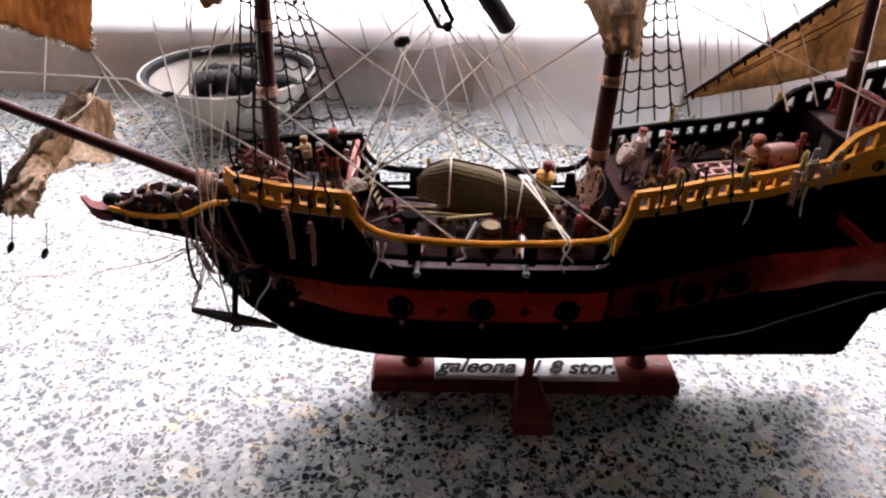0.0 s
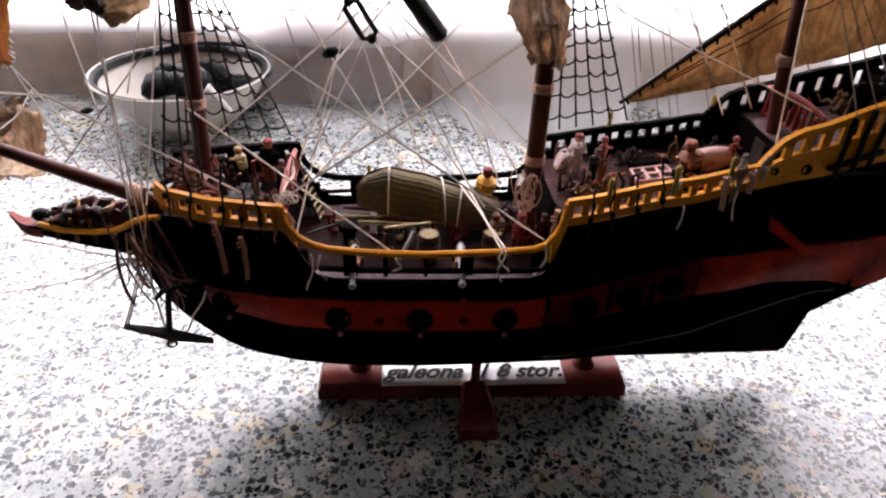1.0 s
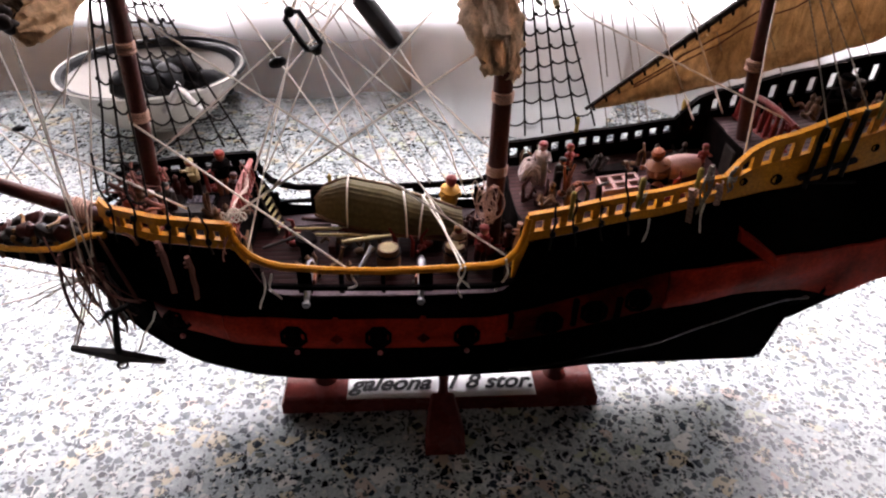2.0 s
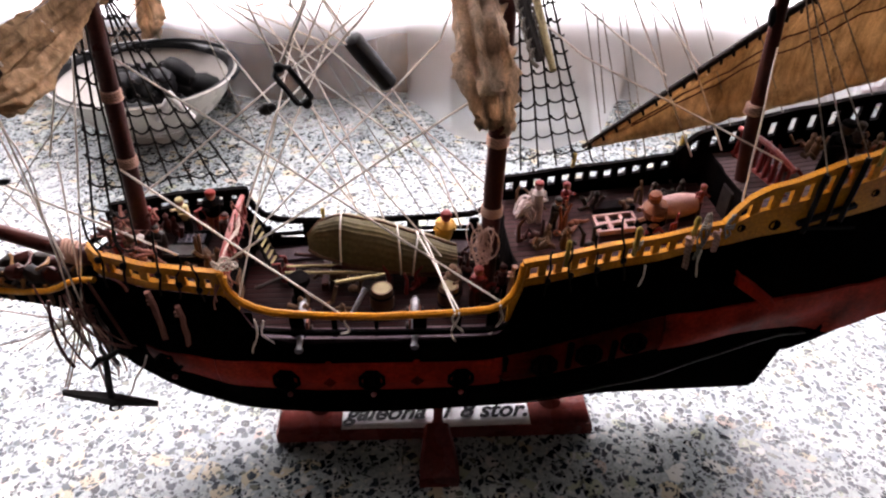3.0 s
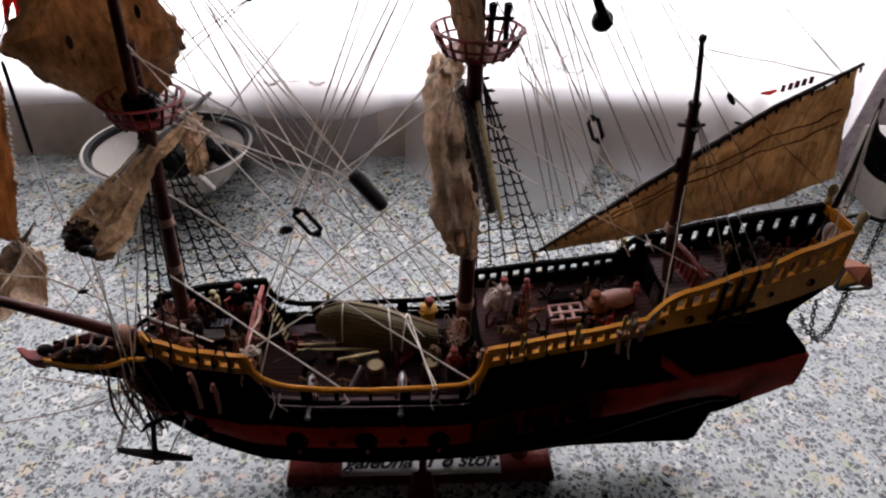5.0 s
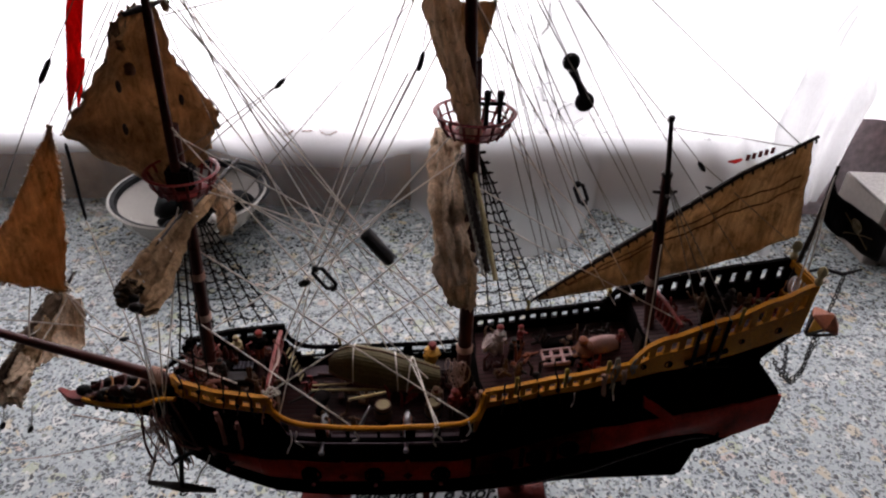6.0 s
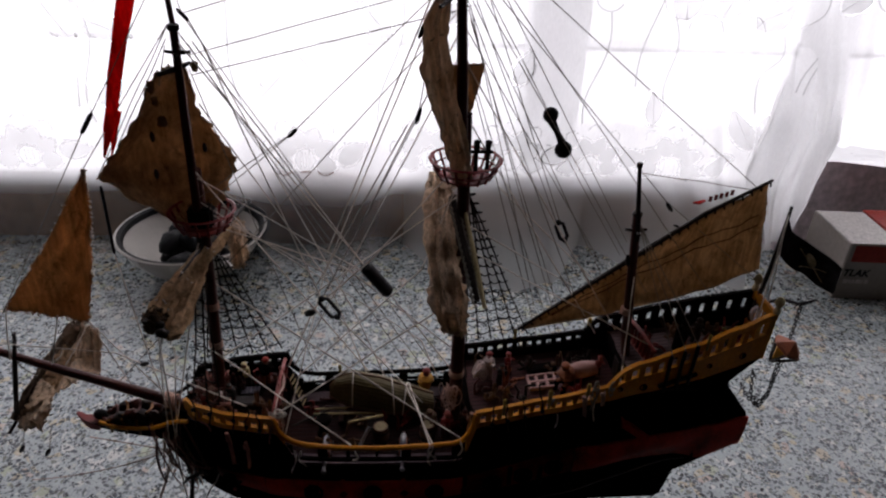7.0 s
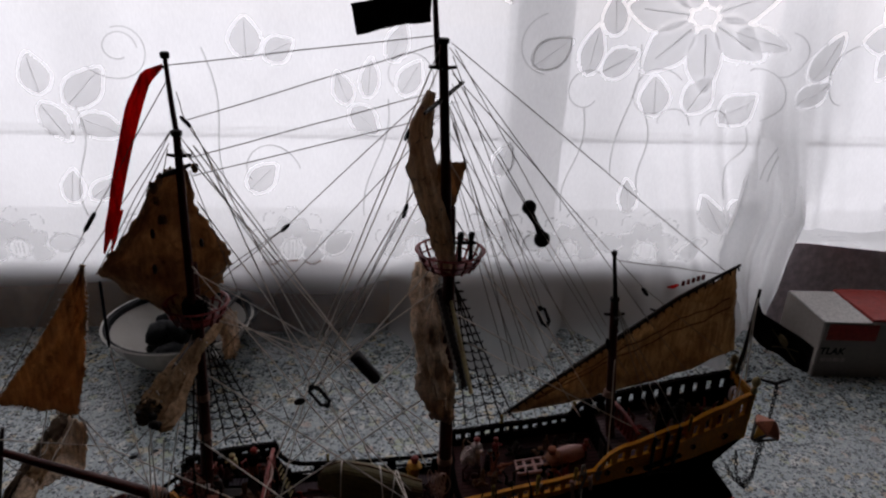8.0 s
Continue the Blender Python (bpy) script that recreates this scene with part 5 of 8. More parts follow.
# grey cord wound round the gear beside the main sail
wind = []
for k in range(141):
    u = k / 140
    c = Vector((0.0135, 0.0060, 0.2440)).lerp(Vector((0.0232, -0.0400, 0.2095)), u)
    wind.append(c + Vector((0.0025 * math.cos(k * 0.75), 0.0014 * math.sin(k * 0.75), 0.0018 * math.sin(k * 0.75))))
part("wound_cord", tube(bmesh.new(), wind, 0.00062, 5), ROPE_GREY, ship, "grey cord wound in turns")
part("wound_core", tube(bmesh.new(), [(0.0135, 0.0060, 0.2440), (0.0184, -0.0170, 0.2268), (0.0232, -0.0400, 0.2095)], [0.0016, 0.0018, 0.0014], 7), DARKWOOD, ship)
# black posts with a cross piece standing in the main top
for x in (0.0238, 0.0296):
    part("top_post", lathe(bmesh.new(), [(0.0012, 0.0), (0.0010, 0.010), (0.0017, 0.0145), (0.0017, 0.0165), (0.0004, 0.0172)], (x, 0.0005, 0.2610), 8), IRON, ship)
part("top_cross_piece", box(bmesh.new(), (0.0205, -0.0004, 0.2712), (0.0322, 0.0012, 0.2728), 0.0003), IRON, ship)
# main topsail, bunched against the topmast
TF = [(0.0059, -0.0046, 0.351), (0.0009, -0.0055, 0.334), (0.0018, -0.0075, 0.314), (0.0089, -0.0057, 0.289), (0.0149, -0.0048, 0.271), (0.0169, -0.0058, 0.259)]
TR = [0.0018, 0.0044, 0.0052, 0.0050, 0.0042, 0.0040]
furled("main_topsail", TF, TR, SAIL_PALE, "bunched tan topsail tied to the topmast", 11.0, 0.40, 0.20)
ties(TF, TR, 6)
edge_sheet("topsail_corner", [(0.0039, -0.0026, 0.3155), (0.0075, -0.001, 0.302), (0.0145, 0.0, 0.283)], [(0.0261, 0.006, 0.3145), (0.0235, 0.005, 0.302), (0.0170, 0.001, 0.283)], SAIL, "tan loose corner of cloth", (0, 0.003, 0), 12, 14, seed=8.0)
spar("main_topsail_yard", [(0.0015, -0.020, 0.3435), (0.0130, 0.0, 0.3480), (0.0245, 0.022, 0.3520)], [0.0008, 0.0014, 0.0008], DARKWOOD)
# spritsail topsail (ochre) ahead of the foremast, and the furled spritsail below it
edge_sheet("sprit_topsail", [(-0.1748, 0.016, 0.2545), (-0.1865, 0.010, 0.2350), (-0.2010, 0.004, 0.2120), (-0.2226, -0.0025, 0.1830)],
           [(-0.1738, 0.016, 0.2545), (-0.1755, 0.014, 0.2270), (-0.1800, 0.010, 0.1970), (-0.1866, 0.006, 0.1680)], SAIL_ORANGE, "ochre triangular sail with fringed edges", (0.0, 0.004, 0.0), 34, 44, 0.0014, 0.0018, 4.0, creases=(0.0008, 18, 14))
# frayed threads along the sail's edges
rnd = random.Random(5)
bm = bmesh.new()
JL = [Vector(p) for p in ((-0.1748, 0.016, 0.2545), (-0.1865, 0.010, 0.2350), (-0.2010, 0.004, 0.2120), (-0.2226, -0.0025, 0.1830))]
JR = [Vector(p) for p in ((-0.1738, 0.016, 0.2545), (-0.1755, 0.014, 0.2270), (-0.1800, 0.010, 0.1970), (-0.1866, 0.006, 0.1680))]
for line, out in ((JL, -1), (JR, 1), ([JL[-1], JR[-1]], 0)):
    for k in range(70):
        u = rnd.random() * (len(line) - 1)
        i = min(int(u), len(line) - 2)
        p = line[i].lerp(line[i + 1], u - i)
        d = Vector((out * rnd.uniform(0.3, 1.0), rnd.uniform(-0.3, 0.3), rnd.uniform(-1, 0.2) if out else -1)) * rnd.uniform(0.0008, 0.0020)
        tube(bm, [p - d * 0.4, p + d * 0.4, p + d], 0.00022, 4)
part("fringe", bm, ROPE, ship, "pale frayed threads")
SF = [(-0.2185, 0.0600, 0.1325), (-0.2215, 0.0520, 0.1280), (-0.2260, 0.0400, 0.1220), (-0.2305, 0.0270, 0.1160), (-0.2360, 0.0140, 0.1080), (-0.2410, 0.0020, 0.0990)]
SR = [0.0036, 0.0046, 0.0044, 0.0046, 0.0044, 0.0034]
furled("sprit_sail", SF, SR, SAIL_STAINED, "dark brown rolled sail under the bowsprit", 15.0, 0.30, 0.10)
ties(SF, SR, 5, ROPE_GREY)
spar("sprit_yard", [(-0.2150, 0.0690, 0.1370), (-0.2285, 0.0330, 0.1185), (-0.2440, -0.0040, 0.0950)], [0.0010, 0.0019, 0.0010], DARKWOOD)
# its slack cloth: two hanging lobes beside the roll and an inner fold
edge_sheet("sprit_sail_fold", [(-0.2190, 0.0560, 0.1325), (-0.2240, 0.0440, 0.1250), (-0.2290, 0.0300, 0.1180), (-0.2330, 0.0180, 0.1120), (-0.2390, 0.0040, 0.1020)],
           [(-0.2055, 0.0510, 0.1310), (-0.2035, 0.0360, 0.1060), (-0.2140, 0.0215, 0.1120), (-0.2200, 0.0130, 0.1105), (-0.2330, -0.0010, 0.0970)],
           SAIL_PALE, "hanging tan cloth beside the roll", (0, 0.003, 0), 48, 100, 0.0030, 0.0026, 13.0, creases=(0.0016, 6, 14), crumple=0.0010)
edge_sheet("sprit_sail_lobe", [(-0.2300, 0.0200, 0.1170), (-0.2330, 0.0110, 0.1120), (-0.2360, 0.0040, 0.1060), (-0.2385, -0.0010, 0.0985)],
           [(-0.2190, 0.0120, 0.1140), (-0.2175, 0.0040, 0.1150), (-0.2195, -0.0020, 0.1070), (-0.2250, -0.0030, 0.0985)],
           SAIL_PALE, "crumpled tan end of the cloth", (0, -0.005, 0), 40, 60, 0.0034, 0.0030, 9.0, creases=(0.0016, 8, 9), crumple=0.0011)
edge_sheet("sprit_sail_roll", [(-0.2235, 0.0400, 0.1265), (-0.2265, 0.0310, 0.1225), (-0.2295, 0.0220, 0.1175), (-0.2335, 0.0110, 0.1105)],
           [(-0.2150, 0.0360, 0.1230), (-0.2190, 0.0270, 0.1150), (-0.2230, 0.0180, 0.1100), (-0.2290, 0.0090, 0.1040)],
           SAIL, "pale fold along the roll", (0.003, -0.001, 0), 30, 60, 0.0022, 0.0016, 17.0, creases=(0.0010, 5, 9), crumple=0.0008)
for xa, ya, za, xb, yb, zb in ((-0.2235, 0.0400, 0.1262, -0.2130, 0.002, 0.1424), (-0.2320, 0.0230, 0.1150, -0.2345, 0.002, 0.1522), (-0.2150, 0.0690, 0.1370, -0.2050, 0.002, 0.1388)):
    part("rope", tube(bmesh.new(), sag((xa, ya, za), (xb, yb, zb), 10, 0.004, 0.002, 3), 0.0003, 5), ROPE_GREY, ship)
# lateen sail on the mizzen
LY = [(0.0600, 0.0185, 0.1490), (0.0954, 0.0176, 0.1780), (0.1253, 0.0160, 0.2030), (0.1604, 0.0183, 0.2280), (0.1985, 0.0226, 0.2475)]
spar("lateen_yard", LY, [0.0009, 0.0014, 0.0017, 0.0014, 0.0009], DARKWOOD)
edge_sheet("lateen_sail", [(0.0624, 0.0183, 0.1505), (0.0954, 0.0172, 0.1770), (0.1253, 0.0156, 0.2020), (0.1604, 0.0180, 0.2268), (0.1965, 0.0222, 0.2450)],
           [(0.0630, 0.0183, 0.1495), (0.0994, 0.0175, 0.1560), (0.1303, 0.0169, 0.1650), (0.1734, 0.0180, 0.1760), (0.2054, 0.0204, 0.1900)], SAIL_LATEEN, "parchment-coloured triangular sail laced to its slanting yard", (0, 0.006, 0), 28, 60, 0.0012, 0.0008, 6.0, creases=(0.0005, 10, 40))
for k in range(30):
    u = (k + 0.5) / 30 * 4
    i = int(u)
    p = Vector(LY[i]).lerp(Vector(LY[i + 1]), u - i)
    part("lacing", tube(bmesh.new(), [p + Vector((-0.0010, -0.0020, 0.0016)), p + Vector((0.0002, -0.0024, 0.0)), p + Vector((0.0012, -0.0012, -0.0018))], 0.0006, 5), ROPE_BLACK, ship)
for lift, seed in ((0.30, 1), (0.43, 2)):
    pts = []
    for k in range(25):
        v = 0.12 + 0.85 * k / 24
        u = v * 4
        i = min(int(u), 3)
        a = Vector([(0.0624, 0.0183, 0.1505), (0.0954, 0.0172, 0.1770), (0.1253, 0.0156, 0.2020), (0.1604, 0.0180, 0.2268), (0.1965, 0.0222, 0.2450)][i]).lerp(
            Vector([(0.0624, 0.0183, 0.1505), (0.0954, 0.0172, 0.1770), (0.1253, 0.0156, 0.2020), (0.1604, 0.0180, 0.2268), (0.1965, 0.0222, 0.2450)][i + 1]), u - i)
        b = Vector([(0.0630, 0.0183, 0.1495), (0.0994, 0.0175, 0.1560), (0.1303, 0.0169, 0.1650), (0.1734, 0.0180, 0.1760), (0.2054, 0.0204, 0.1900)][i]).lerp(
            Vector([(0.0630, 0.0183, 0.1495), (0.0994, 0.0175, 0.1560), (0.1303, 0.0169, 0.1650), (0.1734, 0.0180, 0.1760), (0.2054, 0.0204, 0.1900)][i + 1]), u - i)
        p = a.lerp(b, lift + 0.022 * math.sin(k * 0.9 + seed) + 0.012 * math.sin(k * 2.3 + seed * 2)) + Vector((0, 0.006 * 4 * lift * (1 - lift) * math.sin(math.pi * v) ** 0.7 - 0.0022, 0))
        pts.append(p)
    part("reef_line", tube(bmesh.new(), pts, 0.00034, 5), ROPE_PINK, ship, "dark brown stitched reef line")


# rigging
def rope(a, b, material=ROPE_GREY, r=0.00042, drop=0.0, name="rope", n=8, sway=0.0):
    return part(name, tube(bmesh.new(), sag(a, b, n, drop, sway, a[0] * 100 + b[2] * 70), r, 5), material, ship)


STAYS = (
    (-0.114, 0, 0.360, 0.007, 0, 0.376), (-0.109, 0, 0.335, 0.008, 0, 0.372), (-0.109, 0, 0.317, 0.004, 0, 0.349), (-0.109, 0, 0.308, 0.011, 0, 0.339),
    (0.003, 0, 0.348, -0.0687, 0.0159, 0.275), (-0.0687, 0.0159, 0.275, -0.1140, -0.004, 0.248), (-0.0687, 0.0159, 0.275, -0.1130, 0.008, 0.240),
    (0.0135, -0.0008, 0.3412, -0.0579, 0.0047, 0.26), (0.001, -0.0025, 0.343, -0.0062, -0.0114, 0.295), (-0.0062, -0.0114, 0.294, -0.0540, -0.0225, 0.2010),
    (-0.0579, 0.0047, 0.26, -0.1767, 0.003, 0.1275))
BACKSTAYS = (
    (0.014, 0, 0.371, 0.1788, 0.017, 0.1712), (0.015, 0, 0.373, 0.1915, 0.0217, 0.242), (0.015, 0, 0.362, 0.0634, 0.0202, 0.286), (0.0744, 0.020, 0.264, 0.1164, 0.0202, 0.200),
    (0.017, 0, 0.340, 0.0705, 0.0280, 0.160), (0.017, 0, 0.335, 0.0929, 0.0279, 0.1388), (0.016, 0, 0.346, 0.1281, 0.0244, 0.1502), (0.016, 0, 0.354, 0.148, 0.0223, 0.1584),
    (0.016, 0, 0.367, 0.0774, 0.020, 0.222), (0.0814, 0.0199, 0.21, 0.1234, 0.0249, 0.1482), (0.112, 0, 0.261, 0.1854, 0.0198, 0.243),
    (0.016, 0, 0.359, 0.1395, 0.0217, 0.233), (0.1425, 0.0226, 0.231, 0.2092, 0.013, 0.18))
FORELINES = (
    (-0.115, 0, 0.354, -0.1532, -0.0094, 0.292), (-0.1582, -0.0103, 0.284, -0.2400, -0.002, 0.156), (-0.117, 0, 0.329, -0.1553, -0.0114, 0.263), (-0.118, 0, 0.324, -0.1433, -0.0126, 0.278),
    (-0.112, 0, 0.348, -0.1105, 0.0037, 0.334), (-0.1109, 0.0037, 0.334, -0.0716, 0.0199, 0.257), (-0.0716, 0.0199, 0.257, 0.0111, 0.0334, 0.106), (-0.113, 0, 0.328, 0.0032, 0.0333, 0.106),
    (-0.110, 0, 0.311, -0.0660, 0.0315, 0.106), (-0.109, 0, 0.322, -0.0050, 0.0325, 0.106), (-0.119, 0, 0.321, -0.1231, -0.004, 0.304),
    (-0.1748, 0.016, 0.2545, -0.1165, 0, 0.330))
CROSSING = (
    (-0.107, 0, 0.323, -0.0339, 0.0190, 0.195), (-0.103, 0, 0.323, -0.0546, -0.0225, 0.2003), (-0.0473, -0.0198, 0.1871, 0.0004, 0.0018, 0.106), (-0.1135, -0.003, 0.325, -0.0339, 0.019, 0.195),
    (0.0100, -0.002, 0.372, -0.0538, 0.0106, 0.209), (-0.0112, -0.0103, 0.289, -0.0617, 0.0147, 0.184), (0.014, -0.003, 0.3345, -0.0518, 0.0105, 0.191), (0.0185, 0.003, 0.2483, -0.1255, 0.0201, 0.1271),
    (-0.1141, -0.003, 0.2594, -0.0206, 0.0199, 0.181), (0.0189, 0.003, 0.2315, 0.0894, 0.0197, 0.18), (0.0404, 0.0197, 0.244, 0.1064, 0.0194, 0.180), (-0.0202, 0.0187, 0.1769, 0.0212, 0.0328, 0.106))
WHITES = (
    (-0.1634, -0.0202, 0.166, -0.1008, -0.0197, 0.1261), (-0.1201, -0.0041, 0.155, -0.0397, -0.0327, 0.104), (-0.0836, -0.0298, 0.128, 0.0139, -0.0038, 0.184), (-0.1163, 0.003, 0.1958, 0.0203, -0.0339, 0.111),
    (0.0043, -0.0346, 0.108, -0.0098, 0.0117, 0.112), (0.0030, -0.0346, 0.107, -0.0075, 0.0117, 0.113), (-0.0826, 0.0202, 0.121, -0.0646, 0.0198, 0.165), (-0.0646, 0.0198, 0.165, -0.0300, 0.0080, 0.205), (-0.0300, 0.0080, 0.205, 0.012, 0, 0.262))
WHITES_AFT = (
    (-0.0456, 0.0194, 0.194, 0.0283, 0.0278, 0.1202), (-0.0789, 0.0291, 0.106, -0.0018, 0.0105, 0.197), (-0.0018, 0.0105, 0.197, 0.0150, 0, 0.255), (-0.1130, -0.004, 0.262, -0.0333, 0.0327, 0.106), (-0.112, 0, 0.232, -0.0456, 0.0194, 0.194),
    (0.0544, 0.0194, 0.188, 0.1374, -0.0108, 0.154), (0.0200, 0.006, 0.215, 0.0544, 0.0194, 0.188), (0.1146, -0.0198, 0.138, 0.1169, -0.0038, 0.200), (0.0150, -0.002, 0.318, 0.1224, 0.020, 0.146), (0.0165, -0.002, 0.292, 0.1102, 0.0207, 0.1427))
BOWLINES = (
    (-0.1634, -0.0202, 0.166, -0.262, -0.002, 0.164),     (-0.1372, -0.0097, 0.161, -0.1443, -0.0146, 0.099), (-0.1392, -0.0097, 0.163, -0.1160, -0.0080, 0.225), (-0.1290, -0.0460, 0.2085, -0.1453, -0.0146, 0.095), (-0.1414, -0.0207, 0.165, -0.1493, -0.0155, 0.088),
    (-0.1151, -0.003, 0.2286, -0.1473, -0.0155, 0.091), (-0.1414, -0.0207, 0.165, -0.1235, -0.056, 0.203), (-0.1563, -0.0114, 0.220, -0.1480, -0.010, 0.118), (-0.2226, -0.0025, 0.183, -0.2285, -0.004, 0.150),
    (-0.1866, 0.006, 0.168, -0.170, 0.002, 0.124), (-0.2000, 0.002, 0.175, -0.2100, 0, 0.141), (-0.1866, 0.006, 0.168, -0.1540, 0.004, 0.1175))
FAN_FORE = (
    (-0.108, 0, 0.295, -0.0556, 0.0206, 0.185), (-0.107, 0, 0.332, -0.0546, 0.0206, 0.194), (-0.0546, 0.0206, 0.194, -0.0386, 0.0223, 0.155), (-0.0386, 0.0223, 0.155, -0.0220, 0.0325, 0.0990), (-0.0556, 0.0206, 0.185, -0.0330, 0.0325, 0.0990), (0.0005, 0.0265, 0.135, 0.0125, 0.0330, 0.0990), (-0.0486, 0.0225, 0.180, -0.0800, 0.0300, 0.1150), (0.0110, -0.001, 0.366, -0.0576, 0.0217, 0.187), (-0.0576, 0.0217, 0.187, -0.0795, -0.0310, 0.1110),
    (0.0148, -0.003, 0.3249, -0.0486, 0.0225, 0.18), (-0.1147, -0.0026, 0.2425, -0.0458, 0.0094, 0.19), (-0.1145, -0.003, 0.2465, 0.0005, 0.0265, 0.135))
FAN_AFT = (
    (0.0145, 0, 0.345, 0.1067, 0.0268, 0.1413), (0.014, 0, 0.345, 0.0892, 0.0281, 0.1382), (0.016, 0, 0.351, 0.0765, 0.024, 0.220), (0.0128, 0, 0.335, 0.1065, 0.0234, 0.193), (0.017, 0, 0.370, 0.1205, 0.0241, 0.207),
    (0.0138, 0, 0.325, 0.0839, 0.0283, 0.1373), (0.0136, 0, 0.325, 0.0749, 0.0288, 0.1358))
for table_, mat_, r_ in ((FAN_FORE, ROPE, 0.00033), (FAN_AFT, ROPE_GREY, 0.00025), (STAYS, ROPE_GREY, 0.00027), (BACKSTAYS, ROPE_GREY, 0.00027), (FORELINES, ROPE_GREY, 0.00026), (CROSSING, ROPE, 0.00036), (WHITES, ROPE, 0.00044), (WHITES_AFT, ROPE, 0.00038), (BOWLINES, ROPE, 0.00033)):
    for xa, ya, za, xb, yb, zb in table_:
        rope((xa, ya, za), (xb, yb, zb), mat_, r_, sway=0.0006)
# loose ends hanging from knots
for k, (x, y, z, l) in enumerate(((0.0203, -0.0345, 0.111, 0.016), (0.0043, -0.0352, 0.108, 0.015), (0.0030, -0.0352, 0.107, 0.009), (-0.0397, -0.0345, 0.104, 0.006), (-0.0735, -0.034, 0.106, 0.020), (-0.070, -0.034, 0.106, 0.014),
                                  (0.097, -0.0290, 0.131, 0.022), (0.0760, -0.0300, 0.125, 0.020), (-0.148, -0.016, 0.098, 0.020), (-0.152, -0.014, 0.095, 0.016))):
    pts = [(x + 0.0035 * math.sin(j * 0.7 + k * 1.9) * j / 6, y - 0.0012 - 0.0008 * math.cos(j * 0.8 + k), z - l * j / 6) for j in range(7)]
    part("rope_end", tube(bmesh.new(), pts, [(0.0004 if k < 8 else 0.0008) * (1 + 0.25 * math.sin(2.4 * j + k)) for j in range(7)], 6), ROPE if k < 8 else BINDING, ship, "frayed cream rope end" if k < 8 else "faded brown cord end")
# frayed hanks hung over the rails
for x, y, z, l, mat_, r_ in ((-0.1085, -0.0350, 0.1225, 0.024, DECKCORD, 0.0010), (-0.0995, -0.0365, 0.1165, 0.020, DECKCORD, 0.0009), (0.0905, -0.0312, 0.1385, 0.015, BINDING, 0.0012), (0.1005, -0.0302, 0.1395, 0.009, BINDING, 0.0010), (0.0270, -0.0190, 0.1170, 0.022, BINDING, 0.0012)):
    for j in range(5):
        a = j * 1.26 + x * 90
        pts = [(x + r_ * math.cos(a) * (0.55 + 0.25 * math.sin(7 * u + a)) + 0.0012 * math.sin(2.2 * u + 60 * x), y - 0.0012 + 0.6 * r_ * math.sin(a), z - l * u * (1 - 0.12 * (j % 3))) for u in (k / 8 for k in range(9))]
        part("hank_strand", tube(bmesh.new(), pts, [0.00062 * (1 + 0.3 * math.sin(1.9 * k + j)) for k in range(9)], 5), mat_, ship)
    part("hank_turn", tube(bmesh.new(), [(x + 1.15 * r_ * math.cos(a), y - 0.0012 + 1.0 * r_ * math.sin(a), z - 0.28 * l + 0.0003 * a) for a in (0.7 * k for k in range(20))], 0.0004, 5), mat_, ship)
# belaying pins standing in the rails
for x, y, z, r_ in ((0.0700, -0.0322, 0.1345, 1.0), (0.0920, -0.0308, 0.1385, 0.9), (0.1080, 0.0275, 0.1400, 1.1), (0.0610, 0.0295, 0.1325, 0.9), (-0.0520, 0.0327, 0.1045, 0.8), (0.0445, -0.0322, 0.1300, 0.9), (0.1600, -0.0225, 0.1660, 0.8)):
    part("belaying_pin", lathe(bmesh.new(), [(0.0009 * r_, -0.004), (0.0008 * r_, 0.0), (0.0013 * r_, 0.0008), (0.0009 * r_, 0.0030), (0.0013 * r_, 0.0060 * r_), (0.0011 * r_, 0.0084 * r_), (0.0002, 0.0092 * r_)], (x, y, z), 9), PIN, ship)
# the tangled knot at the forecastle corner
bm = bmesh.new()
for k in range(4):
    tube(bm, [(-0.0830 + 0.0034 * math.cos(a + k) + 0.0008 * k, -0.0290 + 0.0016 * math.sin(a + k), 0.1285 + 0.0022 * math.sin(2 * a + k)) for a in (2 * math.pi * j / 16 for j in range(17))], 0.00030, 5)
part("rope_knot", bm, ROPE, ship, "tangled cream thread knot")


def shrouds(feet, head, rungs, sag_, name="shroud_net", lo=0.06, hi=0.92, skip=()):
    """A net of black thread: upright lines from the rail to the mast, sagging rungs between them."""
    head = Vector(head)
    feet = [Vector(f) for f in feet]
    bm = bmesh.new()
    for i, f in enumerate(feet):
        tube(bm, sag(f, head + Vector((0, 0, -0.002 * i)), 10, 0, 0.0012, i * 3.1), 0.00045, 5)
    for k in range(rungs):
        v = lo + (hi - lo) * (k / max(1, rungs - 1)) ** 0.85
        if k in skip:
            continue
        for i in range(len(feet) - 1):
            a, b = feet[i].lerp(head, v), feet[i + 1].lerp(head, v)
            tube(bm, sag(a, b, 5, sag_ * (1 - v) * (0.6 + 0.8 * noise.noise((k * 1.3, i * 2.1, 0.4))), 0.0004, k + i * 7), 0.0004, 5)
            if k % 1 == 0:
                ball(bm, a, 0.0008, n=6)
    return part(name, bm, ROPE_BLACK, ship, "sagging black thread shroud net")


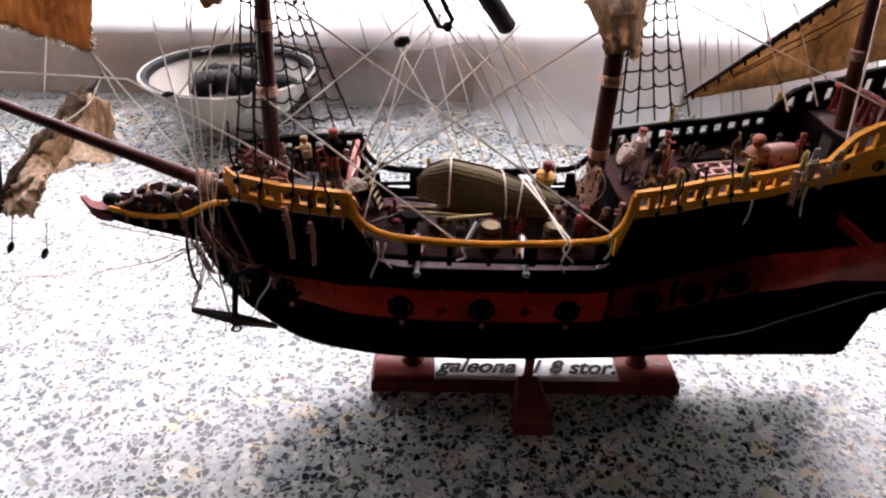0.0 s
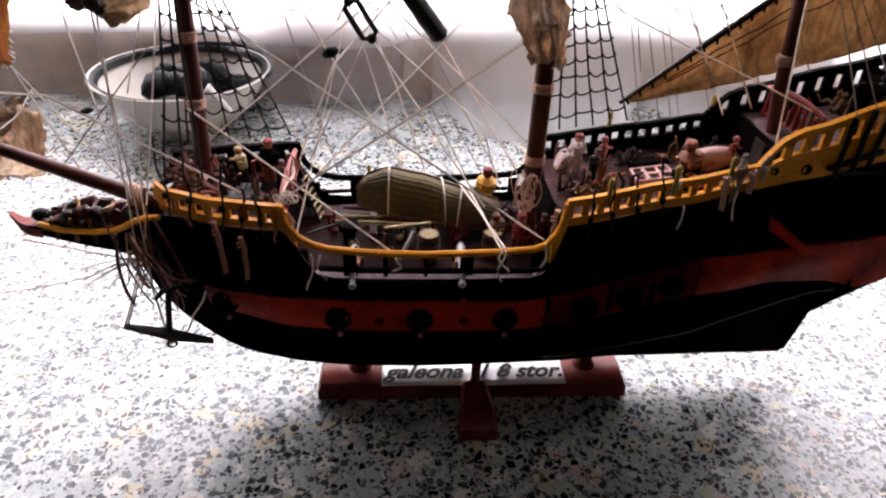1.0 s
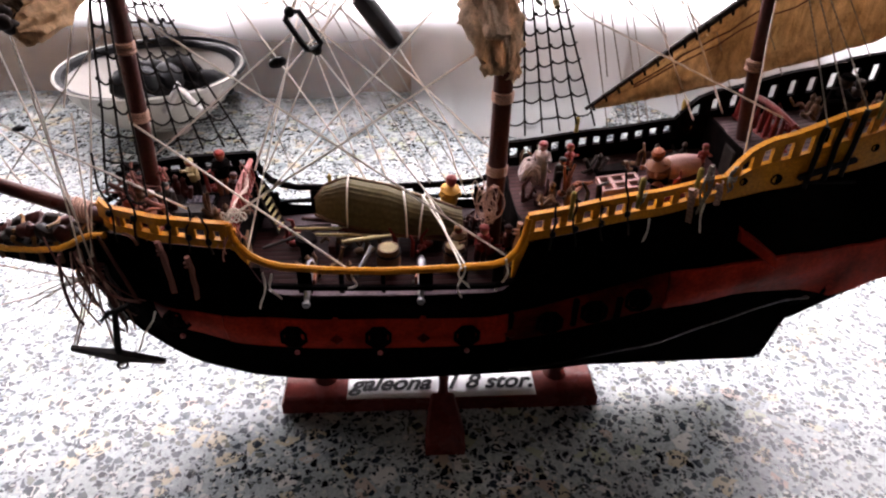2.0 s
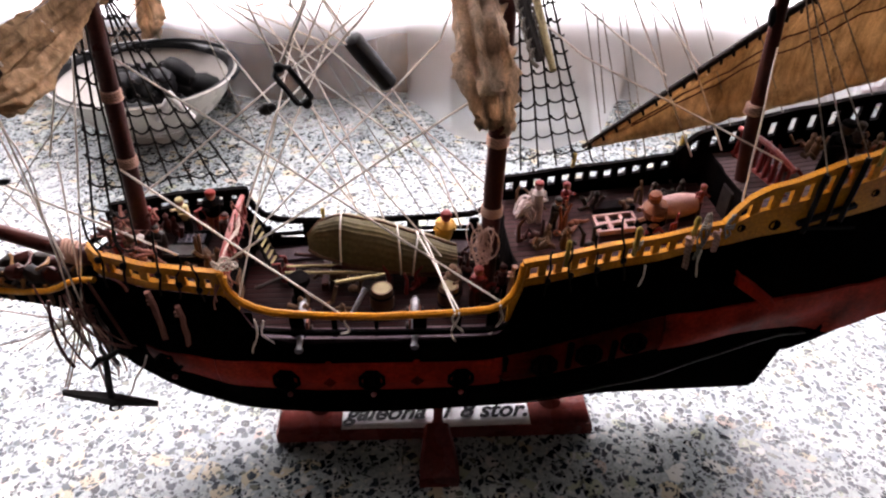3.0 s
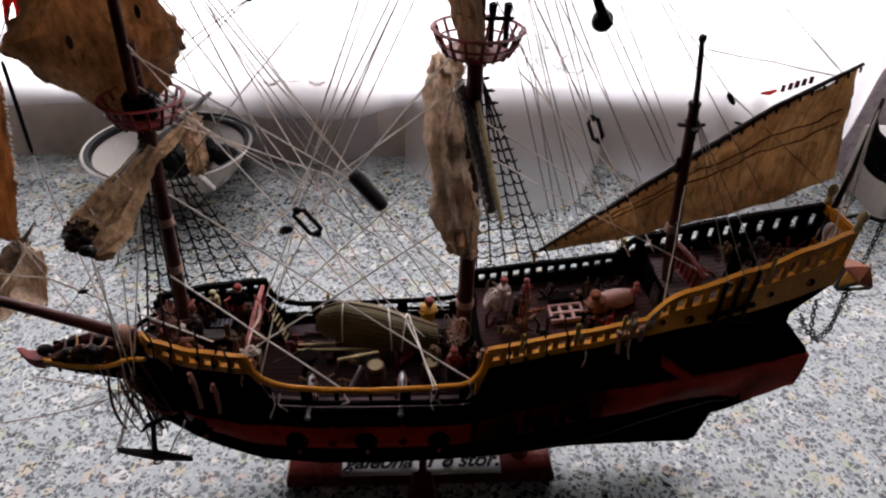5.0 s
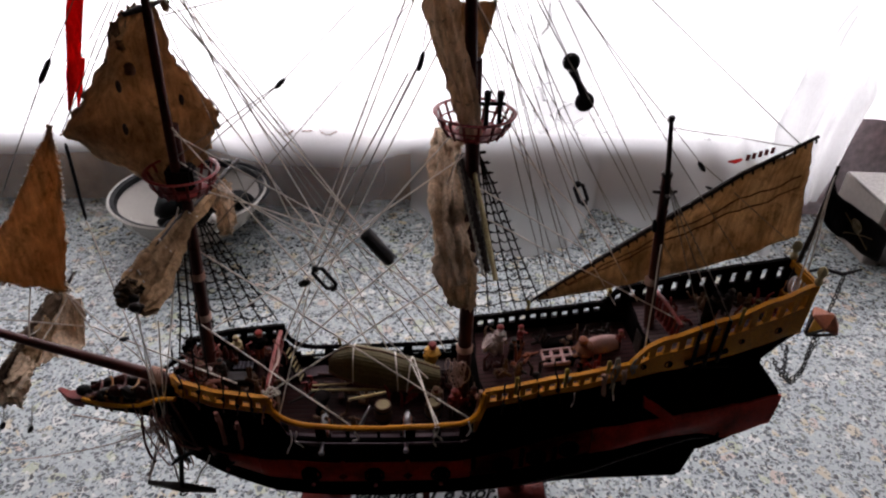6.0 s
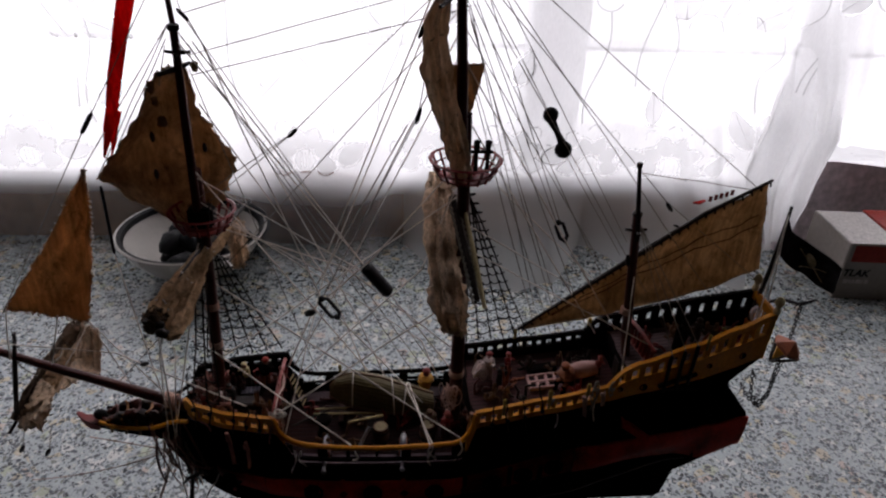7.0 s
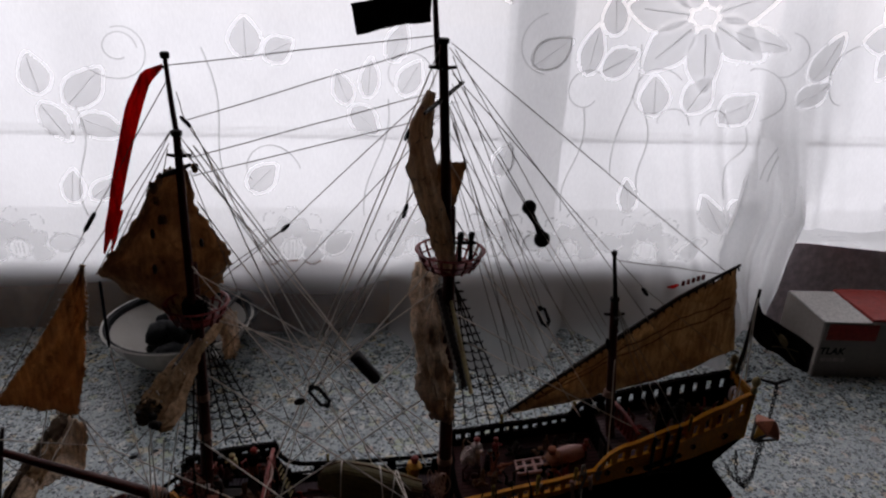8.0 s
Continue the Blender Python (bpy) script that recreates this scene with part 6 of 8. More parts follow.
shrouds([(-0.1310 + 0.0088 * k, 0.0215 + 0.0016 * k, 0.1285) for k in range(6)], (-0.1135, 0.003, 0.232), 14, 0.0045)
shrouds([(-0.1290, -0.0190, 0.1330), (-0.1215, -0.0200, 0.1320), (-0.1140, -0.0215, 0.1315)], (-0.116, -0.003, 0.232), 11, 0.004, lo=0.0)
shrouds([(0.0300 + 0.0078 * k, 0.0310 - 0.0004 * k, 0.1300 + 0.0013 * k) for k in range(6)], (0.0195, 0.003, 0.262), 17, 0.0035)
for k, (x, zb, zt, lean) in enumerate(((-0.1300, 0.112, 0.150, 0.000), (-0.1210, 0.113, 0.146, 0.002), (-0.1080, 0.113, 0.142, 0.003), (-0.1010, 0.112, 0.132, 0.003), (-0.0915, 0.112, 0.129, -0.002),
                                       (0.0380, 0.112, 0.1330, 0.001), (0.0485, 0.113, 0.1370, -0.003), (0.0590, 0.115, 0.1390, -0.004), (0.0695, 0.117, 0.146, -0.006))):
    w = RAILB(x) + 0.0018
    part("lanyard", tube(bmesh.new(), sag((x, -w, zb), (x + lean, -w + 0.001, zt), 8, 0, 0.0026, k * 5.0), 0.00045, 5), ROPE_BLACK, ship, "black thread lanyard")
    part("deadeye", ball(bmesh.new(), (x + lean * 0.4, -w - 0.0003, zb + (zt - zb) * 0.35), 0.0013, (1, 0.7, 1.2), 8), IRON, ship)
# mizzen channel with its straps
bm = bmesh.new()
rings(bm, [[(x, -RAILB(x) - o, z + h) for o, h in ((0.0, -0.0008), (0.0030, -0.0008), (0.0030, 0.0008), (0.0, 0.0008))] for x, z in ((0.1355, 0.1385), (0.146, 0.1415), (0.158, 0.1450))])
part("channel", bm, IRON, ship)
for k, x in enumerate((0.1385, 0.1460, 0.1530)):
    w = RAILB(x) + 0.0028
    part("chain_plate", tube(bmesh.new(), sag((x, -w, 0.1345 + 0.002 * k), (x + 0.001, -w + 0.001, 0.1600 + 0.003 * k), 8, 0, 0.001, k * 2.0), 0.0011, 6), IRON, ship, "thick black strap")
    rope((x + 0.001, -w + 0.001, 0.160 + 0.003 * k), (0.1135, 0, 0.235), ROPE_GREY, 0.0003, sway=0.0008)
part("cleat", box(bmesh.new(), (0.1375, -0.0275, 0.1365), (0.1585, -0.0262, 0.1378), 0.0003), IRON, ship)
# weathered cord hanks hung on the half deck rail
for x, z, l in ((0.0965, 0.141, 0.018), (0.1065, 0.140, 0.008), (0.0715, 0.135, 0.006)):
    w = RAILB(x) + 0.002
    bm = bmesh.new()
    for k in range(4 if l > 0.01 else 2):
        o = (k - 1.5) * 0.0006
        tube(bm, [(x + o + 0.0010 * math.sin(j * 0.9 + k * 2), -w - 0.0006 * math.cos(j + k), z + 0.006 - (l + 0.006) * (0.75 + 0.08 * k) * j / 8) for j in range(9)], 0.00042, 5)
    tube(bm, [(x + 0.0013 * math.cos(a), -w + 0.0010 * math.sin(a), z - 0.001 + 0.0002 * a) for a in (0.6 * j for j in range(22))], 0.0004, 5)
    part("rope_hank", bm, ROPE_GREY, ship, "faded grey cord hank")


# blocks
def pulley(a, b, wide, name, label="", open_link=False, material=IRON):
    a, b = Vector(a), Vector(b)
    bm = bmesh.new()
    d = (b - a).normalized()
    s = d.cross(Vector((0, 1, 0))).normalized()
    if open_link:
        for sign in (-1, 1):
            tube(bm, [a, a + d * 0.0015 + s * sign * wide, b - d * 0.0015 + s * sign * wide, b], 0.0010, 6)
        ball(bm, a, 0.0018, n=8)
        ball(bm, b, 0.0018, n=8)
    else:
        tube(bm, [a - d * 0.001, a, a + d * 0.001, a.lerp(b, 0.5), b - d * 0.001, b, b + d * 0.001], [wide * 0.35, wide * 0.8, wide, wide * 1.02, wide, wide * 0.8, wide * 0.35], 10, 0.7)
    return part(name, bm, material, ship, label)


pulley((-0.0339, 0.0190, 0.195), (-0.0202, 0.0187, 0.1769), 0.0056, "block", "long black rigging block")
pulley((-0.0546, -0.0225, 0.2003), (-0.0473, -0.0198, 0.1871), 0.0026, "block", "open black rigging link", True)
pulley((0.0764, 0.020, 0.222), (0.0814, 0.0199, 0.211), 0.0022, "block", "open black rigging link", True)
pulley((-0.1532, -0.0094, 0.292), (-0.1582, -0.0103, 0.284), 0.0014, "block")
pulley((-0.1553, -0.0114, 0.257), (-0.1563, -0.0114, 0.222), 0.0009, "toggle")
pulley((-0.0702, 0.0159, 0.2735), (-0.0668, 0.0159, 0.2768), 0.0016, "block")
pulley((-0.0055, -0.0114, 0.297), (-0.0070, -0.0118, 0.291), 0.0013, "block")
pulley((-0.0040, -0.0034, 0.333), (-0.0060, -0.0034, 0.328), 0.0014, "block")
pulley((-0.1120, 0.0037, 0.3355), (-0.1085, 0.0037, 0.3315), 0.0014, "block")
pulley((0.1390, 0.0217, 0.233), (0.1420, 0.0217, 0.229), 0.0017, "block")
pulley((-0.0655, 0.0, 0.1755), (-0.0625, 0.0, 0.1765), 0.0014, "block", "", True)
pulley((-0.1495, -0.0250, 0.162), (-0.1470, -0.0250, 0.1625), 0.0016, "block")
pulley((0.1110, -0.003, 0.2130), (0.1115, -0.004, 0.2080), 0.0017, "block")
pulley((0.1185, 0.003, 0.2150), (0.1165, 0.004, 0.2110), 0.0017, "block")
pulley((0.1455, 0.020, 0.2200), (0.1500, 0.020, 0.2185), 0.0010, "block")
bm = bmesh.new()
ball(bm, (0.0644, 0.0202, 0.285), 0.0042, (1, 0.8, 1), 12)
ball(bm, (0.0734, 0.0200, 0.266), 0.0048, (1, 0.8, 1), 12)
for k in range(5):
    o = (k - 2) * 0.0012
    tube(bm, [(0.0644 + o, 0.0190 + abs(o), 0.283), (0.0690 + o * 0.5, 0.0200, 0.2755), (0.0734 + o, 0.0190, 0.268)], 0.0005, 5)
part("double_block", bm, IRON, ship, "pair of round black blocks joined by strands")
# small hanging toggles under the spritsail
for x, y, z in ((-0.2400, -0.0025, 0.082), (-0.2255, -0.0030, 0.079)):
    rope((x, y, z), (x + 0.004, y + 0.002, z + 0.016), ROPE_GREY, 0.0003)
    pulley((x, y, z + 0.001), (x - 0.002, y, z - 0.003), 0.0016, "block")
# a paper tag on the lateen's line: red patch and unreadable writing
bm = tube(bmesh.new(), [(0.1545, 0.0223, 0.2335), (0.1575, 0.0218, 0.2338), (0.1610, 0.0222, 0.2350)], [0.0010, 0.0021, 0.0012], 8, 0.5)
part("tag", bm, REDCLOTH, ship, "small red cloth tag")
for k in range(5):
    part("tag_mark", box(bmesh.new(), (0.1628 + 0.0030 * k, 0.0215, 0.2345 + 0.0010 * k), (0.1648 + 0.0030 * k, 0.0218, 0.2378 + 0.0010 * k), 0.0), NEST, ship)

# railings across the deck breaks
for pa, pb, count, h in (((-0.0852, 0.0262, 0.1128), (-0.0858, -0.0225, 0.1120), 12, 0.0098), ((0.1280, 0.0205, 0.1435), (0.1335, -0.0150, 0.1430), 9, 0.0125)):
    a, b = Vector(pa), Vector(pb)
    line = []
    for k in range(13):
        u = k / 12
        line.append(a.lerp(b, u) + Vector((0, 0, h + 0.0022 * math.sin(math.pi * u))))
    part("cross_rail", tube(bmesh.new(), line, 0.0012, 6), PINK, ship, "faded red cross rail")
    part("cross_rail_foot", tube(bmesh.new(), [a + Vector((0, 0, 0.0012)), b + Vector((0, 0, 0.0012))], 0.0010, 6), PINK, ship)
    for k in range(count):
        u = (k + 0.5) / count
        p = a.lerp(b, u)
        top = p + Vector((0, 0, h + 0.0020 * math.sin(math.pi * u)))
        part("cross_baluster", tube(bmesh.new(), [p, p.lerp(top, 0.35), p.lerp(top, 0.7), top], [0.0010, 0.0013, 0.0007, 0.0008], 6), NEST, ship)
for k in range(4):
    rope((-0.0850, 0.022 - 0.004 * k, 0.121), (-0.0838, -0.026 + 0.002 * k, 0.1275), HANK, 0.0004, 0.001, sway=0.003)
# companion ladder with pale treads
lad = part("ladder", tube(bmesh.new(), [(-0.0815, 0.0270, 0.1115), (-0.0735, 0.0230, 0.0905)], 0.0008, 5), DARKWOOD, ship, "steep dark ladder with pale treads")
part("ladder_stile", tube(bmesh.new(), [(-0.0835, 0.0210, 0.1105), (-0.0755, 0.0170, 0.0895)], 0.0008, 5), DARKWOOD, lad)
for k in range(7):
    u = (k + 0.5) / 7
    p = Vector((-0.0815, 0.0270, 0.1115)).lerp(Vector((-0.0735, 0.0230, 0.0905)), u)
    part("tread", tube(bmesh.new(), [p, p + Vector((-0.0020, -0.0060, -0.001))], 0.0007, 5), STRAW, lad)


# ---- things on the ship ----
def aboard(p):
    return SHIP @ Vector(p)


def at_ship(x, y, z, rx=0, ry=0, rz=0):
    return SHIP @ pose(x, y, z, rx, ry, rz)


def half_z(x):
    return DECKS[2][3](x) + 0.0006


def poop_z(x):
    return DECKS[3][3](x) + 0.0006


def cannon(m):
    """A small gun: stepped barrel, cheeks, four wheels. Local -y is the muzzle's way."""
    gun = thing("cannon", "small silver-grey toy cannon on a wooden carriage, muzzle over the rail", "cannon", m, "cannons")
    bm = bmesh.new()
    turn = pose(0, 0, 0.0075, 97)
    lathe(bm, [(0.0004, -0.0065), (0.0012, -0.006), (0.0009, -0.0052), (0.0019, -0.004), (0.0019, 0.002), (0.0016, 0.0024), (0.0014, 0.012), (0.0011, 0.018), (0.0017, 0.0195), (0.0014, 0.0205), (0.0008, 0.0204)], (0, 0, 0), 14, turn)
    part("barrel", bm, SILVER, gun, "dull silver barrel")
    for s in (-1, 1):
        bm = bmesh.new()
        rings(bm, [[(s * 0.0019 - 0.0005, y, 0.0015), (s * 0.0019 + 0.0005, y, 0.0015), (s * 0.0019 + 0.0005, y, z), (s * 0.0019 - 0.0005, y, z)] for y, z in ((-0.006, 0.0066), (-0.001, 0.0066), (-0.0008, 0.0052), (0.0035, 0.0050), (0.0036, 0.0036), (0.0065, 0.0034))])
        part("cheek", bm, ORANGE, gun)
        for y in (-0.0045, 0.0048):
            bm = bmesh.new()
            lathe(bm, [(0.0004, -0.0006), (0.0018, -0.0006), (0.0018, 0.0006), (0.0004, 0.0006)], (0, 0, 0), 12, pose(s * 0.0031, y, 0.0018, 0, 90))
            part("wheel", bm, DARKWOOD, gun)
    return gun


g = cannon(at_ship(-0.0575, -0.0205, 0.0889))
copy_thing(g, at_ship(-0.0118, -0.0205, 0.0889, 0, 0, -3))


def barrel(m, r, h, label):
    b = thing("barrel", label, "barrel", m, "barrels")
    bm = bmesh.new()
    lathe(bm, [(r * 0.75, 0.0), (r * 0.85, 0.0), (r, h * 0.5), (r * 0.85, h), (r * 0.72, h), (r * 0.70, h - 0.0008)], (0, 0, 0), 18)
    part("barrel_body", bm, BROWN, b)
    bm = bmesh.new()
    lathe(bm, [(0.0002, h - 0.0004), (r * 0.74, h - 0.0004), (r * 0.74, h - 0.0001), (0.0002, h + 0.0001)], (0, 0, 0), 18)
    part("lid", bm, DUSTY, b, "dusty straw-coloured lid")
    for z in (0.22, 0.78):
        rr = r * (1 - 0.6 * (z - 0.5) ** 2) * 1.0
        bm = bmesh.new()
        lathe(bm, [(rr + 0.0001, h * z - 0.0006), (rr + 0.0004, h * z), (rr + 0.0001, h * z + 0.0006), (rr - 0.0006, h * z), (rr + 0.0001, h * z - 0.0006)], (0, 0, 0), 18)
        part("hoop", bm, IRON, b)
    return b


barrel(at_ship(-0.0253, -0.0135, 0.0892), 0.0052, 0.0128, "small brown barrel with a pale straw lid on deck")
barrel(at_ship(0.0030, -0.0120, 0.0892), 0.0048, 0.0120, "small brown barrel with a dusty lid beside the mast")
# the pinkish cask lying on the half deck
bm = bmesh.new()
lathe(bm, [(0.0002, -0.0085), (0.0040, -0.0085), (0.0050, -0.004), (0.0053, 0.0), (0.0050, 0.004), (0.0040, 0.0085), (0.0002, 0.0085)], (0, 0, 0), 18, at_ship(0.0985, 0.0005, half_z(0.0985) + 0.0053, 0, 84, 6))
solid("cask", bm, PALEPINK, "pale pink cask lying on its side on the half deck", "cask", "barrels")

# the ship's boat, stowed bottom up over the waist
boat = thing("upturned_boat", "olive-brown clinker boat lashed bottom up over the waist", "boat")
BOATK = table([(0.0, 0.1075), (0.07, 0.1150), (0.22, 0.1190), (0.45, 0.1165), (0.75, 0.1100), (1.0, 0.1045)])
BOATW = table([(0.0, 0.0012), (0.10, 0.0062), (0.30, 0.0095), (0.65, 0.0100), (1.0, 0.0074)])


def boat_point(u, a):
    """u along the boat, a from -1 at one gunwale over the keel to 1 at the other."""
    low = 0.1005 - 0.0085 * u
    k = min(7, int(abs(a) * 7.999))
    out = 0.00035 * (k - abs(a) * 8 + 1)
    w = BOATW(u) * math.sin(abs(a) * math.pi / 2) ** 0.8 + out
    h = low + (BOATK(u) - low) * max(0.0, math.cos(abs(a) * math.pi / 2)) ** 0.75 + out * 0.6
    return aboard((-0.0575 + 0.0655 * u, 0.0165 - 0.006 * u + math.copysign(w, a), h))


bm = bmesh.new()
rings(bm, [[boat_point(k / 26, -1 + 2 * j / 64) for j in range(65)] for k in range(27)])
part("boat_hull", bm, OLIVE, boat)
part("boat_keel", tube(bmesh.new(), [boat_point(k / 12, 0.0) + Vector((0, 0, 0.0002)) for k in range(13)], 0.0007, 6), BROWN, boat)
for a in (-1, 1):
    part("gunwale", tube(bmesh.new(), [boat_point(k / 12, a * 0.985) for k in range(13)], 0.0008, 6), BROWN, boat, "brown wooden gunwale")
for u, du in ((0.22, 0.03), (0.62, -0.04), (0.70, 0.08)):
    part("string", tube(bmesh.new(), [boat_point(u + du * j / 24, -1 + 2 * j / 24) + Vector((0, -0.0004, 0.0006)) for j in range(25)], 0.00045, 5), ROPE, boat, "cream lashing string")
# spare spars and oars laid under the boat
for k, (a, b, mat_, r) in enumerate((((-0.0665, 0.0000, 0.1005), (-0.0150, 0.0060, 0.0940), STRAW, 0.0008), ((-0.0660, 0.0030, 0.1015), (-0.0200, 0.0120, 0.0940), STRAW, 0.0007), ((-0.0445, -0.0105, 0.1030), (-0.0240, -0.0040, 0.1015), STRAW, 0.0010),
                                     ((-0.0600, 0.0080, 0.0985), (0.0080, 0.0020, 0.0950), MAST, 0.0012), ((-0.0640, 0.0150, 0.0990), (0.0100, 0.0080, 0.0945), MAST, 0.0012), ((-0.0780, -0.0080, 0.0990), (-0.0560, 0.0060, 0.0990), DARKWOOD, 0.0008))):
    bm = tube(bmesh.new(), [aboard(a), aboard(Vector(a).lerp(Vector(b), 0.5)), aboard(b)], [r * 0.8, r, r * 0.7], 8)
    solid("spare_spar", bm, mat_, "thin pale wooden spar lying across the waist" if mat_ is STRAW else "dark wooden spar lying across the waist", "spar", "spare spars")
# beams that carry the boat
for x in (-0.050, -0.022, 0.004):
    bm = bmesh.new()
    m = at_ship(x, 0.012, 0.0)
    box(bm, (-0.0016, -0.012, 0.0890), (0.0016, 0.014, 0.0935), 0.0004, m)
    solid("chock", bm, MAST, "dark red-brown wooden chock under the boat", "chock", "chocks")
bm = tube(bmesh.new(), [aboard((-0.0385, -0.0257, 0.0965)), aboard((-0.0330, -0.0185, 0.1035)), aboard((-0.0318, -0.0170, 0.1045))], [0.0010, 0.0010, 0.0014], 8)
solid("ramrod", bm, SILVER, "pale grey ramrod leaning on the rail", "ramrod")
# dark capstan-like bitts by the forecastle ladder
bm = bmesh.new()
lathe(bm, [(0.0042, 0.0), (0.0042, 0.002), (0.0028, 0.003), (0.0030, 0.010), (0.0048, 0.011), (0.0045, 0.0135), (0.0010, 0.0140)], (0, 0, 0), 10, at_ship(-0.0600, -0.0060, 0.0892))
solid("capstan", bm, INNER, "small black capstan on the waist deck", "capstan")


# gratings
def grating(m, wide, deep, nx, ny, material, label):
    g = thing("hatch_grating", label, "hatch grating", m, "hatch gratings")
    bm = bmesh.new()
    box(bm, (-wide / 2, -deep / 2, 0), (wide / 2, -deep / 2 + 0.0013, 0.0024), 0.0002)
    box(bm, (-wide / 2, deep / 2 - 0.0013, 0), (wide / 2, deep / 2, 0.0024), 0.0002)
    box(bm, (-wide / 2, -deep / 2 + 0.0013, 0), (-wide / 2 + 0.0013, deep / 2 - 0.0013, 0.0024), 0.0002)
    box(bm, (wide / 2 - 0.0013, -deep / 2 + 0.0013, 0), (wide / 2, deep / 2 - 0.0013, 0.0024), 0.0002)
    part("coaming", bm, INNER if nx > 3 else material, g)
    w = 0.0009 if nx <= 3 else 0.00034
    for k in range(1, nx):
        x = -wide / 2 + wide * k / nx
        part("slat", box(bmesh.new(), (x - w, -deep / 2 + 0.0012, 0.0004), (x + w, deep / 2 - 0.0012, 0.0021), 0.0002), material, g)
    for k in range(1, ny):
        y = -deep / 2 + deep * k / ny
        part("slat", box(bmesh.new(), (-wide / 2 + 0.0012, y - w, 0.0006), (wide / 2 - 0.0012, y + w, 0.0023), 0.0002), material, g)
    part("hatch_pit", box(bmesh.new(), (-wide / 2 + 0.001, -deep / 2 + 0.001, 0.0), (wide / 2 - 0.001, deep / 2 - 0.001, 0.0003)), INNER, g)
    return g


grating(at_ship(0.0735, -0.0020, half_z(0.0735) + 0.0012, 0, -7, 0), 0.0175, 0.0125, 3, 2, PALEPINK, "pale pink painted deck grating with six openings")
grating(at_ship(-0.1040, 0.0075, 0.1123), 0.0135, 0.0095, 6, 4, GREYBLUE, "grey-blue painted deck grating on the forecastle")
bm = box(bmesh.new(), (-0.008, -0.004, 0), (0.008, 0.004, 0.004), 0.0006, at_ship(-0.1045, -0.0030, 0.1121))
solid("deck_locker", bm, DARKWOOD, "low dark locker on the forecastle deck", "locker")
bm = box(bmesh.new(), (-0.009, -0.0035, 0), (0.009, 0.0035, 0.003), 0.0005, at_ship(0.0760, 0.0115, half_z(0.076) - 0.0002, 0, -7))
solid("deck_hatch", bm, INNER, "black rectangular hatch on the half deck", "hatch")


def figurine(p, h, body, turn=0.0, lean=0.0, arms=1.0, seated=False, label="small painted plastic figurine standing on the deck", stout=1.0, legs=None, head=None, cap=None):
    """A plain little figure: one mesh of rounded pieces."""
    bm = bmesh.new()
    s = h / 0.02
    k = 0.55 if seated else 1.0
    for sx in (-1, 1):
        if seated:
            tube(bm, [(sx * 0.0013 * s, 0, 0.0035 * s), (sx * 0.0022 * s, -0.0045 * s, 0.0042 * s), (sx * 0.0024 * s, -0.0060 * s, 0.0004 * s)], [0.0014 * s, 0.0012 * s, 0.0010 * s], 8)
        else:
            tube(bm, [(sx * 0.0014 * s, -0.0008 * s, 0.0002), (sx * 0.0013 * s, 0, 0.0045 * s), (sx * 0.0009 * s, 0, 0.009 * s)], [0.0011 * s, 0.0012 * s, 0.0015 * s], 8)
    base = 0.003 * s if seated else 0.0085 * s
    tube(bm, [(0, 0, base), (0, -0.0002 * s, base + 0.003 * s), (0, -0.0006 * s, base + 0.0062 * s), (0, -0.0007 * s, base + 0.0075 * s)], [0.0019 * s * stout, 0.0021 * s * stout, 0.0023 * s * stout, 0.0009 * s], 10)
    ball(bm, (0, -0.0009 * s, base + 0.0095 * s), 0.0018 * s, (1, 1.05, 1.15), 10)
    lathe(bm, [(0.0020 * s, 0), (0.0016 * s, 0.0009 * s), (0.0004 * s, 0.0014 * s)], (0, -0.0008 * s, base + 0.0103 * s), 10)
    for sx in (-1, 1):
        tube(bm, [(sx * 0.0021 * s, 0, base + 0.0066 * s), (sx * 0.0034 * s, -0.0012 * s * arms, base + 0.0042 * s), (sx * 0.0026 * s, -0.0038 * s * arms, base + (0.0034 + 0.002 * arms) * s)], [0.0009 * s, 0.0008 * s, 0.0007 * s], 6)
    ob = solid("figurine", bm, body, label, "figurine", "deck figurines")
    # painted clothes: legs, head and cap by height
    for paint_ in (legs or DARKWOOD, head or FLESH, cap or body):
        ob.data.materials.append(paint_)
    waist, neck, brim = (base + v * s for v in (0.0003 if not seated else 0.0016, 0.0077, 0.0101))
    for p_ in ob.data.polygons:
        p_.material_index = 1 if p_.center.z < waist else 3 if p_.center.z > brim else 2 if p_.center.z > neck else 0
    ob.matrix_world = at_ship(*p, lean, 0, turn)
    return ob


figurine((-0.0965, 0.0165, 0.1120), 0.0225, INNER, 30, 8, 1.3, label="small figurine with black coat and red cap by the rail", stout=1.45, legs=ORANGE, cap=CARDRED)
figurine((-0.1065, 0.0150, 0.1120), 0.0185, STRAW, -40, 4, 1.2, label="small straw-coloured figurine on the forecastle deck", stout=1.2, cap=STRAW)
figurine((-0.1245, -0.0060, 0.1120), 0.0180, BROWN, 70, 5, label="small brown figurine beside the foremast", legs=NEST)
figurine((-0.1310, 0.0050, 0.1120), 0.0170, MAST, -60, -4, label="small dark red figurine beside the foremast", legs=NEST, cap=INNER)
figurine((0.0030, 0.0250, 0.0892), 0.0270, MUSTARD, 15, 6, 0.7, label="stout mustard-yellow figurine with dark red head by the rail", stout=1.5, legs=ORANGE, head=NEST, cap=NEST)
figurine((0.0420, 0.0105, half_z(0.0420)), 0.0215, WHITEPAINT, -20, 3, 1.8, label="small white figurine with a red hat on the half deck", stout=1.15, legs=WHITEPAINT, head=PALEPINK, cap=NEST)
figurine((0.0545, 0.0105, half_z(0.0545)), 0.0175, NEST, 40, -6, label="small red-brown figurine on the half deck", legs=INNER)
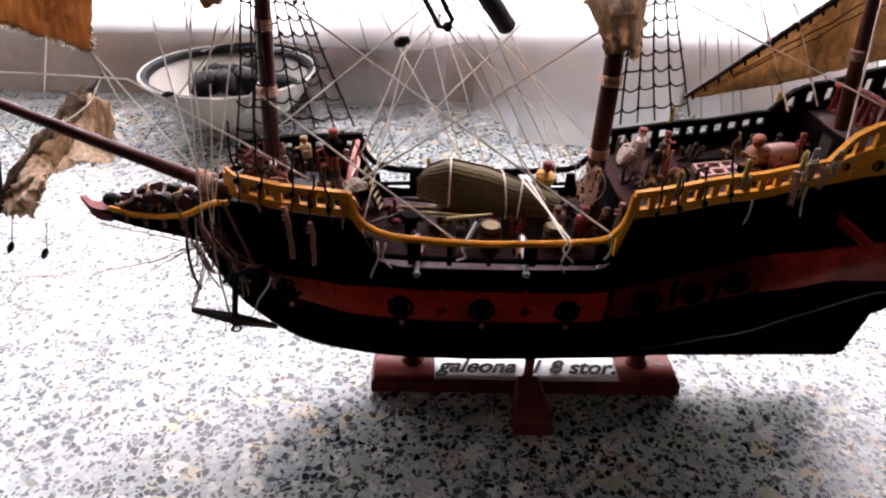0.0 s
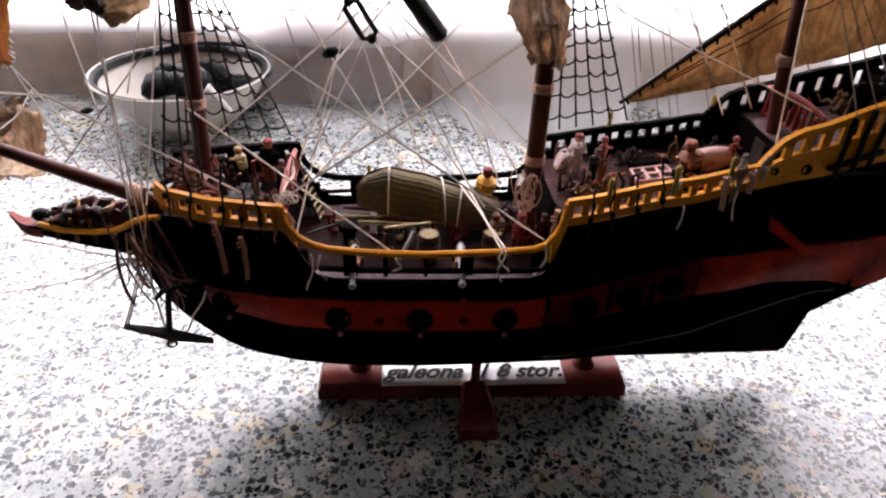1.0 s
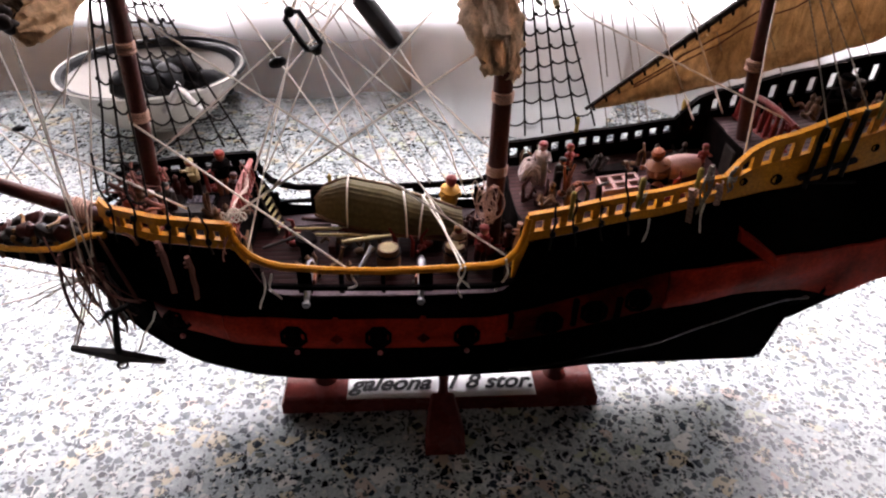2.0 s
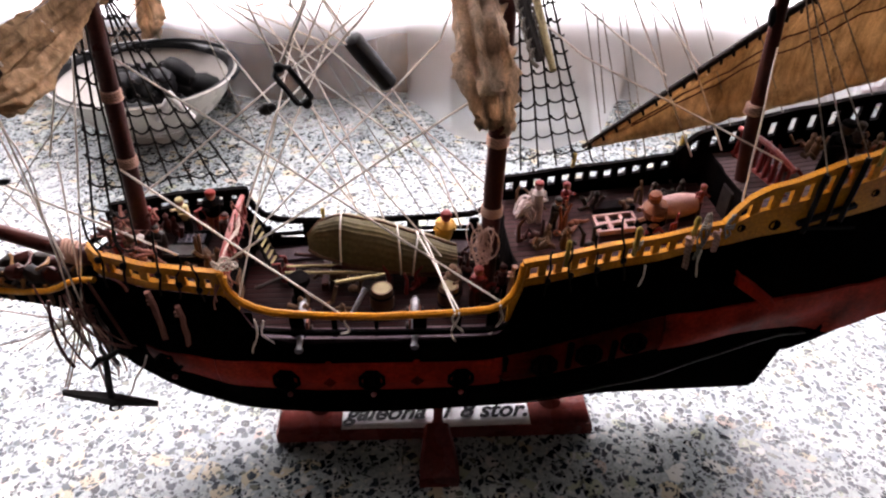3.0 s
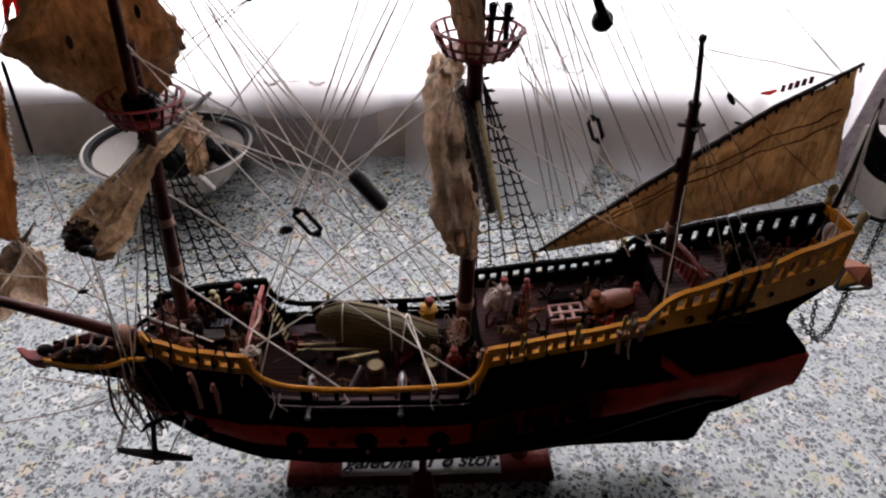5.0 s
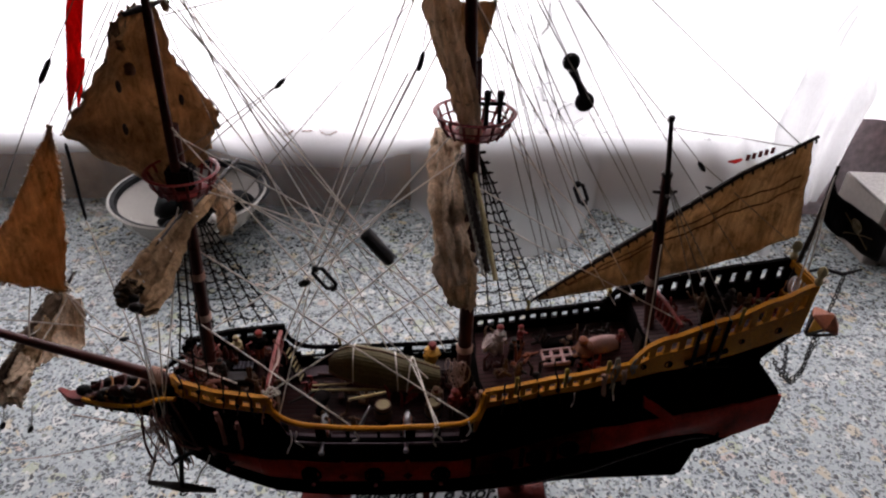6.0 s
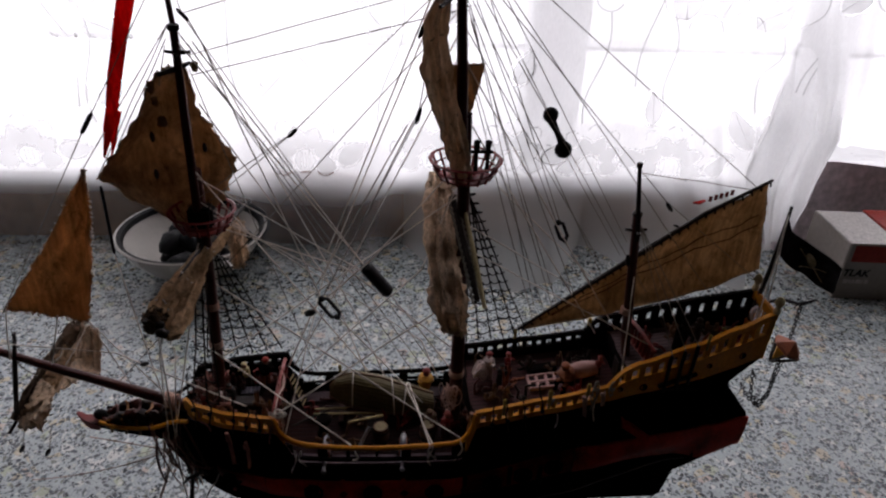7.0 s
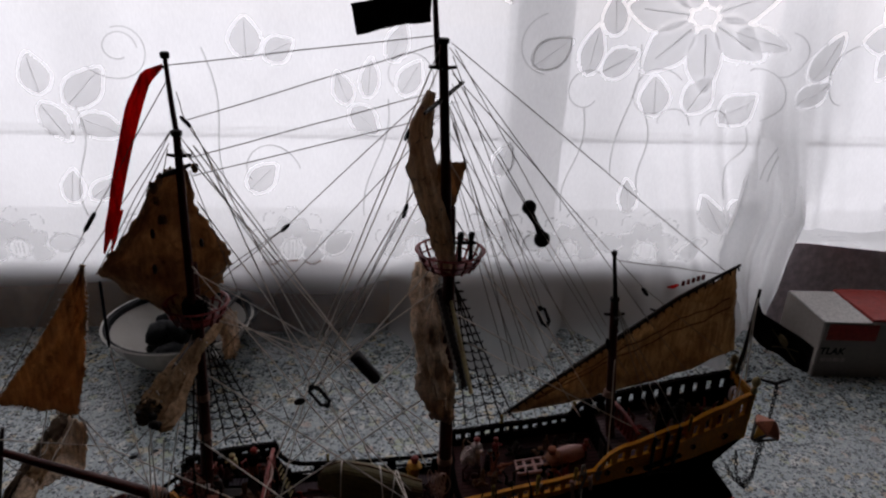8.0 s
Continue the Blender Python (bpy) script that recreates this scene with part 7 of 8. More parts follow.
figurine((0.0890, -0.0060, half_z(0.089)), 0.0280, FLESH_DARK, -60, 14, 1.2, True, "terracotta-coloured seated figurine in dark trousers leaning on a cask", 1.6, legs=INNER, head=FLESH_DARK, cap=ORANGE)
figurine((0.1080, 0.0000, half_z(0.108)), 0.0150, PINK, 10, -2, label="small faded red figurine near the mizzen mast", stout=0.8, legs=MAST)
figurine((0.1490, -0.0095, poop_z(0.149)), 0.0290, INNER, 10, 4, 1.2, label="small black figurine on the poop deck", stout=1.2, legs=INNER, head=DARKWOOD, cap=INNER)
figurine((0.1660, 0.0020, poop_z(0.166)), 0.0200, DARKWOOD, -30, 10, 1.4, label="small dark brown figurine on the poop deck", stout=1.2, head=DARKWOOD)
figurine((0.1795, -0.0020, poop_z(0.1795)), 0.0150, OLIVE, 60, 0, 1.0, True, "small olive-green seated figurine on the poop deck", legs=OLIVE, head=BROWN)
figurine((0.0140, -0.0115, 0.0892), 0.0225, NEST, 25, 3, 0.8, label="small dark pink figurine at the foot of the main mast", stout=1.1, legs=MAST, cap=PINK)
figurine((0.0265, -0.0070, 0.0892), 0.0190, MAST, -15, 2, label="small dark red figurine at the foot of the main mast", legs=INNER)
figurine((-0.1200, 0.0110, 0.1120), 0.0175, NEST, 15, 6, 1.2, label="small red-brown figurine on the forecastle deck", stout=1.25, legs=INNER)
figurine((-0.1120, -0.0020, 0.1120), 0.0165, DARKWOOD, -50, 4, 1.3, label="small dark brown figurine on the forecastle deck", stout=1.3, legs=MAST, head=PALEPINK)
figurine((-0.0905, 0.0060, 0.1120), 0.0160, MAST, 80, 6, 1.1, label="small dark red figurine by the cross rail", stout=1.2, legs=INNER)
figurine((0.0080, -0.0030, 0.0892), 0.0200, BROWN, -35, 16, 1.4, label="small brown stooping figurine beside the main mast", stout=1.5, legs=MAST, head=NEST)
figurine((0.0475, 0.0035, half_z(0.0475)), 0.0170, DARKWOOD, 30, 5, 1.2, label="small dark brown figurine on the half deck", stout=1.2)
figurine((-0.1150, -0.0125, 0.1120), 0.0150, FLESH, -20, 12, 1.3, True, "small brownish seated figurine on the forecastle deck", legs=NEST)
figurine((-0.1290, -0.0090, 0.1120), 0.0160, NEST, 120, 10, 1.4, label="small red figurine bent over beside the foremast", stout=1.3, legs=MAST, head=WHITEPAINT)
figurine((-0.1185, -0.0100, 0.1120), 0.0170, MAST, -100, -8, 1.4, label="small dark red figurine with a white cap by the foremast", stout=1.2, cap=WHITEPAINT)

# rope hanks hung on the main mast
bm = bmesh.new()
rnd = random.Random(41)
for k in range(11):
    o, w, h = rnd.uniform(-0.0030, 0.0030), rnd.uniform(0.0014, 0.0042), rnd.uniform(0.0055, 0.0105)
    lean = rnd.uniform(-0.25, 0.25)
    tube(bm, [aboard((0.0158 + o + w * math.sin(a) + lean * h * math.cos(a) + 0.0005 * math.sin(3 * a + k), -0.0072 - 0.0010 * math.cos(a + k) - 0.0003 * k, 0.1195 + h * math.cos(a) + 0.0007 * math.sin(2 * a + 2 * k))) for a in (2 * math.pi * j / 20 for j in range(21))], rnd.choice((0.00022, 0.00028, 0.00034)), 5)
for k in range(5):
    tube(bm, [aboard((0.0150 + rnd.uniform(-0.004, 0.006), -0.0080 - 0.0004 * j, 0.126 - 0.0032 * j)) for j in range(6)], 0.00026, 5)
solid("rope_coil", bm, HANK, "faded pinkish rope hank hanging at the foot of the main mast", "rope coil")
bm = bmesh.new()
for k in range(7):
    tube(bm, [aboard((0.0365 + 0.0045 * math.cos(a + k) * (0.6 + 0.08 * k), 0.0080 + 0.0040 * math.sin(a), half_z(0.037) + 0.0065 + 0.0030 * math.sin(2 * a + 1.7 * k) + 0.0006 * k)) for a in (2 * math.pi * j / 14 for j in range(15))], 0.0006, 5)
solid("rope_coil", bm, WHITEPAINT, "loose white rope coil on the half deck", "rope coil")
# tangle of cord and gear round the foremast's foot and on the beakhead
bm = bmesh.new()
rnd = random.Random(12)
for k in range(9):
    c = Vector((-0.1235 + rnd.uniform(-0.006, 0.007), -0.004 + rnd.uniform(-0.008, 0.008), 0.1135))
    tube(bm, [aboard(c + Vector((rnd.uniform(-0.006, 0.006), rnd.uniform(-0.006, 0.006), 0.0045 * j + rnd.uniform(-0.001, 0.002)))) for j in range(5)], rnd.uniform(0.0004, 0.0009), 5)
solid("cord_tangle", bm, ROPE_PINK, "reddish tangle of cord round the foremast's foot", "cord", kind="stuff")
carving = thing("figurehead_carving", "dark brown carved drapery lying along the beakhead", "carving")
for k, (x, z, r) in enumerate(((-0.184, 0.1055, 0.0030), (-0.178, 0.1075, 0.0036), (-0.171, 0.1085, 0.0040), (-0.164, 0.1080, 0.0042), (-0.157, 0.1075, 0.0044), (-0.151, 0.1080, 0.0038))):
    for side in (-1, 1):
        c = Vector((x, side * 0.0032, z - 0.0015))
        bm = tube(bmesh.new(), [aboard(c + Vector((0.0052 * u, side * 0.0016 * math.cos(u * 2), 0.0016 * math.sin(u * 3 + k)))) for u in (-1, -0.5, 0, 0.5, 1)], [r * 0.35, r * 0.75, r * 0.85, r * 0.7, r * 0.3], 9)
        for v in bm.verts:
            v.co += Vector((0, 0, 1)) * 0.0012 * noise.noise(v.co * 260)
        part("carved_fold", bm, DARKWOOD if k % 2 else MAST, carving)
    part("carved_band", tube(bmesh.new(), [aboard((x + 0.003 * math.sin(a), 0.006 * math.cos(a) - 0.001, z + 0.0014 + 0.0010 * math.sin(2 * a + k))) for a in (0.2, 0.8, 1.4, 2.0, 2.6)], 0.0008, 6), CARVED if k % 2 else MAST, carving)
for k in range(4):
    x = -0.186 + 0.0085 * k
    part("carved_scroll", tube(bmesh.new(), [aboard((x + 0.0042 * u + 0.0012 * math.cos(5 * u), -0.0062 - 0.0012 * k - 0.0010 * math.sin(4 * u), 0.1035 + 0.0030 * math.sin(3 * u + k) + 0.0006 * k)) for u in (j / 9 for j in range(10))], [0.0011 - 0.00008 * j for j in range(10)], 6), CARVED, carving, "worn ochre scroll")
# dark gear heaped along the inner sides
rnd = random.Random(77)
for cx, cy, cz, w, n in ((-0.128, 0.012, 0.1125, 0.006, 7), (-0.117, 0.014, 0.1125, 0.006, 6), (-0.092, -0.012, 0.1125, 0.006, 5), (-0.048, -0.018, 0.0895, 0.012, 8), (-0.010, 0.020, 0.0895, 0.008, 6), (0.022, 0.012, 0.0895, 0.006, 7),
                         (0.048, -0.010, half_z(0.048), 0.009, 7), (0.062, 0.016, half_z(0.062), 0.008, 6), (0.100, 0.014, half_z(0.100), 0.008, 6), (0.156, 0.010, poop_z(0.156), 0.008, 6), (0.175, 0.006, poop_z(0.175), 0.008, 7), (0.188, -0.004, poop_z(0.188), 0.006, 7)):
    bm = bmesh.new()
    for k in range(n):
        a = rnd.uniform(0, 6.28)
        p = Vector((cx + rnd.uniform(-w, w), cy + rnd.uniform(-0.5, 0.5) * w, cz + 0.001))
        if k % 3 == 0:
            lathe(bm, [(0.0012, 0.0), (0.0020, 0.002), (0.0016, 0.005), (0.0009, 0.006), (0.0013, 0.008), (0.0002, 0.0095)], aboard(p), 8)
        else:
            tube(bm, [aboard(p + Vector((0.0028 * j * math.cos(a) + rnd.uniform(-0.001, 0.001), 0.0024 * j * math.sin(a), rnd.uniform(0.0, 0.0022) * (j + 1)))) for j in range(4)], rnd.uniform(0.0005, 0.0011), 6)
    solid("deck_gear", bm, rnd.choice((DARKWOOD, MAST, BROWN, NEST, INNER)), "small heap of dark brown tackle lying on the deck", "tackle", kind="stuff")
# more tackle, knee high, between the figurines
for cx, cy, cz, w, n in ((-0.1265, -0.004, 0.1125, 0.005, 7), (-0.1215, 0.006, 0.1125, 0.005, 7), (-0.1000, 0.016, 0.1125, 0.005, 6), (-0.0955, -0.004, 0.1125, 0.004, 5), (-0.068, 0.010, 0.0895, 0.006, 7), (-0.038, 0.004, 0.0895, 0.010, 9), (-0.014, 0.000, 0.0895, 0.008, 8), (0.010, 0.012, 0.0895, 0.006, 8), (0.020, -0.004, 0.0895, 0.005, 7),
                         (0.0360, -0.004, half_z(0.036), 0.005, 7), (0.0390, 0.016, half_z(0.039), 0.005, 7), (0.0530, 0.000, half_z(0.053), 0.006, 8), (0.0580, -0.014, half_z(0.058), 0.006, 6), (0.0850, 0.010, half_z(0.085), 0.005, 6), (0.0930, -0.016, half_z(0.093), 0.005, 6), (0.1400, 0.004, poop_z(0.14), 0.006, 6), (0.1620, -0.008, poop_z(0.162), 0.006, 7), (0.1850, 0.004, poop_z(0.185), 0.005, 7)):
    bm = bmesh.new()
    for k in range(n):
        a = rnd.uniform(0, 6.28)
        p = Vector((cx + rnd.uniform(-w, w), cy + rnd.uniform(-0.7, 0.7) * w, cz + 0.001))
        if k % 3 == 0:
            ball(bm, aboard(p + Vector((0, 0, 0.001))), rnd.uniform(0.0014, 0.0024), (1.2, 1.0, 0.9), 8)
        elif k % 3 == 1:
            tube(bm, [aboard(p), aboard(p + Vector((rnd.uniform(-0.001, 0.001), rnd.uniform(-0.001, 0.001), rnd.uniform(0.005, 0.010)))), aboard(p + Vector((rnd.uniform(-0.003, 0.003), rnd.uniform(-0.002, 0.002), rnd.uniform(0.009, 0.013))))], [0.0010, 0.0008, 0.0005], 6)
        else:
            tube(bm, [aboard(p + Vector((0.0026 * j * math.cos(a), 0.0022 * j * math.sin(a), rnd.uniform(0.0, 0.0020) * (j + 1)))) for j in range(4)], rnd.uniform(0.0005, 0.0010), 6)
    solid("deck_gear", bm, rnd.choice((NEST, MAST, BROWN, NEST, ORANGE, DARKWOOD)), "small heap of red-brown tackle lying on the deck", "tackle", kind="stuff")
# thin pinkish cords strung along the cross rail and round the foremast's foot
bm = bmesh.new()
for k in range(12):
    a = Vector((rnd.uniform(-0.0870, -0.0840), rnd.uniform(-0.026, 0.024), rnd.uniform(0.1225, 0.1320)))
    b = a + Vector((rnd.uniform(-0.004, 0.007), rnd.uniform(-0.014, 0.002), rnd.uniform(-0.016, -0.006)))
    tube(bm, [aboard(a.lerp(b, u) + Vector((0.0012 * math.sin(5 * u + k), 0, -0.003 * u * (1 - u)))) for u in (j / 8 for j in range(9))], 0.00036, 5)
for k in range(26):
    a = Vector((rnd.uniform(-0.133, -0.108), rnd.uniform(-0.022, 0.012), rnd.uniform(0.1125, 0.130)))
    b = a + Vector((rnd.uniform(-0.008, 0.008), rnd.uniform(-0.008, 0.008), rnd.uniform(-0.010, 0.010)))
    b.z = max(b.z, 0.1122)
    c = (a + b) / 2 + Vector((rnd.uniform(-0.004, 0.004), -0.003, rnd.uniform(-0.002, 0.006)))
    tube(bm, [aboard(a * (1 - u) ** 2 + c * 2 * u * (1 - u) + b * u ** 2) for u in (j / 8 for j in range(9))], rnd.choice((0.0004, 0.0006, 0.0008)), 5)
solid("deck_cords", bm, DECKCORD, "faded red-brown cords tangled over the forecastle deck", "cord", kind="stuff")
# cords tangled between the bowsprit, the stem and the near bow
bm = bmesh.new()
for k in range(9):
    a = Vector((rnd.uniform(-0.158, -0.135), rnd.uniform(-0.026, -0.014), rnd.uniform(0.100, 0.122)))
    b = Vector((rnd.uniform(-0.152, -0.118), rnd.uniform(-0.038, -0.028), rnd.uniform(0.074, 0.096)))
    c = (a + b) / 2 + Vector((rnd.uniform(-0.008, 0.008), -0.004, rnd.uniform(-0.012, 0.002)))
    tube(bm, [aboard(a * (1 - u) ** 2 + c * 2 * u * (1 - u) + b * u ** 2) for u in (j / 10 for j in range(11))], rnd.choice((0.0003, 0.0004, 0.0007)), 5)
solid("cord_tangle", bm, ROPE_PINK, "dark brown cords tangled round the bow", "cord", kind="stuff")
bm = bmesh.new()
for k in range(7):
    a = Vector((rnd.uniform(-0.152, -0.138), rnd.uniform(-0.024, -0.016), rnd.uniform(0.094, 0.112)))
    b = a + Vector((rnd.uniform(-0.012, 0.024), rnd.uniform(-0.016, -0.008), rnd.uniform(-0.030, -0.012)))
    c = (a + b) / 2 + Vector((rnd.uniform(-0.006, 0.010), -0.003, rnd.uniform(-0.010, 0.0)))
    tube(bm, [aboard(a * (1 - u) ** 2 + c * 2 * u * (1 - u) + b * u ** 2) for u in (j / 10 for j in range(11))], 0.00038, 5)
tube(bm, [aboard((-0.147 - 0.075 * u, -0.020 - 0.010 * u, 0.094 - 0.016 * u * (1.6 - u))) for u in (j / 12 for j in range(13))], 0.00026, 5)
tube(bm, [aboard((-0.192 + 0.050 * u, -0.016 - 0.004 * u, 0.1025 - 0.010 * u)) for u in (j / 8 for j in range(9))], 0.00030, 5)
solid("loose_thread", bm, BINDING, "loose faded threads trailing from the bow", "thread", kind="stuff")
# lashing on the bowsprit
bm = tube(bmesh.new(), [aboard((-0.1520 + 0.0108 * j / 120, 0.0044 * math.cos(0.47 * j), 0.1152 - 0.0048 * j / 120 + 0.0046 * math.sin(0.47 * j))) for j in range(71)], 0.0007, 5)
solid("lashing", bm, BINDING, "faded brown rope lashing wound round the bowsprit", "lashing")

# ---- anchors ----
def anchor(m, label):
    a = thing("anchor", label, "anchor", m, "anchors")
    bm = bmesh.new()
    rings(bm, [[(x, -w, z - w), (x, w, z - w), (x, w, z + w), (x, -w, z + w)] for x, w, z in ((-0.0170, 0.0009, 0.0048), (-0.006, 0.0015, 0.0016), (0.0, 0.0019, 0.0), (0.006, 0.0015, -0.0014), (0.0170, 0.0009, -0.0040))])
    part("stock", bm, DARKWOOD, a, "dark wooden cross bar")
    bm = tube(bmesh.new(), [(0, 0, -0.0030), (0.0005, 0, 0.004), (0.0015, 0.001, 0.012), (0.003, 0.002, 0.022)], [0.0016, 0.0013, 0.0013, 0.0011], 8)
    part("shank", bm, IRON, a)
    bm = bmesh.new()
    lathe(bm, [(0.0018, -0.0006), (0.0024, 0.0), (0.0018, 0.0006), (0.0012, 0.0), (0.0018, -0.0006)], (0, 0, 0), 14, pose(0, 0, -0.0052, 90, 0, 20))
    part("ring", bm, IRON, a)
    for s in (-1, 1):
        bm = tube(bmesh.new(), [(0.0028, 0.002, 0.021), (0.0045 + s * 0.003, 0.002 + s * 0.002, 0.0225), (0.004 + s * 0.0058, 0.002 + s * 0.003, 0.0190)], [0.0012, 0.0012, 0.0006], 8)
        part("fluke_arm", bm, IRON, a)
    return a


an = anchor(at_ship(-0.1335, -0.0400, 0.0705), "small dark anchor hanging by threads beside the bow")
for dx, dz in ((0.0, 0.0), (0.004, -0.004)):
    rope((-0.1305 + dx, -0.0385, 0.0920 + dz), (-0.1430 + dx, -0.0180, 0.0990), DARKWOOD if dx else ROPE_BLACK, 0.0007, 0.004, "anchor_cable", 10, 0.002)
rope((-0.1345, -0.0400, 0.0655), (-0.1440, -0.0200, 0.0960), ROPE, 0.0005, 0.006, "anchor_cable", 10, 0.002)
rope((-0.1345, -0.0400, 0.0655), (-0.1180, -0.0330, 0.0870), ROPE, 0.0004, 0.005, "anchor_cable", 10, 0.003)
bm = bmesh.new()
rnd = random.Random(31)
for k in range(10):
    tube(bm, [aboard((-0.1450 + rnd.uniform(-0.004, 0.004), -0.0165 + rnd.uniform(-0.003, 0.003), 0.0955 + rnd.uniform(-0.004, 0.003))) for j in range(5)], 0.0006, 5)
solid("cord_tangle", bm, ROPE_PINK, "brownish cord tangle bound round the stem", "cord", kind="stuff")
bm = bmesh.new()
for k in range(9):
    a = rnd.uniform(2.6, 4.4)
    l = rnd.uniform(0.012, 0.034)
    tube(bm, [aboard((-0.1450 + l * u * math.cos(a) * 0.9, -0.018 - 0.004 * u, 0.094 + l * u * math.sin(a) * 0.55 - 0.006 * u * u)) for u in (0, 0.25, 0.5, 0.75, 1.0)], 0.00025, 4)
solid("loose_thread", bm, ROPE, "thin loose cream threads fraying from the bow", "thread", kind="stuff")


# ---- flags ----
def flag_sheet(top, bottom, material, wave, seed, name, parent):
    def along(pts, v):
        u = v * (len(pts) - 1)
        i = min(int(u), len(pts) - 2)
        return Vector(pts[i]).lerp(Vector(pts[i + 1]), u - i)

    def f(u, v):
        p = along(top, u).lerp(along(bottom, u), v)
        p += Vector((0.3, 1, 0.2)) * wave * noise.noise((u * 4, v * 2, seed))
        return aboard(p)
    return thicken(part(name, grid_sheet(bmesh.new(), f, 26, 10), material, parent), 0.0003)


pen = thing("pennant", "long red ribbon pennant hanging from the foremast head", "flag")
flag_sheet([(-0.1165, 0, 0.3605), (-0.1255, -0.002, 0.3575), (-0.1335, -0.004, 0.343), (-0.1385, -0.004, 0.328), (-0.1445, -0.003, 0.309), (-0.1490, -0.001, 0.294), (-0.1535, 0.0, 0.283), (-0.1560, 0.0, 0.268)],
           [(-0.1165, 0, 0.3590), (-0.1225, -0.002, 0.3520), (-0.1275, -0.004, 0.339), (-0.1320, -0.004, 0.327), (-0.1385, -0.003, 0.308), (-0.1440, -0.001, 0.292), (-0.1475, 0.0, 0.283), (-0.1555, 0.001, 0.2675)], REDCLOTH, 0.0018, 2.0, "ribbon", pen)
flag_sheet([(-0.1490, 0.002, 0.2900), (-0.1515, 0.003, 0.2780), (-0.1540, 0.004, 0.2660)], [(-0.1440, 0.002, 0.2900), (-0.1485, 0.003, 0.2780), (-0.1535, 0.004, 0.2655)], REDCLOTH, 0.001, 5.0, "ribbon_tail", pen)
part("pennant_stick", tube(bmesh.new(), [aboard((-0.1150, 0, 0.3585)), aboard((-0.1180, 0, 0.3595))], 0.0006, 6), DARKWOOD, pen)
ens = thing("black_flag", "plain black cloth flag flying from the main mast head", "flag")
flag_sheet([(0.0052, 0, 0.3985), (-0.0110, 0.005, 0.3930), (-0.0318, 0.010, 0.3885)], [(0.0052, 0, 0.3820), (-0.0110, 0.005, 0.3795), (-0.0290, 0.010, 0.3745)], BLACKCLOTH, 0.003, 7.0, "flag_cloth", ens)
staff = thing("stern_flag", "limp black flag with pale emblem on a leaning stern staff", "flag")
part("flag_staff", tube(bmesh.new(), [aboard((0.1985, 0.0045, 0.163)), aboard((0.2070, 0.012, 0.200)), aboard((0.2135, 0.0205, 0.232))], [0.0014, 0.0013, 0.0009], 8), DARKWOOD, staff)
FT = [(0.2128, 0.0200, 0.2265), (0.2195, 0.0215, 0.2150), (0.2300, 0.0235, 0.2085), (0.2480, 0.0255, 0.1975), (0.2660, 0.0275, 0.1850)]
FB = [(0.2085, 0.0145, 0.2050), (0.2180, 0.0165, 0.1965), (0.2320, 0.0190, 0.1880), (0.2470, 0.0210, 0.1770), (0.2620, 0.0230, 0.1690)]
flag_sheet(FT, FB, BLACKCLOTH, 0.004, 3.0, "flag_cloth", staff)


def on_flag(u, v, off=0.0012):
    i = min(int(u * 4), 3)
    p = Vector(FT[i]).lerp(Vector(FT[i + 1]), u * 4 - i).lerp(Vector(FB[i]).lerp(Vector(FB[i + 1]), u * 4 - i), v)
    return aboard(p + Vector((0.3, 1, 0.2)) * 0.004 * noise.noise((u * 4, v * 2, 3.0)) + Vector((0, -off, 0.0002)))


bm = bmesh.new()
disc = [bm.verts.new(on_flag(0.60 + 0.065 * math.cos(a), 0.46 + 0.17 * math.sin(a), 0.0020)) for a in (2 * math.pi * k / 16 for k in range(16))]
bm.faces.new(disc)
thicken(part("emblem", bm, DUSTY, staff, "pale round emblem"), 0.0002)
for ua, va, ub, vb in ((0.44, 0.34, 0.78, 0.80), (0.44, 0.84, 0.80, 0.46)):
    part("emblem_bar", tube(bmesh.new(), [on_flag(ua + (ub - ua) * k / 8, va + (vb - va) * k / 8, 0.0016) for k in range(9)], 0.0005, 5, 0.6), DUSTY, staff)
for o in (0.0, 0.004):
    part("halyard", tube(bmesh.new(), sag(aboard((0.1960 + o, -0.006, 0.168)), aboard((0.2125, 0.019, 0.228)), 8, 0.0, 0.001, o), 0.0004, 5), ROPE, staff)

# ---- stern boom and its hanging lantern ----
boom = thing("stern_boom", "crooked black boom behind the stern", "boom")
part("boom_spar", tube(bmesh.new(), [aboard(p) for p in ((0.2010, 0.0060, 0.1735), (0.2162, 0.0062, 0.1770), (0.2271, 0.0039, 0.1745), (0.2335, -0.0002, 0.1805))], [0.0010, 0.0009, 0.0013, 0.0006], 7), IRON, boom)
lan = thing("hanging_lantern", "orange-brown carved lantern hanging by a black chain", "lantern")
LANTERN = SHIP @ pose(0.2320, 0.0080, 0.1375, 14, 24, 0)
bm = lathe(bmesh.new(), [(0.0006, 0.0078), (0.0030, 0.0066), (0.0096, 0.0022), (0.0098, 0.0006), (0.0090, 0.0004), (0.0006, 0.0050)], (0, 0, 0), 6, LANTERN)
part("lantern_cap", bm, ORANGE, lan, "faceted terracotta cap", smooth=False)
bm = lathe(bmesh.new(), [(0.0005, -0.0112), (0.0050, -0.0030), (0.0060, 0.0003), (0.0005, 0.0004)], (0, 0, 0), 6, LANTERN)
part("lantern_body", bm, MUSTARD, lan, "dull yellow faceted body", smooth=False)
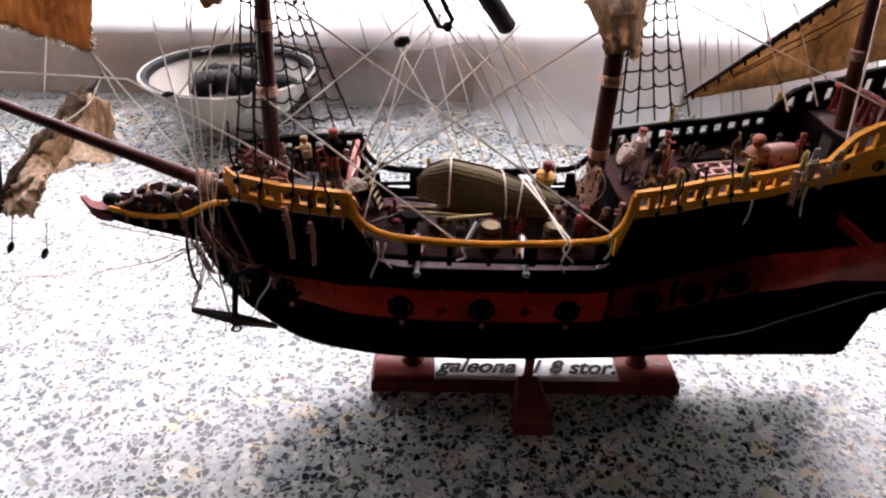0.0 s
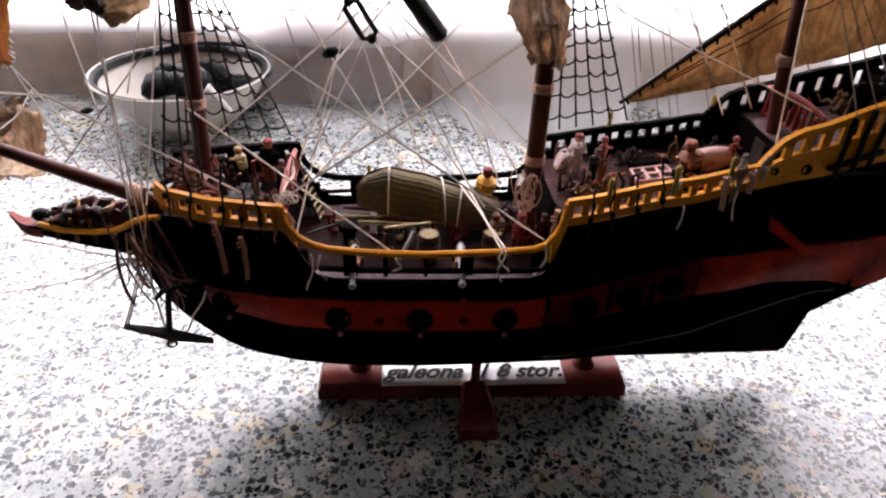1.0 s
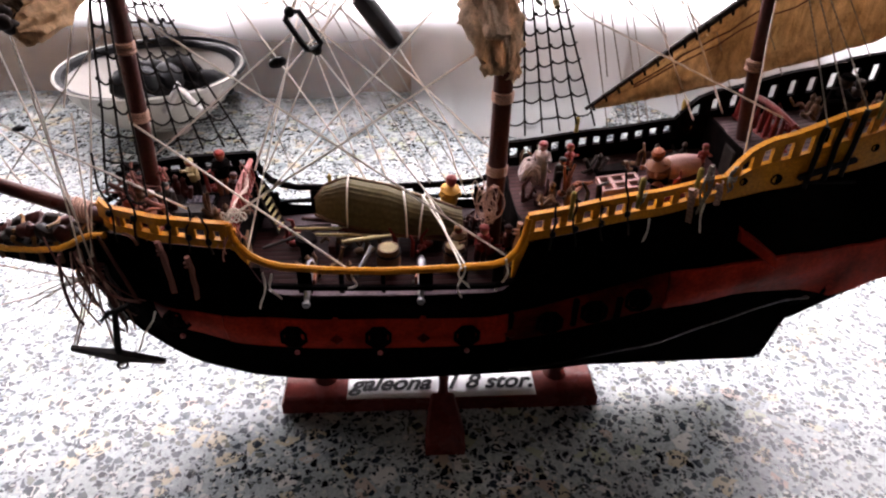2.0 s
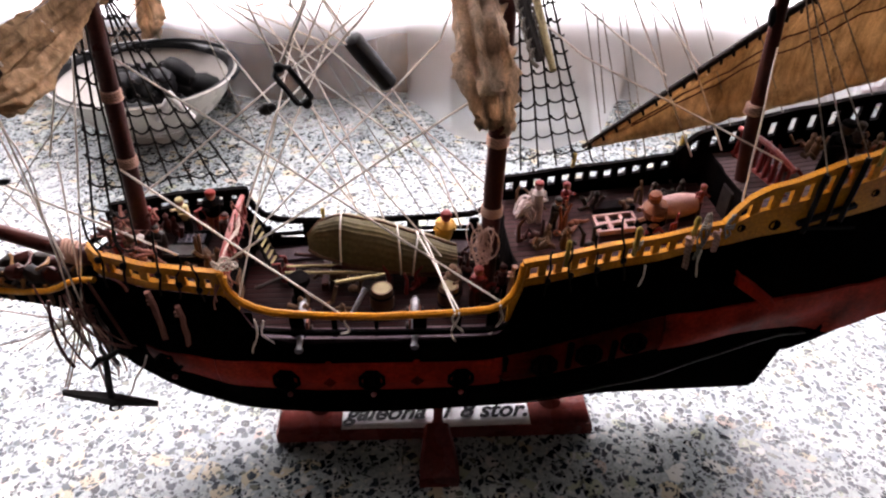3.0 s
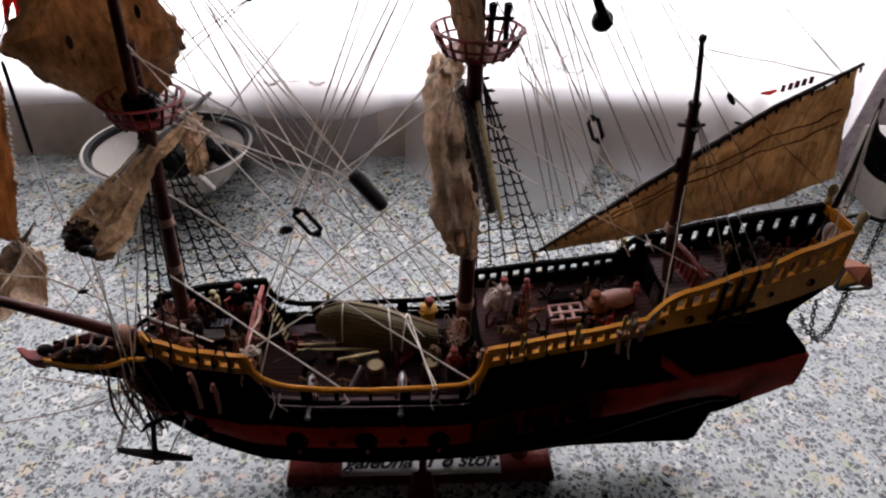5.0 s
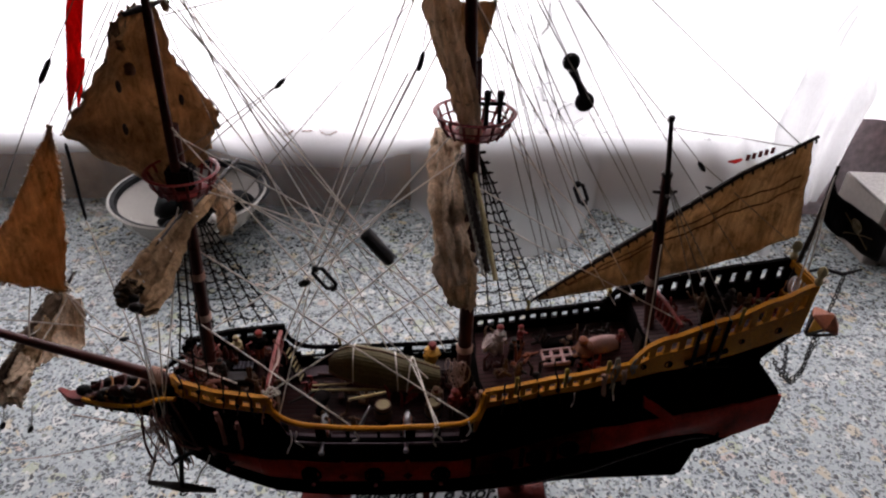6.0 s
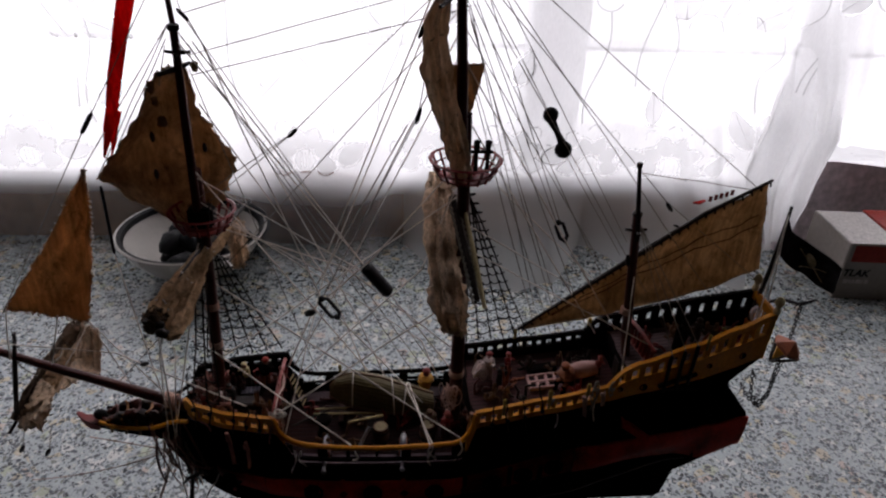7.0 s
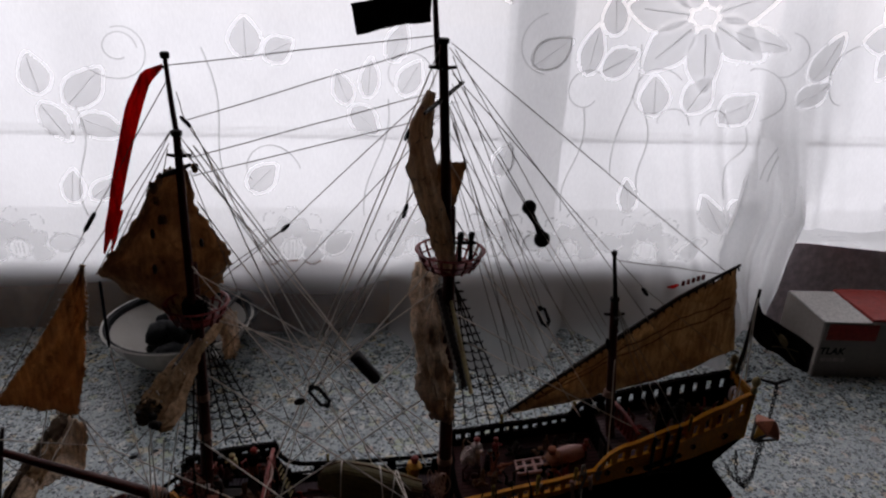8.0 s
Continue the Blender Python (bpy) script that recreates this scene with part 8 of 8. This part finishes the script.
for k in range(6):
    a = 2 * math.pi * k / 6
    part("lantern_bar", tube(bmesh.new(), [LANTERN @ Vector((0.0010 * math.cos(a), 0.0010 * math.sin(a), -0.0128)), LANTERN @ Vector((0.0055 * math.cos(a), 0.0055 * math.sin(a), -0.0055)), LANTERN @ Vector((0.0093 * math.cos(a), 0.0093 * math.sin(a), 0.0012))], 0.0009, 5), DARKWOOD, lan)


def chain(name, pts, parent, step=0.0032, r=0.0011):
    """Separate links along a line, each turned against its neighbour."""
    pts = [aboard(p) for p in pts]
    lens = [0.0]
    for a, b in zip(pts, pts[1:]):
        lens.append(lens[-1] + (b - a).length)
    n = int(lens[-1] / step)
    for k in range(n):
        s = (k + 0.5) * step
        i = max(j for j in range(len(lens) - 1) if lens[j] <= s)
        d = (pts[i + 1] - pts[i]).normalized()
        c = pts[i].lerp(pts[i + 1], (s - lens[i]) / (lens[i + 1] - lens[i]))
        q = d.cross(Vector((0, 1, 0.2)))
        q = q.normalized() if k % 2 else q.cross(d).normalized()
        part(name, tube(bmesh.new(), [c + d * step * 0.62 * math.cos(a) + q * r * math.sin(a) for a in (2 * math.pi * j / 8 for j in range(9))], 0.00045, 4), IRON, parent)


chain("chain_link", [(0.2281, 0.0039, 0.1740), (0.2300, 0.0055, 0.1600), (0.2322, 0.0080, 0.1445)], lan)
chain("chain_link", [(0.2030, -0.0006, 0.1180), (0.2085, 0.0, 0.1090), (0.2140, 0.0002, 0.1025), (0.2210, 0.0, 0.0965), (0.2248, 0.0, 0.1060), (0.2261, 0.003, 0.1200), (0.2295, 0.007, 0.1300)], boom)
chain("chain_link", [(0.2090, 0.0003, 0.1270), (0.2130, 0.0002, 0.1080), (0.2195, 0.0, 0.0985), (0.2260, 0.002, 0.1060), (0.2281, 0.0039, 0.1180), (0.2310, 0.006, 0.1290)], boom)

# ---- things on the sill behind the ship ----
bowl = thing("enamel_bowl", "white enamel bowl with a dark rim standing before the curtain", "bowl", pose(-0.232, 0.325, -0.002))
bm = bmesh.new()
lathe(bm, [(0.0005, 0.0045), (0.017, 0.0040), (0.0195, 0.0022), (0.0225, 0.0022), (0.0225, 0.0060), (0.0240, 0.0105), (0.034, 0.0145), (0.047, 0.0225), (0.0585, 0.0330), (0.0675, 0.0455), (0.0728, 0.0570), (0.0745, 0.0592), (0.0755, 0.0602), (0.0745, 0.0610), (0.0712, 0.0585),
           (0.0655, 0.0460), (0.0565, 0.0345), (0.0455, 0.0245), (0.033, 0.0170), (0.020, 0.0125), (0.0005, 0.0115)], (0, 0, 0), 56)
part("bowl_body", bm, ENAMEL, bowl)
bm = bmesh.new()
lathe(bm, [(0.0735, 0.0600), (0.0755, 0.0616), (0.0768, 0.0604), (0.0754, 0.0592), (0.0735, 0.0600)], (0, 0, 0), 56)
part("rim", bm, ENAMEL, bowl, "thin white rolled rim")
bm = bmesh.new()
lathe(bm, [(0.0690, 0.0550), (0.0708, 0.0594), (0.0738, 0.0612), (0.0700, 0.0598), (0.0678, 0.0552), (0.0690, 0.0550)], (0, 0, 0), 56)
part("inner_band", bm, BLACKRIM, bowl, "black band inside the rim")
rnd = random.Random(8)
for k in range(19):
    a, d = rnd.uniform(0, 6.28), rnd.uniform(0.0, 0.042)
    bm = bmesh.new()
    ball(bm, (0, 0, 0), 0.014, (1.25, 0.8, 0.75), 14)
    for v in bm.verts:
        v.co += v.co.normalized() * 0.003 * noise.noise(v.co * 160 + Vector((k, 0, 0)))
    ob = solid("dried_fruit", bm, BLACKRIM, "dark dried fruit lying in the enamel bowl", "dried fruit", "fruits in the bowl")
    ob.matrix_world = pose(-0.222 + d * math.cos(a), 0.325 + d * math.sin(a), 0.026 + 0.012 * (k % 3), rnd.uniform(-40, 40), rnd.uniform(-30, 30), rnd.uniform(0, 180))
bm = tube(bmesh.new(), [(-0.205 + 0.052 * math.cos(a), 0.325 + 0.050 * math.sin(a), 0.060 + 0.010 * math.sin(a * 0.5)) for a in (-0.3 + 3.3 * j / 20 for j in range(21))], 0.0016, 7)
solid("wire_handle", bm, BLACKRIM, "thin black wire handle resting on the bowl", "handle")
bm = tube(bmesh.new(), [(-0.205, 0.262, 0.044), (-0.190, 0.258, 0.066), (-0.178, 0.262, 0.046)], [0.003, 0.0045, 0.0025], 10)
solid("paper_twist", bm, PAPER, "crumpled white paper twist leaning on the bowl", "paper")

# cartons at the window's right end
crate = thing("carton", "white printed carton with a red band on the terrazzo sill", "carton", pose(0.466, 0.279, 0.0, 0, 0, -4))
CW, CD, CH = 0.118, 0.082, 0.0690
bm = box(bmesh.new(), (0, 0, 0), (CW, CD, CH), 0.0012)
part("carton_body", bm, CARDWHITE, crate)
part("printed_band", box(bmesh.new(), (0.006, -0.0006, 0.0475), (0.062, 0.001, CH - 0.002), 0.0), CARDRED, crate, "red printed band")
bm = bmesh.new()
rings(bm, [[(0.0, 0.0, CH), (CW * 0.45, 0.0, CH), (CW * 0.45, 0.0, CH + 0.0008), (0.0, 0.0, CH + 0.0008)], [(-0.004, CD * 0.5, CH + 0.003), (CW * 0.43, CD * 0.5, CH + 0.003), (CW * 0.43, CD * 0.5, CH + 0.0038), (-0.004, CD * 0.5, CH + 0.0038)],
           [(-0.003, CD * 0.9, CH + 0.0025), (CW * 0.44, CD * 0.9, CH + 0.0025), (CW * 0.44, CD * 0.9, CH + 0.0033), (-0.003, CD * 0.9, CH + 0.0033)]])
part("open_flap", bm, PAPER, crate, "raised white flap")
part("red_flap", box(bmesh.new(), (CW * 0.46, 0.002, CH + 0.0005), (CW, CD, CH + 0.0035), 0.001), CARDRED, crate)
lettering("TLAK", 0.0118, pose(0.0160, -0.0009, 0.0300, 90), INK, crate, 0.15, 1.0)
for x, w in ((0.006, 0.005), (0.0125, 0.006), (0.020, 0.008), (0.0295, 0.004)):
    part("print_bar", box(bmesh.new(), (x, -0.0005, 0.0205), (x + w, 0.0004, 0.0250), 0.0), GREYBOARD, crate)
bm = bmesh.new()
rings(bm, [[(x, 0.389 + 0.004 * math.sin(x * 9), 0.0), (x, 0.396, z), (x, 0.3985, z), (x, 0.3935, 0.0)] for x, z in ((0.455, 0.1150), (0.505, 0.1160), (0.61, 0.1050), (0.75, 0.0960), (1.05, 0.0880))])
solid("grey_board", bm, MAUVE, "tall grey-mauve cardboard sheet leaning against the window parapet", "cardboard")
bm = bmesh.new()
ball(bm, (0.640, 0.262, 0.031), 0.031, (1, 1, 0.95), 22)
for v in bm.verts:
    v.co.z = max(0.0, v.co.z - 0.004 * math.exp(-(((v.co.x - 0.640) ** 2 + (v.co.y - 0.262) ** 2) / 0.00006)) * (v.co.z > 0.03))
solid("orange_fruit", bm, ORANGE, "dull orange round fruit lying beside the carton", "fruit")
